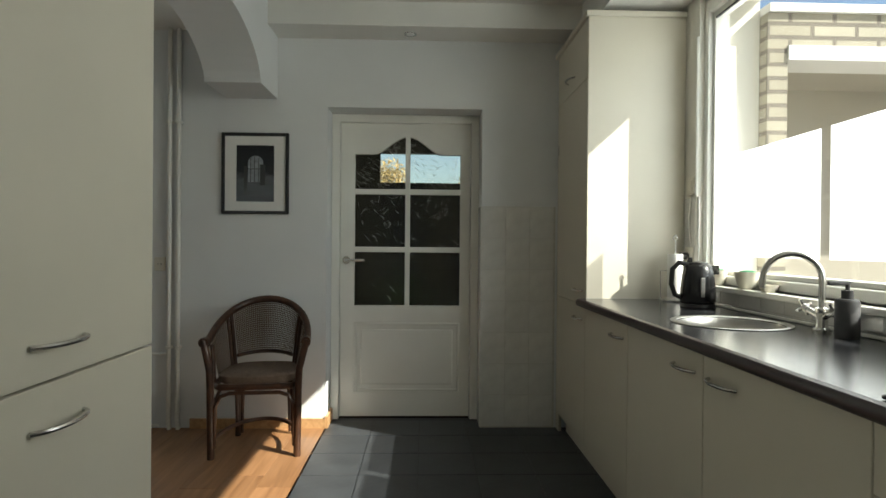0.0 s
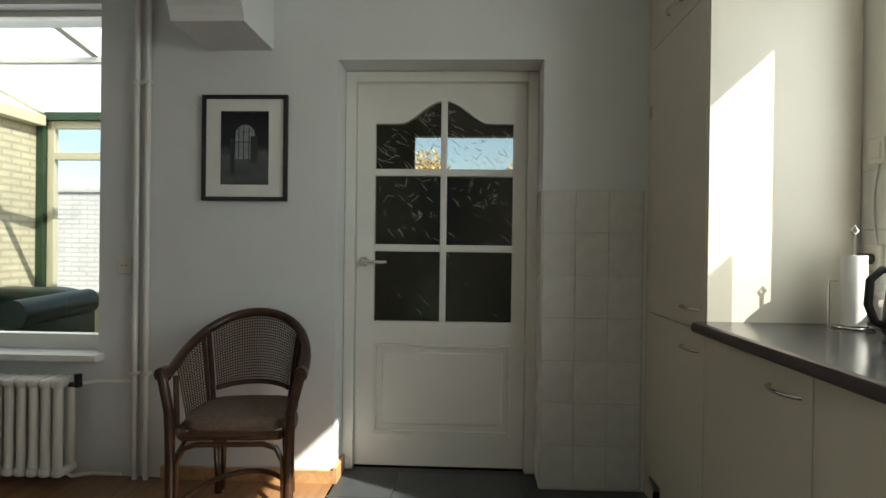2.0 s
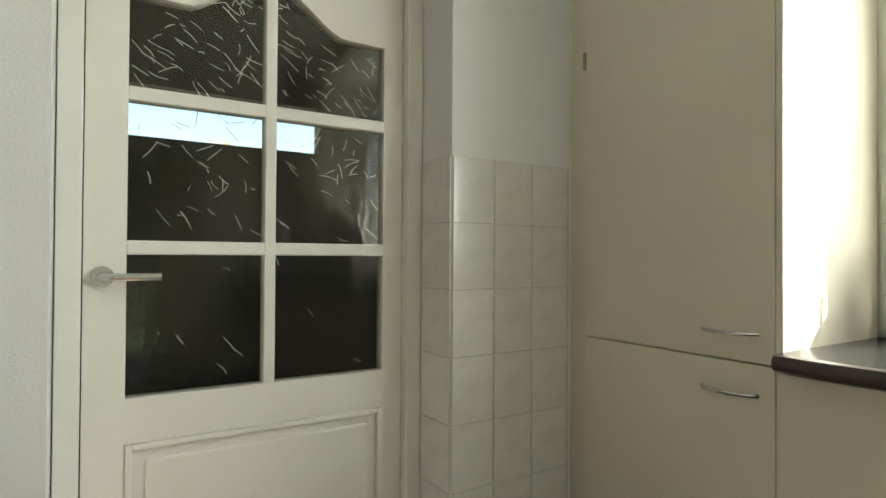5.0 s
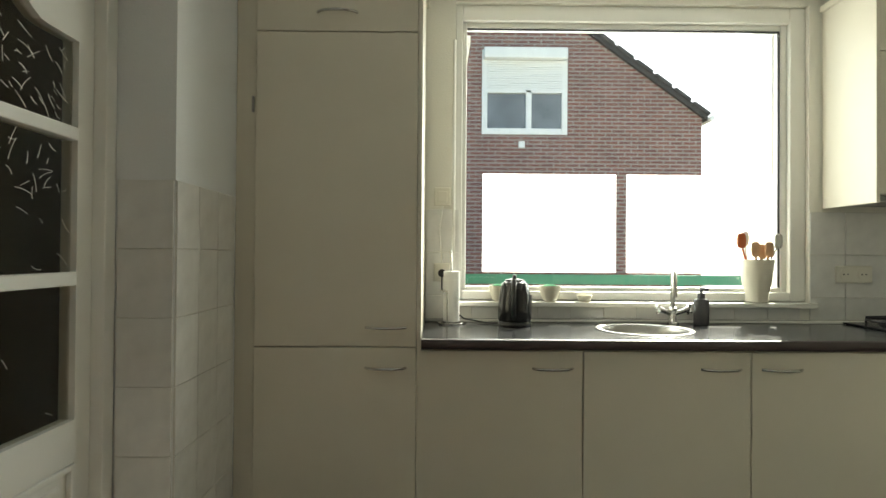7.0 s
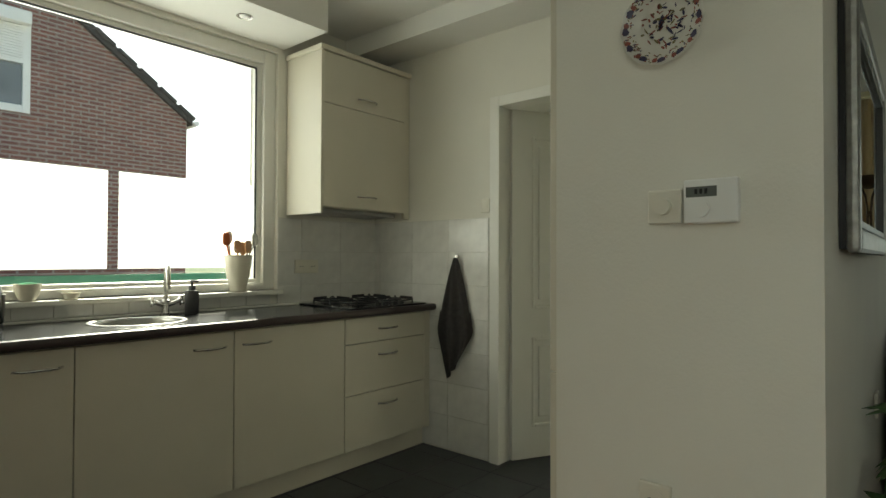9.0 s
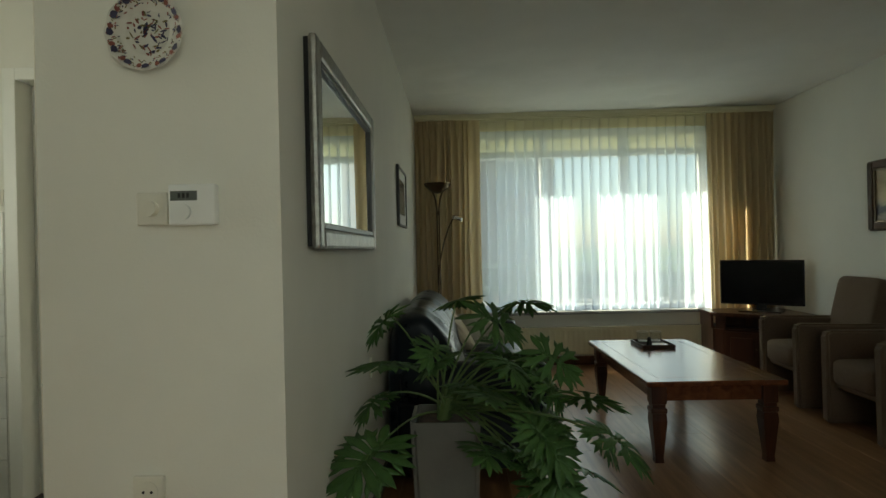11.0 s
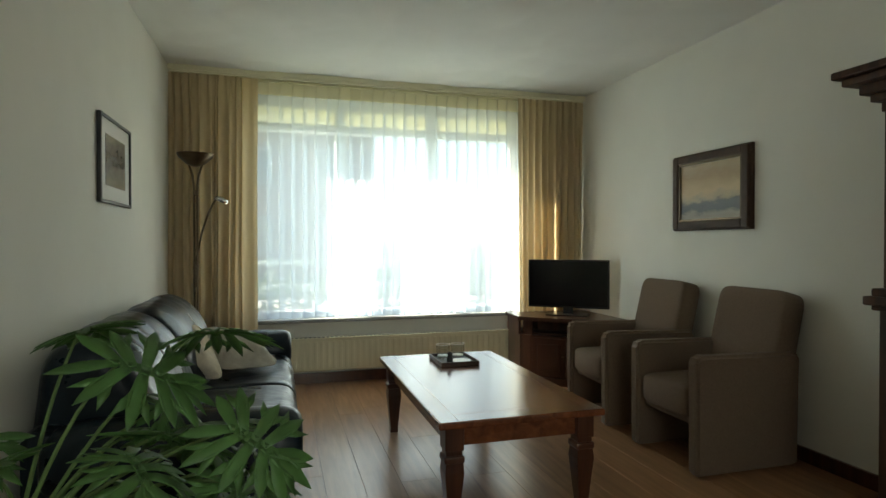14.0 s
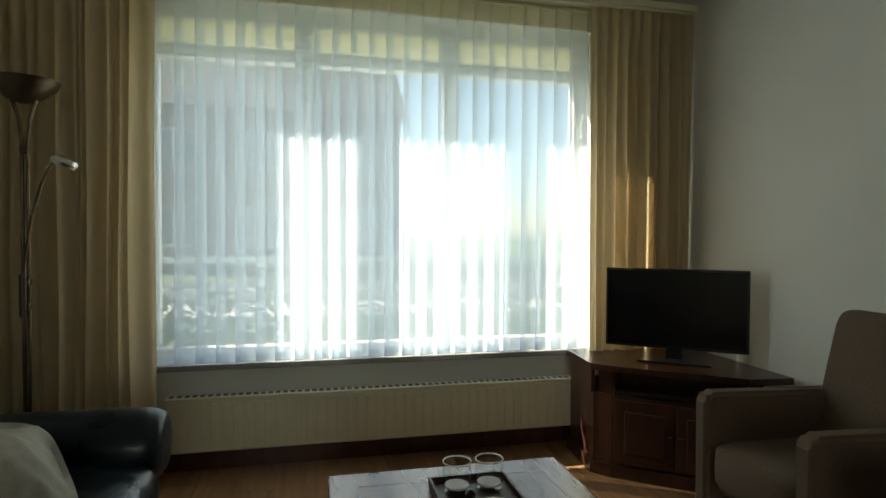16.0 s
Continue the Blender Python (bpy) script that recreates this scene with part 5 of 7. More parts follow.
def oak_cupboard():
    c = thing("oak_cupboard", (0, 0, 0), "tall dark oak cupboard with a heavy cornice and panelled doors", "cupboard")
    x0, x1, y0, y1 = WX + 0.02, -3.80, -3.12, -1.70
    part("plinth", boxes((x0, y0 - 0.05, 0, x1 + 0.09, y1 + 0.05, 0.09), (x0, y0 - 0.03, 0.09, x1 + 0.06, y1 + 0.03, 0.15), bevel=0.012), M_DARKOAK, c)
    part("lower_body", boxes((x0, y0, 0.15, x1, y1, 0.92), bevel=0.004), M_DARKOAK, c)
    part("waist_moulding", boxes((x0, y0 - 0.03, 0.92, x1 + 0.05, y1 + 0.03, 0.955), (x0, y0 - 0.015, 0.90, x1 + 0.025, y1 + 0.015, 0.92), (x0, y0 - 0.015, 0.955, x1 + 0.025, y1 + 0.015, 0.985), bevel=0.006), M_DARKOAK, c)
    part("upper_body", boxes((x0, y0 + 0.01, 0.985, x1 - 0.005, y1 - 0.01, 1.68), bevel=0.004), M_DARKOAK, c)
    for k, (o, z0, z1) in enumerate(((0.0, 1.66, 1.70), (0.025, 1.70, 1.73), (0.05, 1.73, 1.77), (0.09, 1.77, 1.80), (0.115, 1.80, 1.83))):
        part("cornice", boxes((x0, y0 - o, z0, x1 + o, y1 + o, z1), bevel=0.006), M_DARKOAK, c)
    mid = (y0 + y1) / 2
    for z0, z1 in ((0.19, 0.70), (1.02, 1.63)):
        for a, b in ((y0 + 0.11, mid - 0.02), (mid + 0.02, y1 - 0.11)):
            d = part("door", boxes((x1 - 0.004, a, z0, x1 + 0.016, b, z1), bevel=0.003), M_DARKOAK, c)
            part("door_frame", boxes((x1 + 0.017, a + 0.09, z0 + 0.09, x1 + 0.032, a + 0.115, z1 - 0.09), (x1 + 0.017, b - 0.115, z0 + 0.09, x1 + 0.032, b - 0.09, z1 - 0.09), (x1 + 0.017, a + 0.115, z0 + 0.09, x1 + 0.032, b - 0.115, z0 + 0.115), (x1 + 0.017, a + 0.115, z1 - 0.115, x1 + 0.032, b - 0.115, z1 - 0.09), bevel=0.004), M_DARKOAK, d)
            if z0 > 1:
                m1, m2 = (a + b) / 2, (z0 + z1) / 2
                bm = bmesh.new()
                tube(bm, [(x1 + 0.02, m1, z0 + 0.13), (x1 + 0.02, b - 0.13, m2), (x1 + 0.02, m1, z1 - 0.13), (x1 + 0.02, a + 0.13, m2)], 0.011, 6, closed=True)
                part("diamond_moulding", bm, M_DARKOAK, d)
            part("hinge", boxes((x1 + 0.005, a - 0.022, z0 + 0.08, x1 + 0.02, a - 0.008, z0 + 0.17), bevel=0.003), M_IRON, d)
    for a, b in ((y0 + 0.11, mid - 0.02), (mid + 0.02, y1 - 0.11)):
        d = part("drawer", boxes((x1 - 0.004, a, 0.73, x1 + 0.016, b, 0.88), bevel=0.005), M_DARKOAK, c)
        part("knob", lathe(bmesh.new(), [(0.012, 0), (0.018, 0.02)], 12, (x1 + 0.03, (a + b) / 2, 0.79)), M_IRON, d)


oak_cupboard()


# ---- living room: wall pieces ----
def wall_mirror():
    m = thing("wall_mirror", (PX0 - 0.002, -2.625, 1.187), "large wall mirror in a ribbed silver and black frame", "mirror")
    a, b, h = -0.523, 0.523, 0.592
    part("glass", boxes((-0.022, a + 0.06, 0.06, -0.016, b - 0.06, h - 0.06)), M_MIRROR, m)
    bm = boxes((-0.016, a + 0.01, 0.01, 0, b - 0.01, h - 0.01))
    part("backing", bm, M_BLACK, m)
    part("frame", boxes((-0.038, a, 0, -0.012, a + 0.06, h), (-0.038, b - 0.06, 0, -0.012, b, h), (-0.038, a + 0.06, 0, -0.012, b - 0.06, 0.06), (-0.038, a + 0.06, h - 0.06, -0.012, b - 0.06, h), bevel=0.012), M_SILVERFR, m)
    part("inner_edge", boxes((-0.033, a + 0.06, 0.06, -0.02, a + 0.078, h - 0.06), (-0.033, b - 0.078, 0.06, -0.02, b - 0.06, h - 0.06), (-0.033, a + 0.078, 0.06, -0.02, b - 0.078, 0.078), (-0.033, a + 0.078, h - 0.078, -0.02, b - 0.078, h - 0.06), bevel=0.003), M_BLACKFR, m, "black inner edge")


M_MIRROR = bpy.data.materials.new("mirror_glass")
M_MIRROR.use_nodes = True
M_MIRROR.node_tree.nodes["Principled BSDF"].inputs["Metallic"].default_value = 1.0
M_MIRROR.node_tree.nodes["Principled BSDF"].inputs["Roughness"].default_value = 0.01
M_MIRROR.node_tree.nodes["Principled BSDF"].inputs["Base Color"].default_value = (0.88, 0.9, 0.9, 1)
wall_mirror()


# ---- dining corner ----
def picture(name, at, w, h, fw, depth, frame_mat, mat_w, art_mat, label, cat, rz=0.0, passe=M_PAPER):
    """A framed picture whose face looks along -y before turning; origin at the lower middle of its back."""
    p = thing(name, at, label, cat, rz=rz)
    part("frame", boxes((-w / 2, -depth, 0, -w / 2 + fw, 0, h), (w / 2 - fw, -depth, 0, w / 2, 0, h), (-w / 2 + fw, -depth, 0, w / 2 - fw, 0, fw), (-w / 2 + fw, -depth, h - fw, w / 2 - fw, 0, h), bevel=min(fw, depth) * 0.2), frame_mat, p)
    if mat_w:
        part("mount", boxes((-w / 2 + fw, -depth * 0.5, fw, w / 2 - fw, -0.002, h - fw)), passe, p, "white mount")
    b = fw + mat_w
    part("print", boxes((-w / 2 + b, -depth * 0.5 - 0.002, b * 0.85, w / 2 - b, -0.003, h - b * 0.85)), art_mat, p)
    if fw > 0.04:
        part("inner_lip", boxes((-w / 2 + fw, -depth * 0.8, fw, -w / 2 + fw + 0.012, -0.004, h - fw), (w / 2 - fw - 0.012, -depth * 0.8, fw, w / 2 - fw, -0.004, h - fw), (-w / 2 + fw + 0.012, -depth * 0.8, fw, w / 2 - fw - 0.012, -0.004, fw + 0.012), (-w / 2 + fw + 0.012, -depth * 0.8, h - fw - 0.012, w / 2 - fw - 0.012, -0.004, h - fw)), M_BRONZE, p, "narrow dull gilt inner edge")
        part("outer_step", boxes((-w / 2 - 0.008, -depth * 0.55, -0.008, -w / 2, -0.001, h + 0.008), (w / 2, -depth * 0.55, -0.008, w / 2 + 0.008, -0.001, h + 0.008), (-w / 2, -depth * 0.55, -0.008, w / 2, -0.001, 0.0), (-w / 2, -depth * 0.55, h, w / 2, -0.001, h + 0.008)), frame_mat, p)
    return p


def gradient_art(name, stops, axis=2, noise_scale=6.0, amount=0.15, lo=0.0, hi=0.5, rough=0.5):
    """A painted or printed surface: bands along one axis, broken by noise."""
    m = bpy.data.materials.new(name)
    m.use_nodes = True
    n, lk = m.node_tree.nodes, m.node_tree.links
    b = n["Principled BSDF"]
    b.inputs["Roughness"].default_value = rough
    tc = n.new("ShaderNodeTexCoord")
    sp = n.new("ShaderNodeSeparateXYZ")
    lk.new(tc.outputs["Object"], sp.inputs[0])
    nz = n.new("ShaderNodeTexNoise")
    nz.inputs["Scale"].default_value = noise_scale
    nz.inputs["Detail"].default_value = 6
    mp = n.new("ShaderNodeMapping")
    mp.inputs["Scale"].default_value = (1, 1, 2.2)
    lk.new(tc.outputs["Object"], mp.inputs[0])
    lk.new(mp.outputs[0], nz.inputs[0])
    mr = n.new("ShaderNodeMapRange")
    mr.inputs[1].default_value, mr.inputs[2].default_value = lo, hi
    lk.new(sp.outputs[axis], mr.inputs[0])
    sb = n.new("ShaderNodeMath")
    sb.operation = "SUBTRACT"
    sb.inputs[1].default_value = 0.5
    ml = n.new("ShaderNodeMath")
    ml.operation = "MULTIPLY"
    ml.inputs[1].default_value = amount * 2
    ad = n.new("ShaderNodeMath")
    lk.new(nz.outputs[0], sb.inputs[0])
    lk.new(sb.outputs[0], ml.inputs[0])
    lk.new(ml.outputs[0], ad.inputs[0])
    lk.new(mr.outputs[0], ad.inputs[1])
    cr = n.new("ShaderNodeValToRGB")
    e = cr.color_ramp.elements
    e[0].position, e[0].color = stops[0][0], (*stops[0][1], 1)
    e[1].position, e[1].color = stops[-1][0], (*stops[-1][1], 1)
    for pos, col in stops[1:-1]:
        x = e.new(pos)
        x.color = (*col, 1)
    lk.new(ad.outputs[0], cr.inputs[0])
    lk.new(cr.outputs[0], b.inputs["Base Color"])
    return m


ART_PHOTO = gradient_art("photo_print", [(0.0, (0.03, 0.03, 0.035)), (0.35, (0.10, 0.10, 0.11)), (0.5, (0.02, 0.02, 0.025)), (1.0, (0.012, 0.012, 0.016))], 2, 9, 0.2, 0.08, 0.45, 0.15)
ART_SEA = gradient_art("oil_painting", [(0.0, (0.24, 0.20, 0.15)), (0.2, (0.30, 0.27, 0.21)), (0.27, (0.085, 0.088, 0.098)), (0.36, (0.12, 0.115, 0.12)), (0.40, (0.40, 0.33, 0.22)), (0.50, (0.58, 0.43, 0.24)), (0.72, (0.40, 0.28, 0.15)), (0.85, (0.46, 0.36, 0.22)), (1.0, (0.26, 0.20, 0.13))], 2, 8, 0.17, 0.0, 0.49)
ART_SEPIA = gradient_art("sepia_print", [(0.0, (0.30, 0.27, 0.22)), (0.5, (0.10, 0.09, 0.08)), (1.0, (0.34, 0.30, 0.24))], 2, 11, 0.35, 0.1, 0.35, 0.2)

p = picture("framed_photo", (-0.4445, -0.002, 1.345), 0.417, 0.508, 0.020, 0.022, M_BLACKFR, 0.072, ART_PHOTO, "black-framed black and white photograph of an arched hall", "picture")
bm = bmesh.new()
prism(bm, [(-0.045, 0.20), (0.05, 0.20), (0.05, 0.32)] + [(0.0025 + 0.0475 * math.cos(radians(a)), 0.32 + 0.045 * math.sin(radians(a))) for a in range(0, 181, 20)] + [(-0.045, 0.32)], -0.0145, -0.0135, "y")
part("arched_window", bm, mat("photo_light", (0.28, 0.29, 0.32), 0.2, 0.3, 40, 0.0), p, "pale arched window in the print")
for bar in ((-0.006, -0.0155, 0.20, -0.002, -0.0145, 0.36), (-0.045, -0.0155, 0.28, 0.05, -0.0145, 0.284), (0.02, -0.0155, 0.20, 0.024, -0.0145, 0.35), (0.03, -0.0155, 0.18, 0.062, -0.0145, 0.31), (-0.07, -0.0155, 0.12, -0.05, -0.0145, 0.30), (-0.03, -0.0155, 0.20, -0.026, -0.0145, 0.35)):
    part("printed_bar", boxes(bar), M_BLACKFR, p)


def rattan_chair():
    """Tub chair of bent rattan facing -y, origin under the middle of the seat."""
    c = thing("rattan_armchair", (-0.315, -0.30, 0), "dark rattan tub armchair with cane webbing and a brown seat pad", "chair", rz=6)
    c.scale = (0.94, 0.97, 1)
    w = 0.235
    front = [(-w, -0.20), (w, -0.20)]
    def rim(t):
        """The top rail from the left arm round the back to the right arm, t from 0 to 1."""
        a = math.pi * (1 - t)
        x = 0.285 * math.cos(a)
        y = -0.16 + 0.40 * math.sin(a) ** 0.75
        z = 0.605 + 0.215 * math.sin(a) ** 0.9
        return Vector((x, y, z))
    def rail(t):
        a = math.pi * (1 - t)
        return Vector((0.235 * math.cos(a), -0.16 + 0.36 * math.sin(a) ** 0.75, 0.445 + 0.035 * math.sin(a)))
    part("top_rail", tube(bmesh.new(), [rim(i / 40) for i in range(41)], 0.021, 10), M_RATTAN, c, "", True)
    part("seat_rail", tube(bmesh.new(), [rail(i / 30) - Vector((0, 0, 0.06)) for i in range(31)] + [Vector((0.2, -0.215, 0.385)), Vector((-0.2, -0.215, 0.385))], 0.018, 8, closed=True), M_RATTAN, c, "", True)
    part("back_rail", tube(bmesh.new(), [rail(0.25 + i / 40) + Vector((0, 0, 0.025)) for i in range(21)], 0.012, 8), M_RATTAN, c, "", True)
    for s in (-1, 1):
        pts = [(s * 0.29, -0.20, 0.635), (s * 0.275, -0.205, 0.58), (s * 0.25, -0.215, 0.48), (s * 0.245, -0.215, 0.38), (s * 0.24, -0.215, 0.0)]
        part("front_leg", tube(bmesh.new(), pts, 0.021, 10), M_RATTAN, c, "", True)
        part("arm_strut", tube(bmesh.new(), [(s * 0.262, -0.12, 0.60), (s * 0.245, -0.15, 0.50), (s * 0.238, -0.16, 0.40)], 0.012, 8), M_RATTAN, c, "", True)
        t = 0.5 + s * 0.27
        part("back_strut", tube(bmesh.new(), [rim(t), (rim(t) + rail(t)) / 2, rail(t) - Vector((0, 0, 0.05))], 0.012, 8), M_RATTAN, c, "", True)
        part("back_strut", tube(bmesh.new(), [rim(t + s * 0.03), (rim(t + s * 0.03) + rail(t + s * 0.03)) / 2, rail(t + s * 0.03) - Vector((0, 0, 0.05))], 0.010, 8), M_RATTAN, c, "", True)
        part("rear_leg", tube(bmesh.new(), [(s * 0.165, 0.15, 0.38), (s * 0.17, 0.165, 0.2), (s * 0.175, 0.175, 0.0)], 0.018, 10), M_RATTAN, c, "", True)
        part("rear_leg_inner", tube(bmesh.new(), [(s * 0.135, 0.155, 0.38), (s * 0.145, 0.165, 0.2), (s * 0.15, 0.17, 0.02)], 0.011, 8), M_RATTAN, c, "", True)
        part("side_brace", tube(bmesh.new(), [(s * 0.237, -0.195, 0.06), (s * 0.232, -0.17, 0.30), (s * 0.215, -0.10, 0.355), (s * 0.19, 0.05, 0.355), (s * 0.178, 0.13, 0.30), (s * 0.175, 0.155, 0.10)], 0.011, 8), M_RATTAN, c, "", True)
        part("wrapping", tube(bmesh.new(), [(s * 0.284, -0.165, 0.625), (s * 0.287, -0.215, 0.625)], 0.027, 10), M_RATTAN, c, "", True)
    part("front_brace", tube(bmesh.new(), [(-0.222, -0.215, 0.06), (-0.218, -0.217, 0.28), (-0.19, -0.218, 0.335), (-0.14, -0.218, 0.352), (0.14, -0.218, 0.352), (0.19, -0.218, 0.335), (0.218, -0.217, 0.28), (0.222, -0.215, 0.06)], 0.011, 8), M_RATTAN, c, "", True)
    part("floor_hoop", tube(bmesh.new(), [(0.24 * math.cos(a) * (1.0 if math.sin(a) < 0 else 0.95), -0.20 + 0.37 * math.sin(a), 0.10) for a in [math.pi * i / 20 for i in range(21)]], 0.012, 8), M_RATTAN, c, "", True)
    bm = pillow(bmesh.new(), -0.225, -0.225, 0.385, 0.225, 0.19, 0.455, 0.5, 12, 0.004)
    part("seat_pad", bm, M_SEATPAD, c, "brown woven seat pad", True)
    # cane webbing in three fields
    for t0, t1 in ((0.05, 0.22), (0.255, 0.745), (0.78, 0.95)):
        bm = bmesh.new()
        na = max(8, int((t1 - t0) * 74))
        nb = 24
        def q(i, j):
            t = t0 + (t1 - t0) * i / na
            a, b = rim(t) - Vector((0, 0, 0.015)), rail(t) + Vector((0, 0, 0.02 if 0.25 < t < 0.75 else -0.045))
            return a.lerp(b, j / nb)
        for i in range(na + 1):
            tube(bm, [q(i, j) for j in range(0, nb + 1, 3)], 0.0026, 4)
        for j in range(nb + 1):
            tube(bm, [q(i, j) for i in range(na + 1)], 0.0024, 4)
        part("cane_panel", bm, M_CANE, c, "woven cane webbing")["kind"] = "stuff"


rattan_chair()


def column_radiator():
    r = thing("column_radiator", (-1.95, -0.03, 0.06), "old white column radiator under the garden room window", "radiator")
    for k in range(24):
        x = 0.70 - k * 0.058
        bm = bmesh.new()
        for y in (-0.125, -0.045):
            tube(bm, [(x, y, 0.0), (x, y, 0.43)], 0.021, 10)
        bx(bm, x - 0.027, -0.15, 0.40, x + 0.027, -0.02, 0.445, 0.018, 3)
        bx(bm, x - 0.027, -0.15, -0.01, x + 0.027, -0.02, 0.035, 0.018, 3)
        part("section", bm, M_RADI, r, "", True)
    bm = tube(bmesh.new(), [(0.72, -0.085, 0.41), (0.78, -0.085, 0.41)], 0.012, 10)
    tube(bm, [(0.765, -0.085, 0.40), (0.765, -0.085, 0.46)], 0.017, 12)
    part("valve", bm, M_BLACK, r, "black radiator valve", True)
    bm = tube(bmesh.new(), [(0.70, -0.085, 0.0), (0.72, -0.06, -0.03), (0.80, -0.03, -0.025), (0.93, -0.02, -0.03)], 0.009, 8)
    part("return_pipe", bm, M_TRIM, r, "", True)
    for x in (0.55, -0.5):
        part("bracket", boxes((x - 0.015, -0.02, 0.33, x + 0.015, 0.029, 0.37)), M_RADI, r)


column_radiator()
for x in (-0.966, -0.911):
    pp = thing("heating_pipe", (x, -0.03, 0), "white painted heating pipe up the wall", "pipe", "heating pipes")
    part("pipe", tube(bmesh.new(), [(0.006, 0, 0.0), (0, 0, 0.06), (0, 0, 2.49)], 0.0135, 12), M_TRIM, pp, "", True)
    for z in (0.5, 1.9):
        part("pipe_clip", boxes((-0.017, -0.016, z, 0.017, 0.029, z + 0.018), bevel=0.002), M_TRIM, pp)
pp = thing("branch_pipe", (-1.19, -0.03, 0.455), "thin white pipe from the radiator to the risers", "pipe")
part("pipe", tube(bmesh.new(), [(0, -0.055, 0.012), (0.05, -0.01, 0.015), (0.22, 0.0, 0.015)], 0.008, 8), M_TRIM, pp, "", True)


def garden_window():
    w = tagged(new("window_3"), "large fixed window between dining corner and garden room", "window", "", "structure")
    x0, x1, z0, z1 = -2.85, -1.165, 0.60, 2.30
    part("window_frame", boxes((x0, 0.08, z0, x0 + 0.03, 0.14, z1), (x1 - 0.012, 0.08, z0, x1, 0.14, z1), (x0 + 0.03, 0.08, z1 - 0.03, x1 - 0.012, 0.14, z1), (x0 + 0.03, 0.08, z0, x1 - 0.012, 0.14, z0 + 0.075), bevel=0.003), M_TRIM, w)
    p = part("pane", boxes((x0 + 0.03, 0.105, z0 + 0.075, x1 - 0.012, 0.111, z1 - 0.03)), M_GLASS, w)
    p.visible_shadow = False
    part("window_sill", boxes((x0, -0.07, 0.565, x1 + 0.03, 0.079, 0.598), bevel=0.004), M_TRIM, w, "white window sill")


garden_window()


def wall_plate(name, at, face, w, h, label, cat, kind, mt=M_PLASTIC, d=0.012):
    """Socket or switch plate. face: the way it looks, as degrees about z from -y."""
    s = thing(name, at, label, cat, rz=face)
    part("plate", boxes((-w / 2, -d, 0, w / 2, 0, h), bevel=0.004), mt, s)
    n = 2 if w > h * 1.3 else 1
    for k in range(n):
        cx = 0 if n == 1 else (-w / 4 + k * w / 2)
        if kind == "socket":
            b = tube(bmesh.new(), [(cx, -d - 0.001, h / 2), (cx, -d - 0.003, h / 2)], min(w / n, h) * 0.34, 20)
            part("socket_ring", b, mt, s, "", True)
            b = bmesh.new()
            for q in (-1, 1):
                tube(b, [(cx + q * 0.0095, -d - 0.004, h / 2), (cx + q * 0.0095, -d - 0.002, h / 2)], 0.0035, 8)
            part("socket_hole", b, M_BLACK, s)
        elif kind == "dial":
            b = tube(bmesh.new(), [(cx, -d, h / 2), (cx, -d - 0.018, h / 2)], min(w, h) * 0.25, 20)
            part("dial", b, mt, s, "", True)
        else:
            part("rocker", boxes((cx - w / n * 0.3, -d - 0.004, h * 0.2, cx + w / n * 0.3, -d - 0.0002, h * 0.8), bevel=0.002), mt, s)
    return s


wall_plate("wall_socket", (-1.031, -0.002, 0.985), 0, 0.068, 0.085, "ivory wall socket with earth pins beside the pipes", "socket", "socket")
# on the pier
wall_plate("wall_socket", (-0.469, PY + 0.002, 0.598), 180, 0.074, 0.072, "ivory wall socket low on the pier", "socket", "socket")
wall_plate("dimmer_switch", (-0.492, PY + 0.002, 1.252), 180, 0.074, 0.076, "ivory rotary dimmer beside the thermostat", "switch", "dial")


def thermostat():
    t = thing("thermostat", (-0.5925, PY + 0.002, 1.250), "white room thermostat with a small dark display", "thermostat", rz=180)
    part("case", boxes((-0.054, -0.026, 0, 0.054, 0, 0.094), bevel=0.004), M_WPLASTIC, t)
    part("display", boxes((-0.048, -0.0275, 0.056, 0.014, -0.0262, 0.078)), M_LCD, t, "dark grey display")
    part("dial", tube(bmesh.new(), [(-0.018, -0.026, 0.030), (-0.018, -0.034, 0.030)], 0.018, 24), M_WPLASTIC, t, "", True)
    part("digits", boxes((-0.030, -0.0285, 0.062, -0.024, -0.0277, 0.073), (-0.020, -0.0285, 0.062, -0.014, -0.0277, 0.073), (-0.010, -0.0285, 0.062, -0.004, -0.0277, 0.073)), M_BLACK, t)


M_LCD = mat("lcd", (0.13, 0.14, 0.13), 0.3, 0.05, 10, 0.0)
thermostat()


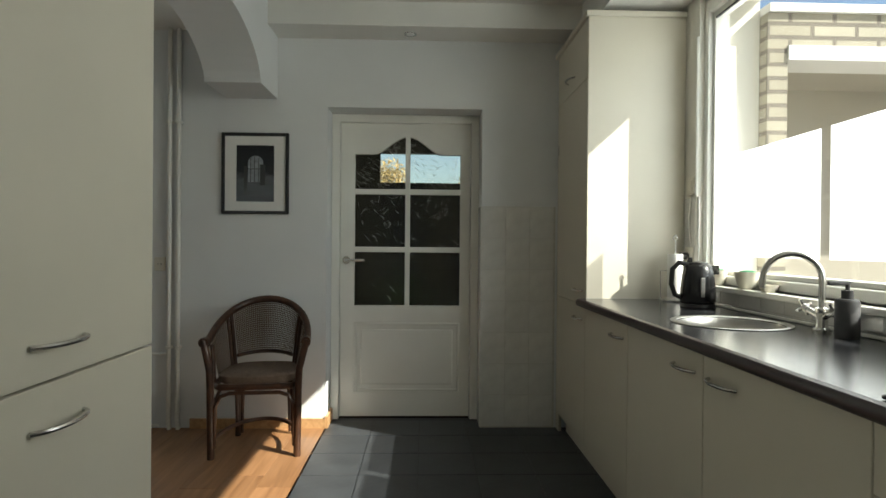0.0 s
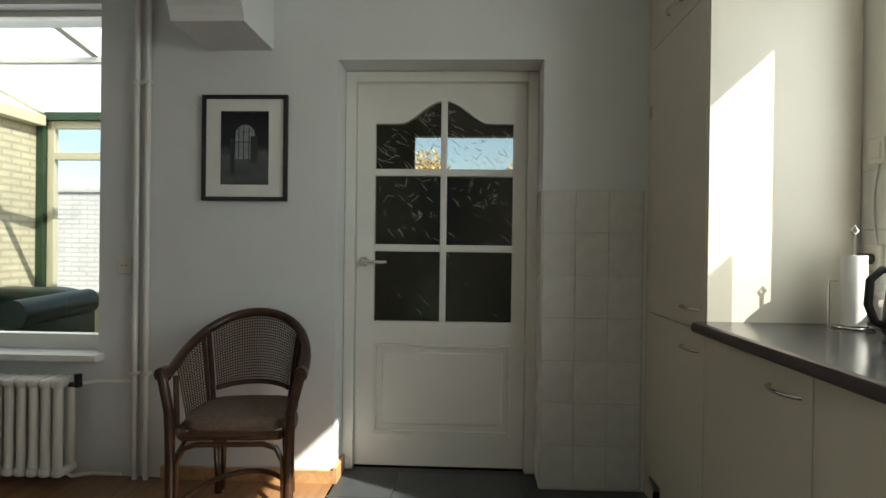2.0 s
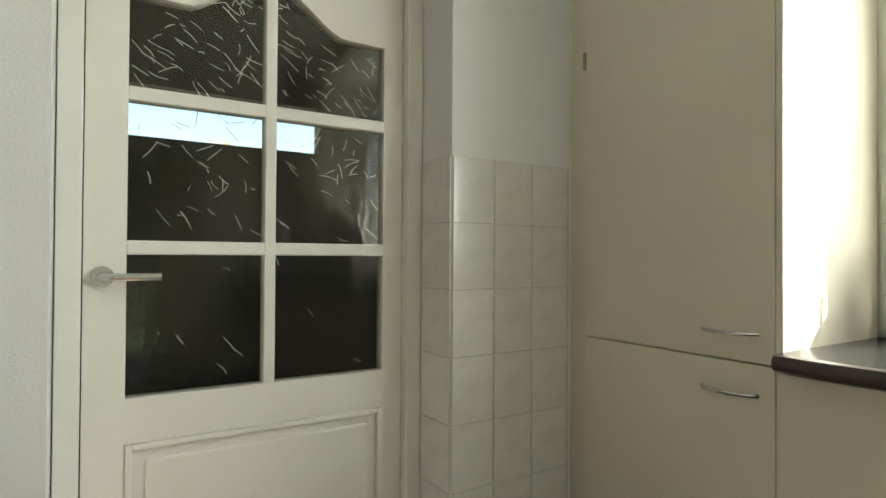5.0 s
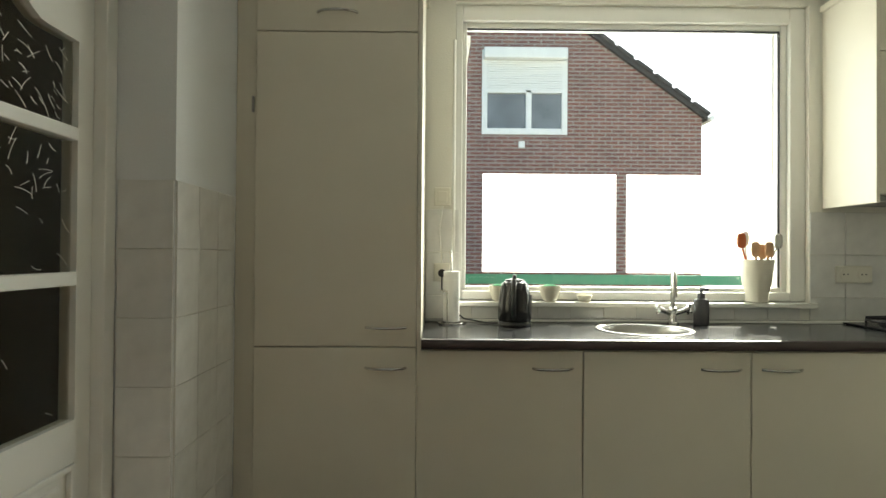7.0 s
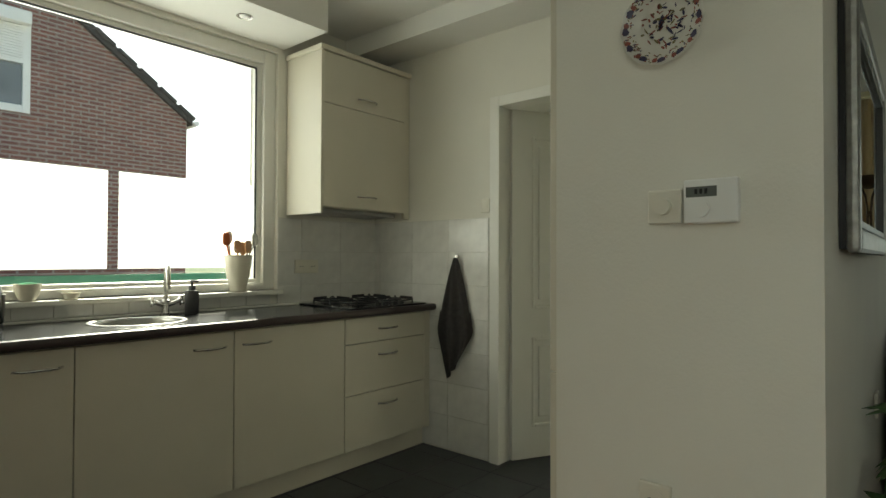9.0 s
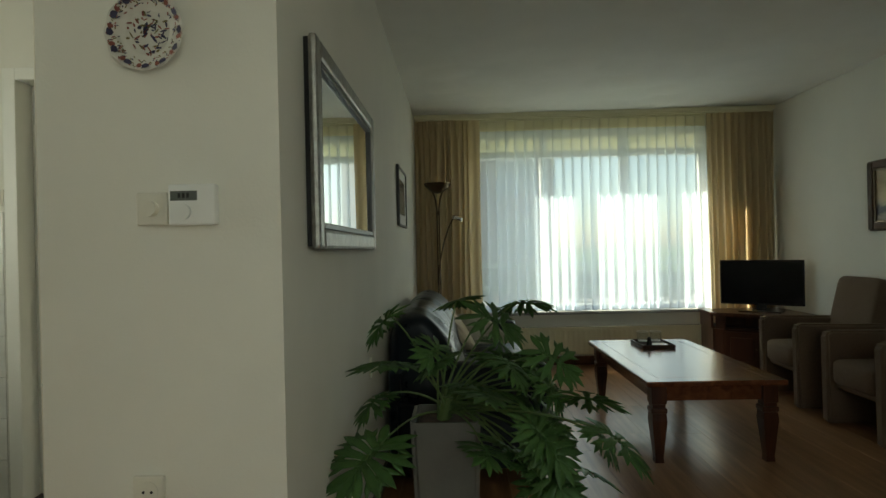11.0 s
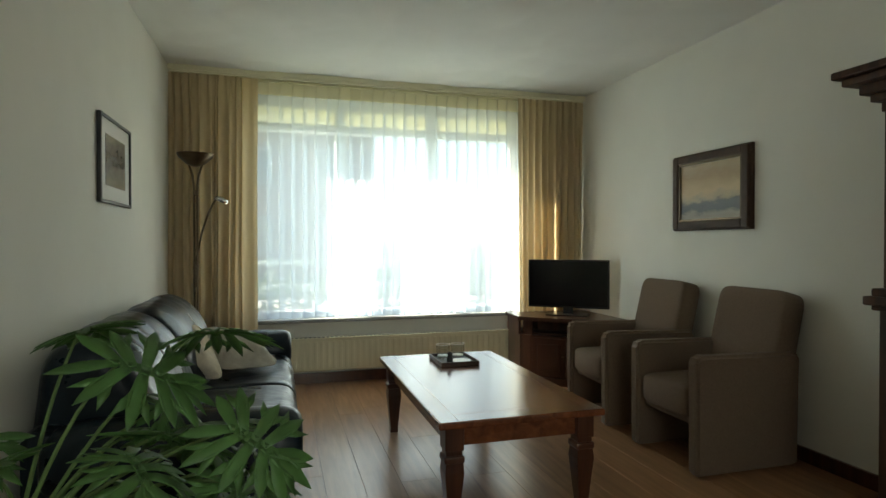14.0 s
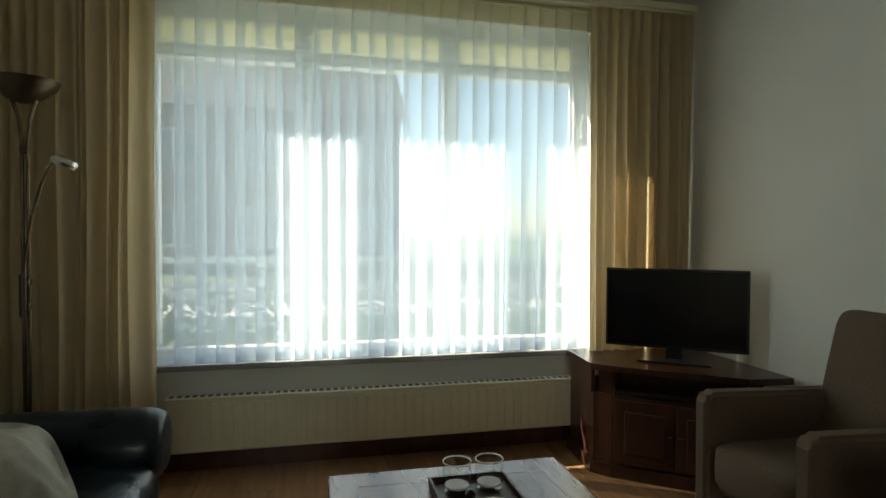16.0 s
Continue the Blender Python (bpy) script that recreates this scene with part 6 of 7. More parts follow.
def wall_plate_dish():
    d = thing("decorative_plate", (-0.49, PY + 0.004, 1.70), "scalloped porcelain plate with blue and rust flower painting", "plate")
    n = 72
    def ring(r, y, sc):
        return [(r * (1 + sc * math.cos(12 * k * math.tau / n)) * math.cos(k * math.tau / n), y, r * (1 + sc * math.cos(12 * k * math.tau / n)) * math.sin(k * math.tau / n)) for k in range(n)]
    prof = ((0.050, 0.004, 0), (0.055, 0.006, 0), (0.062, 0.009, 0), (0.088, 0.020, 0.012), (0.092, 0.022, 0.015), (0.090, 0.018, 0.015), (0.060, 0.002, 0))
    bm = bmesh.new()
    rs = [[bm.verts.new(p) for p in ring(*q)] for q in prof]
    for a, b in zip(rs, rs[1:]):
        for k in range(n):
            bm.faces.new((a[k], a[(k + 1) % n], b[(k + 1) % n], b[k]))
    bm.faces.new(rs[0])
    part("dish", bm, mat("porcelain", (0.66, 0.64, 0.58), 0.2, 0.04, 20, 0.0), d, "", True)
    cols = (mat("cobalt_glaze", (0.06, 0.055, 0.10), 0.25, 0.2, 30, 0.0), mat("rust_glaze", (0.26, 0.09, 0.07), 0.25, 0.2, 30, 0.0), mat("olive_glaze", (0.20, 0.17, 0.08), 0.25, 0.2, 30, 0.0))
    rng = random.Random(5)
    def stroke(bm, r, a, ln, wd, turn):
        """A brushed leaf on the face of the plate at radius r, angle a."""
        y = 0.0062 if r < 0.058 else 0.0115 + (r - 0.062) / 0.026 * 0.0105
        c, t = Vector((r * math.cos(a), 0, r * math.sin(a))), a + turn
        u, v = Vector((math.cos(t), 0, math.sin(t))), Vector((-math.sin(t), 0, math.cos(t)))
        vs = []
        for k in range(8):
            q = k * math.tau / 8
            p = c + u * ln * math.cos(q) * rng.uniform(.8, 1.2) + v * wd * math.sin(q) * rng.uniform(.8, 1.2)
            rr = math.hypot(p.x, p.z)
            vs.append(bm.verts.new((p.x, (0.0062 if rr < 0.058 else 0.0118 + (rr - 0.062) / 0.026 * 0.0108), p.z)))
        bm.faces.new(vs)
    for which, cm in enumerate(cols):
        bm = bmesh.new()
        for k in range(12):
            a = (k + 0.33 * which) * math.tau / 12
            if which < 2:
                stroke(bm, 0.081, a, 0.0065, 0.010 if which == 0 else 0.006, 0.0)
            for _ in range(6):
                stroke(bm, rng.uniform(0.064, 0.088), a + rng.uniform(-.26, .26), rng.uniform(.002, .005), .0014, rng.uniform(0, 3))
        for k in range(26 if which < 2 else 16):
            r, a = 0.050 * rng.random() ** 0.6, rng.uniform(0, math.tau)
            stroke(bm, r, a, rng.uniform(.003, .009), rng.uniform(.0012, .003), rng.uniform(0, 3))
        if which == 0:
            for r, a, ln, wd, tu in ((0.010, 1.2, 0.015, 0.006, 0.6), (0.022, 0.6, 0.006, 0.005, 0.0), (0.020, 3.9, 0.013, 0.003, 0.2)):
                stroke(bm, r, a, ln, wd, tu)
        part("painted_flower_band", bm, cm, d)["kind"] = "stuff"
    return d


wall_plate_dish()

# ---- living room: pictures, socket, plant ----
M_DARKFR = mat("dark_brown_frame", (0.050, 0.025, 0.014), 0.55, 0.2, 20, 0.02, 60, spec=0.3)
picture("oil_painting", (WX + 0.002, -4.53, 1.25), 0.665, 0.495, 0.055, 0.045, M_DARKFR, 0.0, ART_SEA, "oil painting of an evening river in a dark wooden frame", "painting", rz=90)
picture("framed_print", (PX0 - 0.002, -4.67, 1.347), 0.55, 0.415, 0.016, 0.02, M_BLACKFR, 0.085, ART_SEPIA, "black-framed sepia print with a wide white mount", "picture", rz=-90)
wall_plate("wall_socket", (PX0 - 0.002, -3.138, 0.615), -90, 0.075, 0.09, "ivory wall socket behind the plant", "socket", "socket")


def leaf_mesh(L, lobes, seed):
    """A broad leaf cut into pointed finger lobes, lying along +x."""
    rng = random.Random(seed)
    bm = bmesh.new()
    bow = rng.uniform(0.5, 0.9)
    def z(x, y):
        return -bow * (x * x + 1.2 * y * y) / L * 0.55 + 0.10 * abs(y)
    def lobe(x0, ang, ln, wd, side_lobe):
        dx, dy = math.cos(ang), math.sin(ang)
        px, py = -dy, dx
        prev = None
        for q, w in ((0.0, 0.55), (0.25, 0.80), (0.5, 1.0), (0.72, 0.86), (0.88, 0.45), (1.0, 0.02)):
            row = []
            for e in (-1, 0, 1):
                x, y = x0 + dx * ln * q + px * wd * w * e, dy * ln * q + py * wd * w * e
                row.append(bm.verts.new((x, y, z(x, y) + 0.05 * wd * (abs(e) - 1) * 8 * w)))
            if prev:
                for a in (0, 1):
                    bm.faces.new((prev[a], row[a], row[a + 1], prev[a + 1]))
            prev = row
        for e in side_lobe:
            b = [(x0 + dx * ln * q + px * wd * 0.6 * e, dy * ln * q + py * wd * 0.6 * e) for q in (0.42, 0.68)]
            t = (x0 + dx * ln * 0.86 + px * wd * 2.3 * e, dy * ln * 0.86 + py * wd * 2.3 * e)
            m = (x0 + dx * ln * 0.60 + px * wd * 1.7 * e, dy * ln * 0.60 + py * wd * 1.7 * e)
            bm.faces.new([bm.verts.new((x, y, z(x, y))) for x, y in (b[0], m, t, b[1])])
    for i in range(lobes):
        f = i / (lobes - 1)
        for side in (-1, 1):
            a = radians(150 - 112 * f + rng.uniform(-7, 7)) * side
            ln = L * (0.42 + 0.22 * math.sin(math.pi * (0.25 + 0.6 * f))) * rng.uniform(0.85, 1.1)
            lobe(L * 0.46 * f, a, ln, L * 0.075, (-1, 1) if 0 < f < 1 else ())
    lobe(L * 0.30, 0.0, L * 0.70, L * 0.085, (-1, 1))
    lobe(-0.01, 0.0, L * 0.62, L * 0.06, ())
    bmesh.ops.recalc_face_normals(bm, faces=bm.faces)
    bmesh.ops.solidify(bm, geom=bm.faces[:], thickness=0.0008)
    me = bpy.data.meshes.new("leaf")
    bm.to_mesh(me)
    bm.free()
    me.shade_smooth()
    me.materials.append(M_LEAF)
    return me


def potted_plant():
    p = thing("potted_plant", (-1.14, -2.70, 0), "large split-leaf houseplant in a tall grey planter", "plant")
    bm = bmesh.new()
    rings = [[bm.verts.new((a * s, b * s, z)) for a, b in ((-1, -1), (1, -1), (1, 1), (-1, 1))] for z, s in ((0.0, 0.105), (0.57, 0.125), (0.57, 0.113), (0.54, 0.112))]
    for ra, rb in zip(rings, rings[1:]):
        for k in range(4):
            bm.faces.new((ra[k], ra[(k + 1) % 4], rb[(k + 1) % 4], rb[k]))
    bm.faces.new(rings[0][::-1])
    bm.faces.new(rings[-1])
    bmesh.ops.bevel(bm, geom=[e for e in bm.edges if abs(e.verts[0].co.z - e.verts[1].co.z) > 0.3], offset=0.02, segments=3, affect="EDGES")
    part("planter", bm, M_POT, p, "tall grey tapered planter")
    part("soil", lathe(bmesh.new(), [(0.0001, 0.541), (0.10, 0.541), (0.10, 0.548), (0.0001, 0.556)], 20), M_DARKOAK, p, "dark potting soil", True)
    part("trunk", tube(bmesh.new(), [(0, 0, 0.54), (0.01, 0.02, 0.56), (-0.01, 0.03, 0.64)], 0.03, 8, (1, 0.7)), M_STEM, p, "", True)
    meshes = [leaf_mesh(0.15, 5, 1), leaf_mesh(0.13, 5, 2), leaf_mesh(0.17, 6, 3), leaf_mesh(0.14, 5, 4)]
    rng = random.Random(21)
    aims = [(0.19, 0.10, 0.95), (0.22, 0.16, 0.68), (0.20, 0.34, 0.57), (-0.46, 0.50, 0.66), (-0.15, 0.0, 0.93), (-0.27, -0.12, 0.96), (-0.05, -0.12, 0.98), (-0.36, 0.05, 0.80), (-0.45, 0.15, 0.66), (-0.50, 0.20, 0.56), (-0.28, 0.30, 0.62), (-0.42, 0.24, 0.46), (0.02, 0.12, 0.84), (-0.20, 0.15, 0.80), (0.14, 0.10, 0.78), (-0.33, -0.20, 0.72), (-0.12, 0.22, 0.70)]
    for k in range(10):
        aims.append((rng.uniform(-0.42, 0.02), rng.uniform(-0.15, 0.22), rng.uniform(0.55, 0.82)))
    for k in range(9):
        aims.append((rng.uniform(-0.36, -0.12), rng.uniform(0.12, 0.30), rng.uniform(0.36, 0.60)))
    for k, (ax, ay, az) in enumerate(aims):
        tip = Vector((ax, ay, az))
        base = Vector((rng.uniform(-0.03, 0.03), rng.uniform(-0.02, 0.04), 0.56 + rng.uniform(0, 0.06)))
        mid = base.lerp(tip, 0.5) + Vector((0, 0, 0.06 + 0.12 * abs(tip.z - 0.65)))
        pts = [base.lerp(mid, t).lerp(mid.lerp(tip, t), t) for t in [i / 7 for i in range(8)]]
        part("stalk", tube(bmesh.new(), pts, 0.0040, 6, (1.2, 0.7)), M_STEM, p, "", True)
        d = (pts[-1] - pts[-3])
        yaw = math.degrees(math.atan2(d.y, d.x)) + rng.uniform(-25, 25)
        me = meshes[k % 4]
        o = new("leaf", me)
        o.parent = p
        sc = rng.uniform(0.95, 1.35)
        o.matrix_local = pose(*pts[-1], rng.uniform(-35, 35), rng.uniform(-15, 42), yaw) @ Matrix.Diagonal((sc, sc, sc, 1))
    return p


potted_plant()


def dining_chair():
    c = thing("dining_chair", (-2.52, -1.30, 0), "reddish wooden dining chair with a curved back", "chair", rz=-90)
    c.scale = (1, 1, 1.1)
    for s in (-1, 1):
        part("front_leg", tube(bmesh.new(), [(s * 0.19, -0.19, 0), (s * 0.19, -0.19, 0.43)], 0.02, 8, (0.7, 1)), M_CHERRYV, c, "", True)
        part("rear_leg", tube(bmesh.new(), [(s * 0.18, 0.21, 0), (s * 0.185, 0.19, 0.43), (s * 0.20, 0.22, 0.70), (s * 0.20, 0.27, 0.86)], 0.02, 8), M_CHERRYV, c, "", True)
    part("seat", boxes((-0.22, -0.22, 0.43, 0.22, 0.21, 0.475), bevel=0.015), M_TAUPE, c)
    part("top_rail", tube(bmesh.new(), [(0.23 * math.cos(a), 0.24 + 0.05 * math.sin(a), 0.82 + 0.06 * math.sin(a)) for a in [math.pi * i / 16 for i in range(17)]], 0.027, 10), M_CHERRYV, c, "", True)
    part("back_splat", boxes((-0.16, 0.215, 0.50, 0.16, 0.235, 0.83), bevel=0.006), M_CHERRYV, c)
    part("seat_rail", boxes((-0.20, -0.20, 0.38, 0.20, 0.20, 0.43), bevel=0.004), M_CHERRYV, c)


dining_chair()


# ---- kitchen: small things ----
def spot(x, y, z):
    s = thing("recessed_spot", (x, y, z), "small recessed chrome ceiling spot, unlit", "ceiling light", "recessed spots")
    part("ring", lathe(bmesh.new(), [(0.030, -0.001), (0.040, -0.004), (0.041, -0.001)], 24), M_CHROME, s, "", True)
    part("bulb", lathe(bmesh.new(), [(0.027, -0.001), (0.022, -0.006), (0.0001, -0.008)], 20), M_WPLASTIC, s, "", True)


spot(0.52, -0.11, 2.455)
spot(1.715, -2.132, 2.41)
spot(1.715, -1.2, 2.41)
wall_plate("double_socket", (EX - 0.008, -2.70, 1.08), -90, 0.17, 0.08, "ivory double wall socket on the tiles over the worktop", "socket", "socket")
wall_plate("light_switch", (EX - 0.002, -0.782, 1.425), -90, 0.075, 0.085, "ivory switch beside the kitchen window", "switch", "switch")
wall_plate("wall_socket", (EX - 0.008, -0.782, 1.075), -90, 0.075, 0.085, "ivory wall socket with a black plug", "socket", "socket")
wall_plate("light_switch", (1.02, SY + 0.002, 1.44), 180, 0.06, 0.08, "ivory switch beside the hall door", "switch", "switch")
pl = thing("power_plug", (EX - 0.022, -0.782, 1.115), "black plug with a cord hanging to the worktop", "plug")
part("plug_body", tube(bmesh.new(), [(0, 0, 0), (-0.04, 0, 0)], 0.018, 14), M_BLACK, pl, "", True)
part("cord", tube(bmesh.new(), [(-0.035, 0, -0.01), (-0.04, 0.0, -0.07), (-0.035, -0.03, -0.12), (-0.03, -0.05, -0.16), (-0.04, -0.10, -0.205), (-0.06, -0.2, -0.221), (-0.09, -0.25, -0.219)], 0.0035, 6), M_BLACK, pl, "", True)
pl = thing("wall_cable", (EX - 0.006, -0.805, 1.20), "white painted cable pipe up the wall", "cable")
part("conduit", tube(bmesh.new(), [(0, -0.03, -0.03), (0, -0.03, 1.0)], 0.0075, 8), M_TRIM, pl, "", True)
part("loop", tube(bmesh.new(), [(0, 0.02, 0.225), (-0.006, 0.035, 0.12), (-0.006, 0.03, 0.04), (0, 0.02, -0.04)], 0.004, 6), M_TRIM, pl, "", True)


def kitchen_roll():
    k = thing("kitchen_roll_holder", (1.865, -0.825, TOPZ), "chrome kitchen-roll holder with a paper roll", "roll holder")
    bm = tube(bmesh.new(), [(0.055 * math.cos(q * math.tau / 20), 0.055 * math.sin(q * math.tau / 20), 0.006) for q in range(20)], 0.004, 6, closed=True)
    tube(bm, [(0, 0, 0.006), (0, 0, 0.30)], 0.004, 8)
    tube(bm, [(-0.055, 0, 0.006), (0.055, 0, 0.006)], 0.004, 6)
    tube(bm, [(0.0, 0.0, 0.30), (0.012, 0, 0.315), (0, 0, 0.33), (-0.012, 0, 0.315), (0, 0, 0.30)], 0.003, 6)
    tube(bm, [(-0.065, 0.02, 0.006), (-0.065, 0.02, 0.15)], 0.003, 6)
    tube(bm, [(-0.065, 0.02, 0.15), (-0.02, 0.05, 0.15)], 0.003, 6)
    for a in (30, 150, 270):
        tube(bm, [(0.06 * math.cos(radians(a)), 0.06 * math.sin(radians(a)), 0.002), (0.06 * math.cos(radians(a)), 0.06 * math.sin(radians(a)), 0.01)], 0.007, 8)
    part("stand", bm, M_CHROME, k, "", True)
    part("paper_roll", lathe(bmesh.new(), [(0.018, 0.012), (0.036, 0.012), (0.036, 0.235), (0.018, 0.235)], 28), M_PAPER, k, "white paper roll", True)


kitchen_roll()


def towel():
    t = thing("tea_towel", (1.228, SY + 0.004, 1.18), "dark grey tea towel hanging from a hook", "towel")
    part("hook", boxes((-0.012, 0.0, -0.01, 0.012, 0.02, 0.012), bevel=0.003), M_CHROME, t)
    bm = bmesh.new()
    rows = []
    m, n = 24, 26
    for j in range(m + 1):
        v = j / m
        z = -0.005 - 0.68 * v
        half = 0.012 + 0.125 * min(1, v * 1.35) ** 0.8
        cut = 0.0 if v < 0.72 else (v - 0.72) / 0.28
        row = []
        for i in range(n + 1):
            u = -1 + 2 * i / n
            x = u * half * (1 - 0.72 * cut) + 0.02 * cut
            y = 0.035 + 0.016 * math.sin(u * 7.5 + 1.5 * v) * min(1, v * 2 + 0.2) + 0.01 * math.cos(3 * u)
            row.append(bm.verts.new((x, y, z + 0.10 * max(0, u) * cut * -1 + 0.05 * u * u * (v > 0.5))))
        rows.append(row)
    for j in range(m):
        for i in range(n):
            bm.faces.new((rows[j][i], rows[j][i + 1], rows[j + 1][i + 1], rows[j + 1][i]))
    bmesh.ops.solidify(bm, geom=bm.faces[:], thickness=0.006)
    part("cloth", bm, M_TOWEL, t, "", True)


towel()


def sill_things():
    for y, r in ((-1.045, 0.045), (-1.285, 0.052)):
        b = thing("bowl", (1.965, y, 0.986), "cream ceramic bowl on the window sill", "bowl", "bowls on the sill")
        part("body", lathe(bmesh.new(), [(r * 0.5, 0), (r * 0.75, 0.02), (r, 0.072), (r * 0.93, 0.072), (r * 0.6, 0.02), (0.0001, 0.012)], 28), M_CERAMIC, b, "", True)
        part("green_herbs", pillow(bmesh.new(), -r * 0.7, -r * 0.7, 0.045, r * 0.7, r * 0.7, 0.078, 0.8, 8, 0.01, y), M_SPONGE, b, "green sponge in the bowl", True)
    b = thing("tealight_holder", (1.96, -1.445, 0.986), "small white tealight dish on the sill", "candle holder")
    part("dish", lathe(bmesh.new(), [(0.024, 0), (0.036, 0.028), (0.033, 0.028), (0.022, 0.008), (0.0001, 0.006)], 24), M_CERAMIC, b, "", True)
    c = thing("utensil_pot", (1.972, -2.255, 0.986), "cream ceramic pot full of kitchen utensils", "utensil pot")
    part("pot", lathe(bmesh.new(), [(0.045, 0), (0.05, 0.005), (0.046, 0.03), (0.062, 0.09), (0.073, 0.185), (0.077, 0.20), (0.070, 0.20), (0.055, 0.08), (0.0001, 0.03)], 32), M_CERAMIC, c, "", True)
    spec = [(-0.02, 0.05, 12, 0.31, M_TERRA), (0.02, 0.03, 6, 0.32, M_WPLASTIC), (0.0, 0.0, 2, 0.27, M_BEECH), (0.01, -0.02, -6, 0.26, M_BEECH), (-0.02, -0.03, -8, 0.27, M_BEECH), (0.02, -0.05, -24, 0.31, M_CHROME)]
    for x, y, lean, h, mt in spec:
        d = math.sin(radians(lean))
        bm = tube(bmesh.new(), [(x, y * 0.4, 0.05), (x, y + d * 0.05, 0.19), (x, y + d * h * 0.5, h - 0.04)], 0.006, 8)
        cy = y + d * h * 0.5
        pillow(bm, x - 0.008, cy - 0.022, h - 0.06, x + 0.008, cy + 0.022, h + 0.015, 0.7, 6)
        part("utensil", bm, mt, c, "", True)


M_SPONGE = mat("green_sponge", (0.06, 0.25, 0.12), 0.95, 0.2, 40, 0.05)
sill_things()


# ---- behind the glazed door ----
# Dimness of the unlit room is put into one near-black colour for all surfaces.
M_DIMROOM = mat("unlit_room_brown", (0.035, 0.028, 0.018), 0.85, 0.2, 6, 0.03)
setting("wall_utility", boxes((-0.9, 0.3, 0, -0.8, 2.6, 2.8), (2.4, 0.3, 0, 2.5, 2.6, 2.8), (-0.8, 2.5, 0, 2.4, 2.6, 1.83), (-0.8, 2.5, 2.15, 2.4, 2.6, 2.8), (-0.8, 2.5, 1.83, 0.13, 2.6, 2.15), (1.47, 2.5, 1.83, 2.4, 2.6, 2.15)), M_DIMROOM, "utility room walls behind the glazed door, coloured near black to look unlit")
setting("ceiling_utility", boxes((-0.9, 0.3, 2.8, 2.5, 2.6, 2.9)), M_DIMROOM)
setting("floor_utility", boxes((-0.8, 0.3, -0.1, 2.4, 2.5, -0.002)), M_DIMROOM)

M_DRYLEAF = mat("dry_leaf", (0.40, 0.30, 0.13), 0.7, 0.4, 3, 0.02)


def garden_shrub(x, y, top, seed):
    """Small tree whose crown of yellowed leaves stands over the shed."""
    rng = random.Random(seed)
    t = thing("garden_tree", (x, y, -0.13), "small garden tree with yellowed autumn leaves", "tree", "garden trees")
    bm = tube(bmesh.new(), [(0, 0, 0), (0.02, 0, 1.0), (0, 0.02, top - 0.2)], 0.05, 8, (1.2, 0.5))
    for k in range(6):
        a = k * math.tau / 6 + rng.uniform(-0.3, 0.3)
        tube(bm, [(0, 0, top - 0.9 + 0.06 * k), (0.28 * math.cos(a), 0.28 * math.sin(a), top - 0.35)], 0.015, 6, (1, 0.4))
    part("trunk", bm, M_STEM, t)
    bm = bmesh.new()
    for k in range(1100):
        d = Vector((rng.gauss(0, 1), rng.gauss(0, 1), rng.gauss(0, 1))).normalized() * (rng.random() ** 0.5)
        c = Vector((d.x * 0.36, d.y * 0.36, top - 0.30 + d.z * 0.45))
        u = Vector((rng.gauss(0, 1), rng.gauss(0, 1), rng.gauss(0, 1))).normalized() * rng.uniform(0.02, 0.05)
        v = u.orthogonal().normalized() * u.length * 0.5
        bm.faces.new([bm.verts.new(c + q) for q in (u, v, -u, -v)])
    part("crown", bm, M_DRYLEAF, t)


garden_shrub(0.02, 6.0, 2.62, 3)
garden_shrub(1.50, 6.2, 2.52, 4)

# ---- garden room ----
setting("wall_garden_room", boxes((-3.55, 0.3, 0, -3.35, 2.62, 2.30)), M_BRICKY, "cream painted brick wall of the garden room")
setting("floor_garden_room", boxes((-3.55, 0.3, -0.1, -0.9, 2.5, -0.002)), M_PAVE)


def garden_room_front():
    g = tagged(new("window_4"), "cream timber glazed front of the garden room with a door", "window", "", "structure")
    y = 2.42
    xs = (-3.28, -2.62, -1.86, -1.00)
    part("corner_post", boxes((-3.35, y - 0.05, 0, -3.285, y + 0.10, 2.26)), M_GREEN, g, "dark green corner post")
    part("head_beam", boxes((-3.35, y - 0.05, 2.26, -0.9, y + 0.10, 2.33)), M_GREEN, g, "dark green head beam")
    for i in range(3):
        a, b = xs[i], xs[i + 1]
        bm = boxes((a, y, 0.0, a + 0.065, y + 0.06, 2.26), (b - 0.065, y, 0.0, b - 0.001, y + 0.06, 2.26), (a + 0.065, y, 2.19, b - 0.065, y + 0.06, 2.26), (a + 0.065, y, 1.90, b - 0.065, y + 0.06, 1.97), (a + 0.065, y, 0.60, b - 0.065, y + 0.06, 0.67), bevel=0.004)
        part("window_frame", bm, M_YELLOWW, g)
        part("lower_panel", boxes((a + 0.065, y + 0.02, 0.0, b - 0.065, y + 0.04, 0.60)), M_YELLOWW, g)
        for c, d in ((0.67, 1.90), (1.97, 2.19)):
            p = part("pane", boxes((a + 0.065, y + 0.027, c, b - 0.065, y + 0.033, d)), M_GLASS, g)
            p.visible_shadow = False
    part("wall_beam", boxes((-3.348, 0.302, 2.20, -3.25, 2.365, 2.298), bevel=0.004), M_YELLOWW, g, "pale yellow beam along the brick wall")
    part("door_handle", boxes((xs[1] + 0.10, y - 0.06, 1.08, xs[1] + 0.13, y, 1.22), bevel=0.006), M_BLACK, g)


garden_room_front()


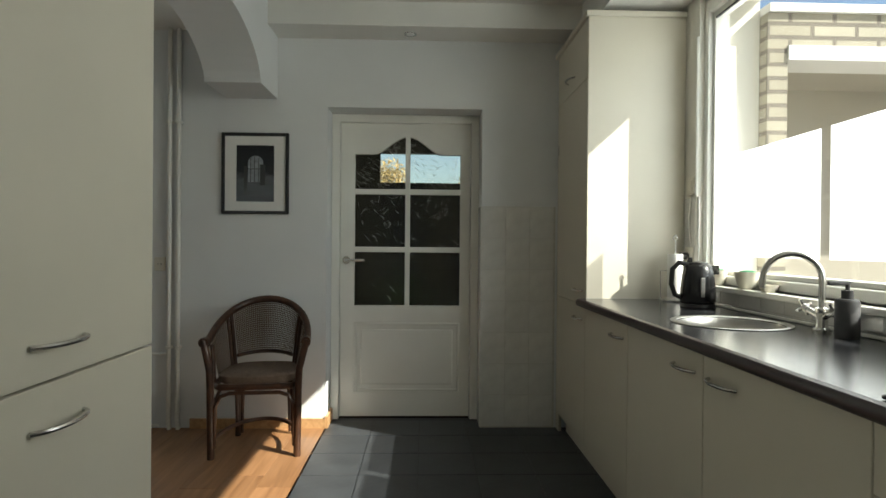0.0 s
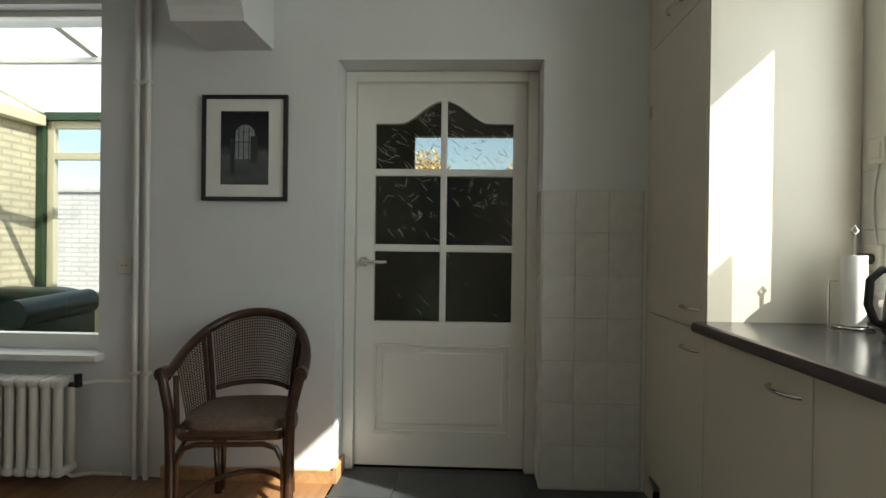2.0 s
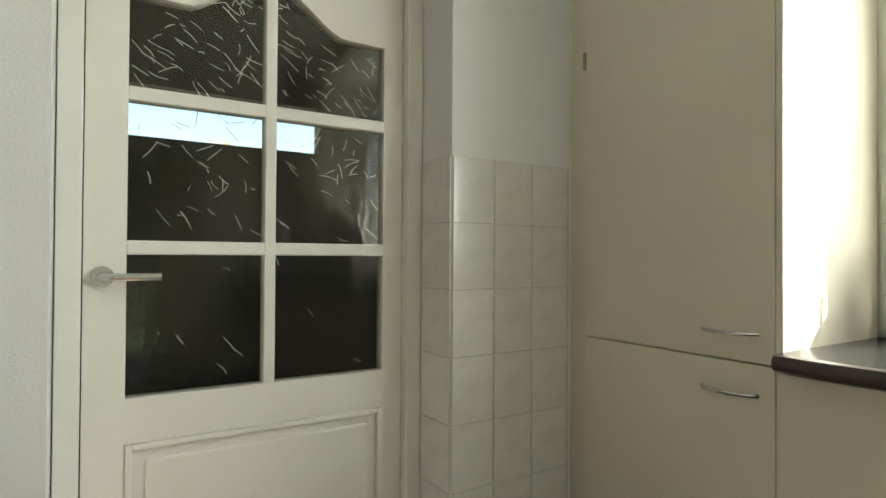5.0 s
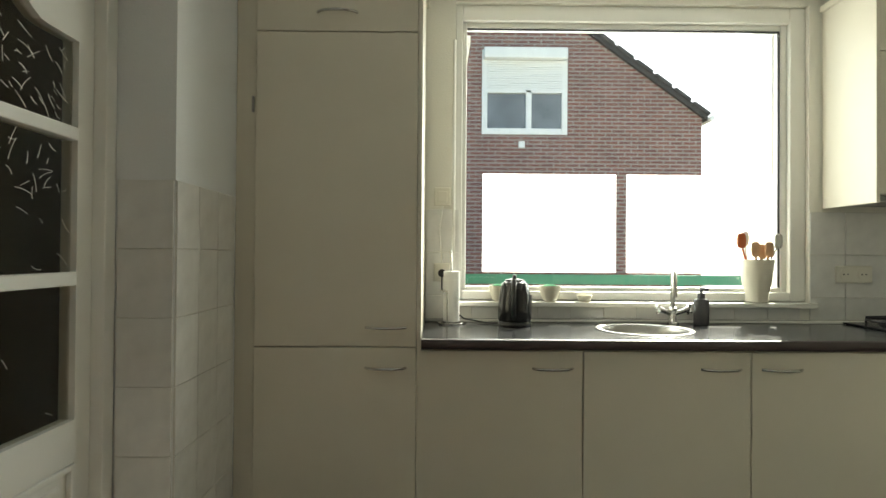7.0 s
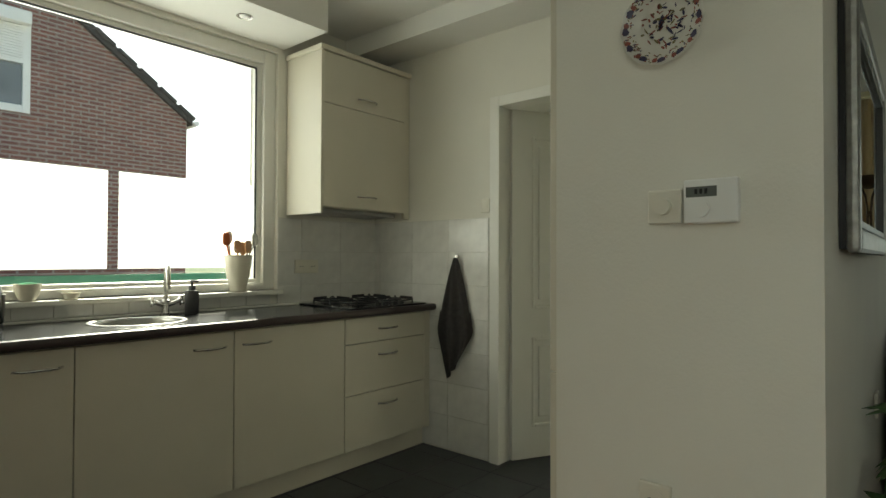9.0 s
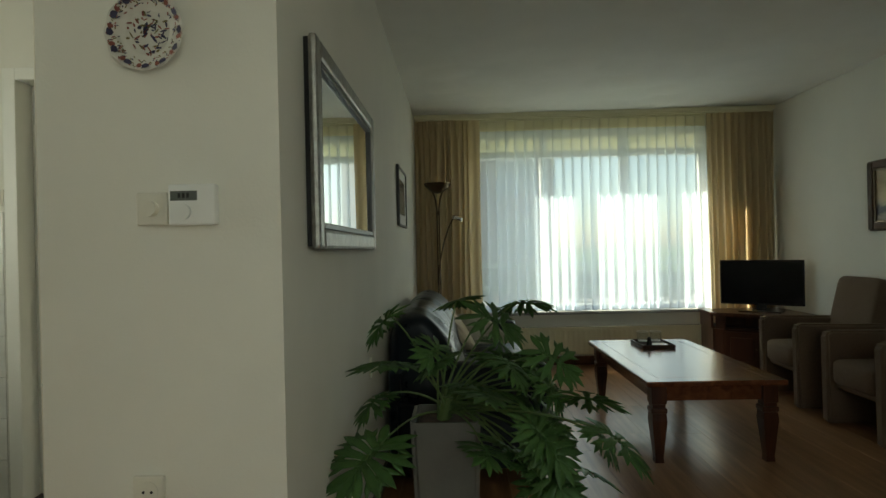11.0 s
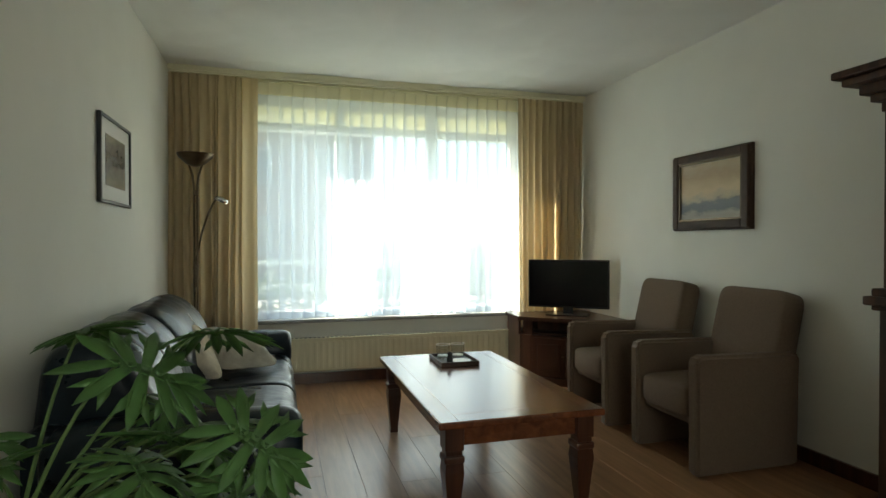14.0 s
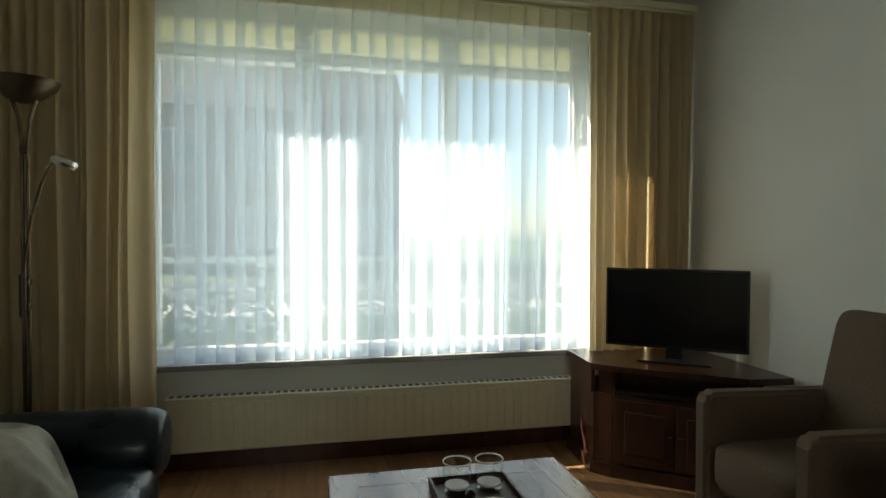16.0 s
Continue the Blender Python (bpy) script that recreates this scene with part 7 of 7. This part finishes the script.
def garden_room_roof():
    r = tagged(new("roof_garden_room"), "white translucent sheet roof on pale beams", "roof", "", "structure")
    def zz(y):
        return 2.72 - (y - 0.3) * 0.165
    bm = bmesh.new()
    prism(bm, [(0.3, zz(0.3)), (2.75, zz(2.75)), (2.75, zz(2.75) + 0.016), (0.3, zz(0.3) + 0.016)], -6.0, -0.85, "x")
    part("roof_sheet", bm, M_POLY, r)
    for x in (-3.3, -2.1, -0.95):
        bm = bmesh.new()
        prism(bm, [(0.3, zz(0.3) - 0.06), (2.6, zz(2.6) - 0.06), (2.6, zz(2.6) - 0.002), (0.3, zz(0.3) - 0.002)], x - 0.025, x + 0.025, "x")
        part("rafter", bm, M_TRIM, r)
    bm = boxes((-3.35, 1.33, zz(1.35) - 0.10, -0.9, 1.38, zz(1.35) - 0.062))
    part("purlin", bm, M_TRIM, r)


garden_room_roof()


def leather_chair():
    s = thing("leather_armchair", (-2.85, 1.35, 0), "dark green leather armchair with rolled arms in the garden room", "armchair")
    part("base", boxes((-0.42, -0.36, 0.06, 0.42, 0.36, 0.34), bevel=0.04), M_LEATHERG, s)
    part("seat_cushion", pillow(bmesh.new(), -0.40, -0.42, 0.30, 0.40, 0.22, 0.50, 0.35, 12, 0.01), M_LEATHERG, s, "", True)
    part("backrest", pillow(bmesh.new(), -0.50, 0.12, 0.30, 0.50, 0.44, 0.78, 0.4, 12, 0.012), M_LEATHERG, s, "", True)
    for q in (-1, 1):
        bm = boxes((q * 0.46 - 0.07, -0.40, 0.06, q * 0.46 + 0.07, 0.36, 0.62), bevel=0.03)
        tube(bm, [(q * 0.50, -0.44, 0.655), (q * 0.50, -0.3, 0.66), (q * 0.50, 0.3, 0.68)], 0.095, 16)
        part("arm", bm, M_LEATHERG, s, "", True)


M_LEATHERG = mat("green_leather", (0.02, 0.045, 0.035), 0.35, 0.2, 8, 0.05, 90)
leather_chair()
setting("garden_wall", boxes((-7, 4.6, 0, 3.0, 4.8, 1.80), (-7, 4.58, 1.80, 3.0, 4.82, 1.86)), M_BRICKG, "grey painted brick garden wall")

# ---- outside ----
setting("ground", boxes((-300, -300, -0.4, 300, 300, -0.13)), M_GRASS)
setting("terrace", boxes((-8, 2.62, -0.13, 8, 4.58, -0.06), (2.27, -9, -0.13, 8.45, 2.62, -0.06)), M_PAVE, "concrete paving beside the house")


def neighbour_house():
    h = thing("neighbour_house", (8.5, 0, -0.13), "red-brown brick neighbouring house with a steep gable", "house")
    wy0, wy1, wz0, wz1 = -2.842, -1.457, 3.276, 4.65
    ez, ridge = 3.57, 7.20
    bm = boxes((0, -5.03, 0, 0.3, wy0, ez), (0, wy0, 0, 0.3, wy1, wz0), (0, wy1, 0, 0.3, 5.03, ez))
    for a, b in ((-5.03, wy0), (wy0, wy1), (wy1, 0.0), (0.0, 5.03)):
        za, zb = ridge - abs(a) * (ridge - ez) / 5.03, ridge - abs(b) * (ridge - ez) / 5.03
        lo = wz1 if (a, b) == (wy0, wy1) else ez
        prism(bm, [(a, lo), (b, lo), (b, zb), (a, za)], 0, 0.3, "x")
    part("wall", bm, M_BRICK, h)
    bm = boxes((0.3, -5.03, 0, 9, -4.73, ez))
    part("side_wall", bm, M_BRICK, h)
    for s in (-1, 1):
        bm = bmesh.new()
        prism(bm, [(0, ridge + 0.02), (0, ridge + 0.20), (s * 5.10, ez + 0.06), (s * 5.10, ez - 0.05)], -0.06, 9, "x")
        part("roof", bm, M_ROOFT, h, "dark roof slope")
    for k in range(17):
        y = -5.0 + k * 0.31
        z = ridge + 0.12 + y * (ridge - ez) / 5.03
        bm = boxes((-0.09, -0.165, -0.03, -0.01, 0.165, 0.03), bevel=0.01)
        o = part("verge_tile", bm, M_ROOFT, h)
        o.matrix_local = pose(0, y, z, 35.8)
    part("gutter", tube(bmesh.new(), [(-0.1, -5.16, ez - 0.02), (9, -5.16, ez - 0.02)], 0.045, 8), M_SHUTTER, h)
    w = part("window_frame", boxes((-0.02, wy0, wz0, 0.06, wy0 + 0.09, wz1), (-0.02, wy1 - 0.09, wz0, 0.06, wy1, wz1), (-0.02, wy0 + 0.09, wz0, 0.06, wy1 - 0.09, wz0 + 0.10), (-0.02, -2.26, wz0 + 0.10, 0.06, -2.17, 4.0), (-0.02, wy0 + 0.09, 3.95, 0.06, wy1 - 0.09, 4.0), bevel=0.006), M_SHUTTER, h, "white window frame")
    for a, b in ((wy0 + 0.09, -2.26), (-2.17, wy1 - 0.09)):
        part("pane", boxes((0.03, a, wz0 + 0.10, 0.035, b, 3.95)), M_HOUSEGLASS, h)
    part("shutter_box", boxes((-0.16, wy0 + 0.02, 4.47, -0.02, wy1 - 0.02, wz1), bevel=0.02), M_SHUTTER, h, "white roller shutter box")
    for k in range(13):
        z = 3.99 + k * 0.0375
        part("shutter_slat", boxes((-0.022, wy0 + 0.085, z, -0.008, wy1 - 0.085, z + 0.034), bevel=0.004), M_SHUTTER, h)
    part("wall_lamp", boxes((-0.06, -2.15, 3.05, 0, -2.05, 3.16), bevel=0.01), M_SHUTTER, h)
    # ground floor window near the corner
    part("lower_window_frame", boxes((-0.02, -0.2, 0.9, 0.02, 0.9, 2.35)), M_SHUTTER, h)
    part("lower_pane", boxes((-0.03, -0.1, 1.0, -0.021, 0.8, 2.25)), M_HOUSEGLASS, h)


M_HOUSEGLASS = mat("house_window_glass", (0.16, 0.17, 0.18), 0.05, 0.3, 3, 0.0)
neighbour_house()


def annex():
    """Low open-fronted lean-to beside the window, its south face a brick beam on piers."""
    a = thing("brick_annex", (2.272, -0.905, -0.13), "pale sand-brick lean-to with a white lintel", "building")
    part("pier", boxes((0, 0, 0, 0.10, 0.2, 2.27)), M_ANNEX, a)
    part("pier", boxes((2.73, 0, 0, 2.83, 0.2, 2.27)), M_ANNEX, a)
    part("upper_wall", boxes((0, 0, 2.27, 2.83, 0.2, 2.43)), M_ANNEX, a)
    part("lintel", boxes((0.10, -0.01, 2.20, 2.73, 0.19, 2.27)), M_SHUTTER, a, "white lintel")
    part("soffit", boxes((0.10, 0.201, 2.21, 2.83, 0.549, 2.27)), M_BEIGE, a)
    part("inner_wall", boxes((0.0, 0.55, 0, 2.83, 0.65, 2.27)), M_BEIGE, a, "beige inner wall")
    part("coping", boxes((-0.0, -0.02, 2.43, 2.85, 0.66, 2.47)), M_SHUTTER, a, "white coping")


annex()
f = thing("garden_fence", (5.2, 0, -0.13), "green painted garden fence beside the path", "fence")
M_FENCE = mat("green_fence", (0.02, 0.16, 0.10), 0.5, 0.1, 8)
part("rail", boxes((0, -9, 1.03, 0.05, 1.5, 1.13)), M_FENCE, f)
part("lower_rail", boxes((0, -9, 0.3, 0.05, 1.5, 0.4)), M_FENCE, f)
for k in range(6):
    part("post", boxes((0.052, -8.5 + k * 1.72, 0, 0.12, -8.43 + k * 1.72, 1.12)), M_FENCE, f)


def street():
    setting("pavement", boxes((-60, -14.0, -0.13, 40, -12.2, -0.05)), M_PAVE, "concrete pavement across the street")
    setting("road", boxes((-60, -20, -0.13, 40, -14.0, -0.10)), M_ASPHALT, "grey asphalt street")
    rng = random.Random(9)
    hd = tagged(new("hedge"), "low green hedge before the living room window", "hedge", "", "stuff")
    bm = bmesh.new()
    for k in range(3600):
        x, y, z = rng.uniform(-5, 0.5), rng.uniform(-9.0, -8.4), rng.uniform(-0.1, 0.70 + 0.12 * math.sin(k))
        a, b = rng.uniform(0, math.tau), rng.uniform(-1, 1)
        s = rng.uniform(0.03, 0.06)
        u = Vector((math.cos(a), math.sin(a), b)).normalized() * s
        v = u.orthogonal().normalized() * s * 0.6
        c = Vector((x, y, z))
        bm.faces.new([bm.verts.new(c + q) for q in (u, v, -u, -v)])
    part("leaves", bm, M_HEDGE, hd)
    fr = thing("street_railing", (0, -11.6, -0.13), "white horizontal railing along the street", "railing")
    part("rail", boxes((-9, 0, 0.92, 3, 0.05, 1.00)), M_SHUTTER, fr)
    part("rail", boxes((-9, 0, 0.50, 3, 0.05, 0.56)), M_SHUTTER, fr)
    for k in range(9):
        part("post", boxes((-9 + k * 1.5, 0.051, 0, -8.92 + k * 1.5, 0.12, 1.02)), M_SHUTTER, fr)
    for i, (x0, x1, y, ez, rz) in enumerate(((-5.2, 4.0, -24.0, 5.6, 9.0), (-26.0, -17.0, -26.0, 5.4, 8.8))):
        h = thing("terraced_house", ((x0 + x1) / 2, y, -0.13), "dark brick house across the street, in shade", "house", "houses across the street")
        w = (x1 - x0) / 2
        part("wall", boxes((-w, -8, 0, w, 0, ez)), M_BRICK, h)
        bm = bmesh.new()
        prism(bm, [(0.5, ez), (-4, rz), (-8.5, ez)], -w - 0.2, w + 0.2, "x")
        part("roof", bm, M_ROOFT, h, "dark tiled roof")
        nwin = max(2, int(2 * w / 2.4))
        for k in range(nwin):
            cx = -w + (k + 0.5) * 2 * w / nwin
            for zb in ((0.9, 3.5) if ez > 4 else (0.9,)):
                wd = part("window_frame", boxes((cx - 0.75, 0.001, zb, cx + 0.75, 0.05, zb + 1.4), bevel=0.01), M_SHUTTER, h)
                part("pane", boxes((cx - 0.66, 0.051, zb + 0.09, cx - 0.04, 0.056, zb + 1.31)), M_HOUSEGLASS, wd)
                part("pane", boxes((cx + 0.04, 0.051, zb + 0.09, cx + 0.66, 0.056, zb + 1.31)), M_HOUSEGLASS, wd)


street()


# ---- floors laid in pieces ----
def piece(name, mesh, at, parent, rz=0.0):
    o = new(name, mesh)
    o.parent = parent
    o.matrix_world = pose(*at, 0, 0, rz)
    return o


def floor_pieces():
    base = bpy.data.objects["floor_base_kitchen"]
    bm = boxes((-0.1475, -0.1475, -0.006, 0.1475, 0.1475, 0.0), bevel=0.0012, seg=1)
    me = bpy.data.meshes.new("floor_tile")
    bm.to_mesh(me)
    bm.free()
    me.materials.append(M_FLOORTILE)
    for i in range(7):
        for j in range(12):
            x, y = 0.145 + 0.30 * i, -0.30 * j + 0.00
            if x < EX + 0.1 and y > SY - 0.1:
                piece("floor_tile", me, (x, y, 0), base)
    base = bpy.data.objects["floor_base_living"]
    rng = random.Random(12)
    lens = {}

    def plank(length):
        """Plank mesh of one length, shared by all that are alike."""
        key = round(length, 2)
        if key not in lens:
            bm = boxes((-0.0896, -length / 2 + 0.0004, -0.006, 0.0896, length / 2 - 0.0004, 0.0), bevel=0.0007, seg=1)
            me = bpy.data.meshes.new("floor_plank")
            bm.to_mesh(me)
            bm.free()
            me.materials.append(M_OAK)
            lens[key] = me
        return lens[key]

    x = -0.08
    while x > WX - 0.05:
        y, end = 0.0, (SY - 0.05 if x > PX0 else LY)
        first = True
        while y - end > 0.02:
            L = min(rng.choice((1.3, 1.7, 2.1)) * (rng.uniform(0.35, 1) if first else 1), y - end)
            L = round(L, 2)
            if L < 0.02:
                break
            piece("floor_plank", plank(L), (x, y - L / 2, 0), base)
            y -= L
            first = False
        x -= 0.18


def wall_tiles():
    """Upright tiles on the north wall, lying ones round the hob; rows 0.2 m high."""
    h, top = 0.2, 1.41
    w, wl = 0.1535, 0.305
    up, lying = tile_mesh("wall_tile", w, h, M_TILE), tile_mesh("wall_tile_lying", wl, h, M_TILE)
    low = tile_mesh("wall_tile_low", wl, top - 2 * h - 0.906, M_TILE)
    sill = tile_mesh("wall_tile_strip", w, 0.055, M_TILE)
    north, south, east = (bpy.data.objects[n] for n in ("wall_north", "wall_south_kitchen", "wall_east"))
    rows = [top - h * (k + 1) for k in range(7)]
    for par, b in ((north, (0.981, -0.0025, 0, 1.453, -0.0003, top)), (north, (0.9775, 0.003, 0.0, 0.9797, 0.166, top)), (south, (0.987, SY + 0.0003, 0, EX - 0.001, SY + 0.0025, top)), (east, (EX - 0.0025, SY + 0.004, 0.9, EX - 0.0003, -2.502, top))):
        part("grout", boxes(b), M_GROUT, par)
    reveal = tile_mesh("wall_tile_reveal", 0.164, h, M_TILE)
    cut_s, cut_e = tile_mesh("wall_tile_cut", 0.05, h, M_TILE), tile_mesh("wall_tile_cut", 0.165, h, M_TILE)
    cut_low = tile_mesh("wall_tile_cut", 0.165, top - 2 * h - 0.906, M_TILE)
    side, side_low = tile_mesh("wall_tile_side", w, h, M_TILE), tile_mesh("wall_tile_side", w, top - 2 * h - 0.906, M_TILE)
    for z in rows:
        for i in range(3):
            piece("wall_tile", up, (0.981 + w * (i + 0.5), 0, z), north)
        piece("wall_tile", reveal, (0.98, 0.084, z), north, -90)
        for i in range(3):
            piece("wall_tile", lying, (1.003 + wl * (i + 0.5), SY, z), south, 180)
        piece("wall_tile", cut_s, (1.003 + wl * 3 + 0.025, SY, z), south, 180)
    for z, m, c, n in ((0.906, low, cut_low, side_low), (rows[1], lying, cut_e, side), (rows[0], lying, cut_e, side)):
        for i in range(2):
            piece("wall_tile", m, (EX, SY + 0.004 + wl * (i + 0.5), z), east, -90)
        piece("wall_tile", c, (EX, SY + 0.004 + wl * 2 + 0.0825, z), east, -90)
        piece("wall_tile", n, (EX, -0.785, z), east, -90)
    for i in range(10):
        y = -0.92 - w * (i + 0.5)
        if y > -2.5:
            piece("wall_tile", sill, (EX, y, 0.906), east, -90)


floor_pieces()
wall_tiles()
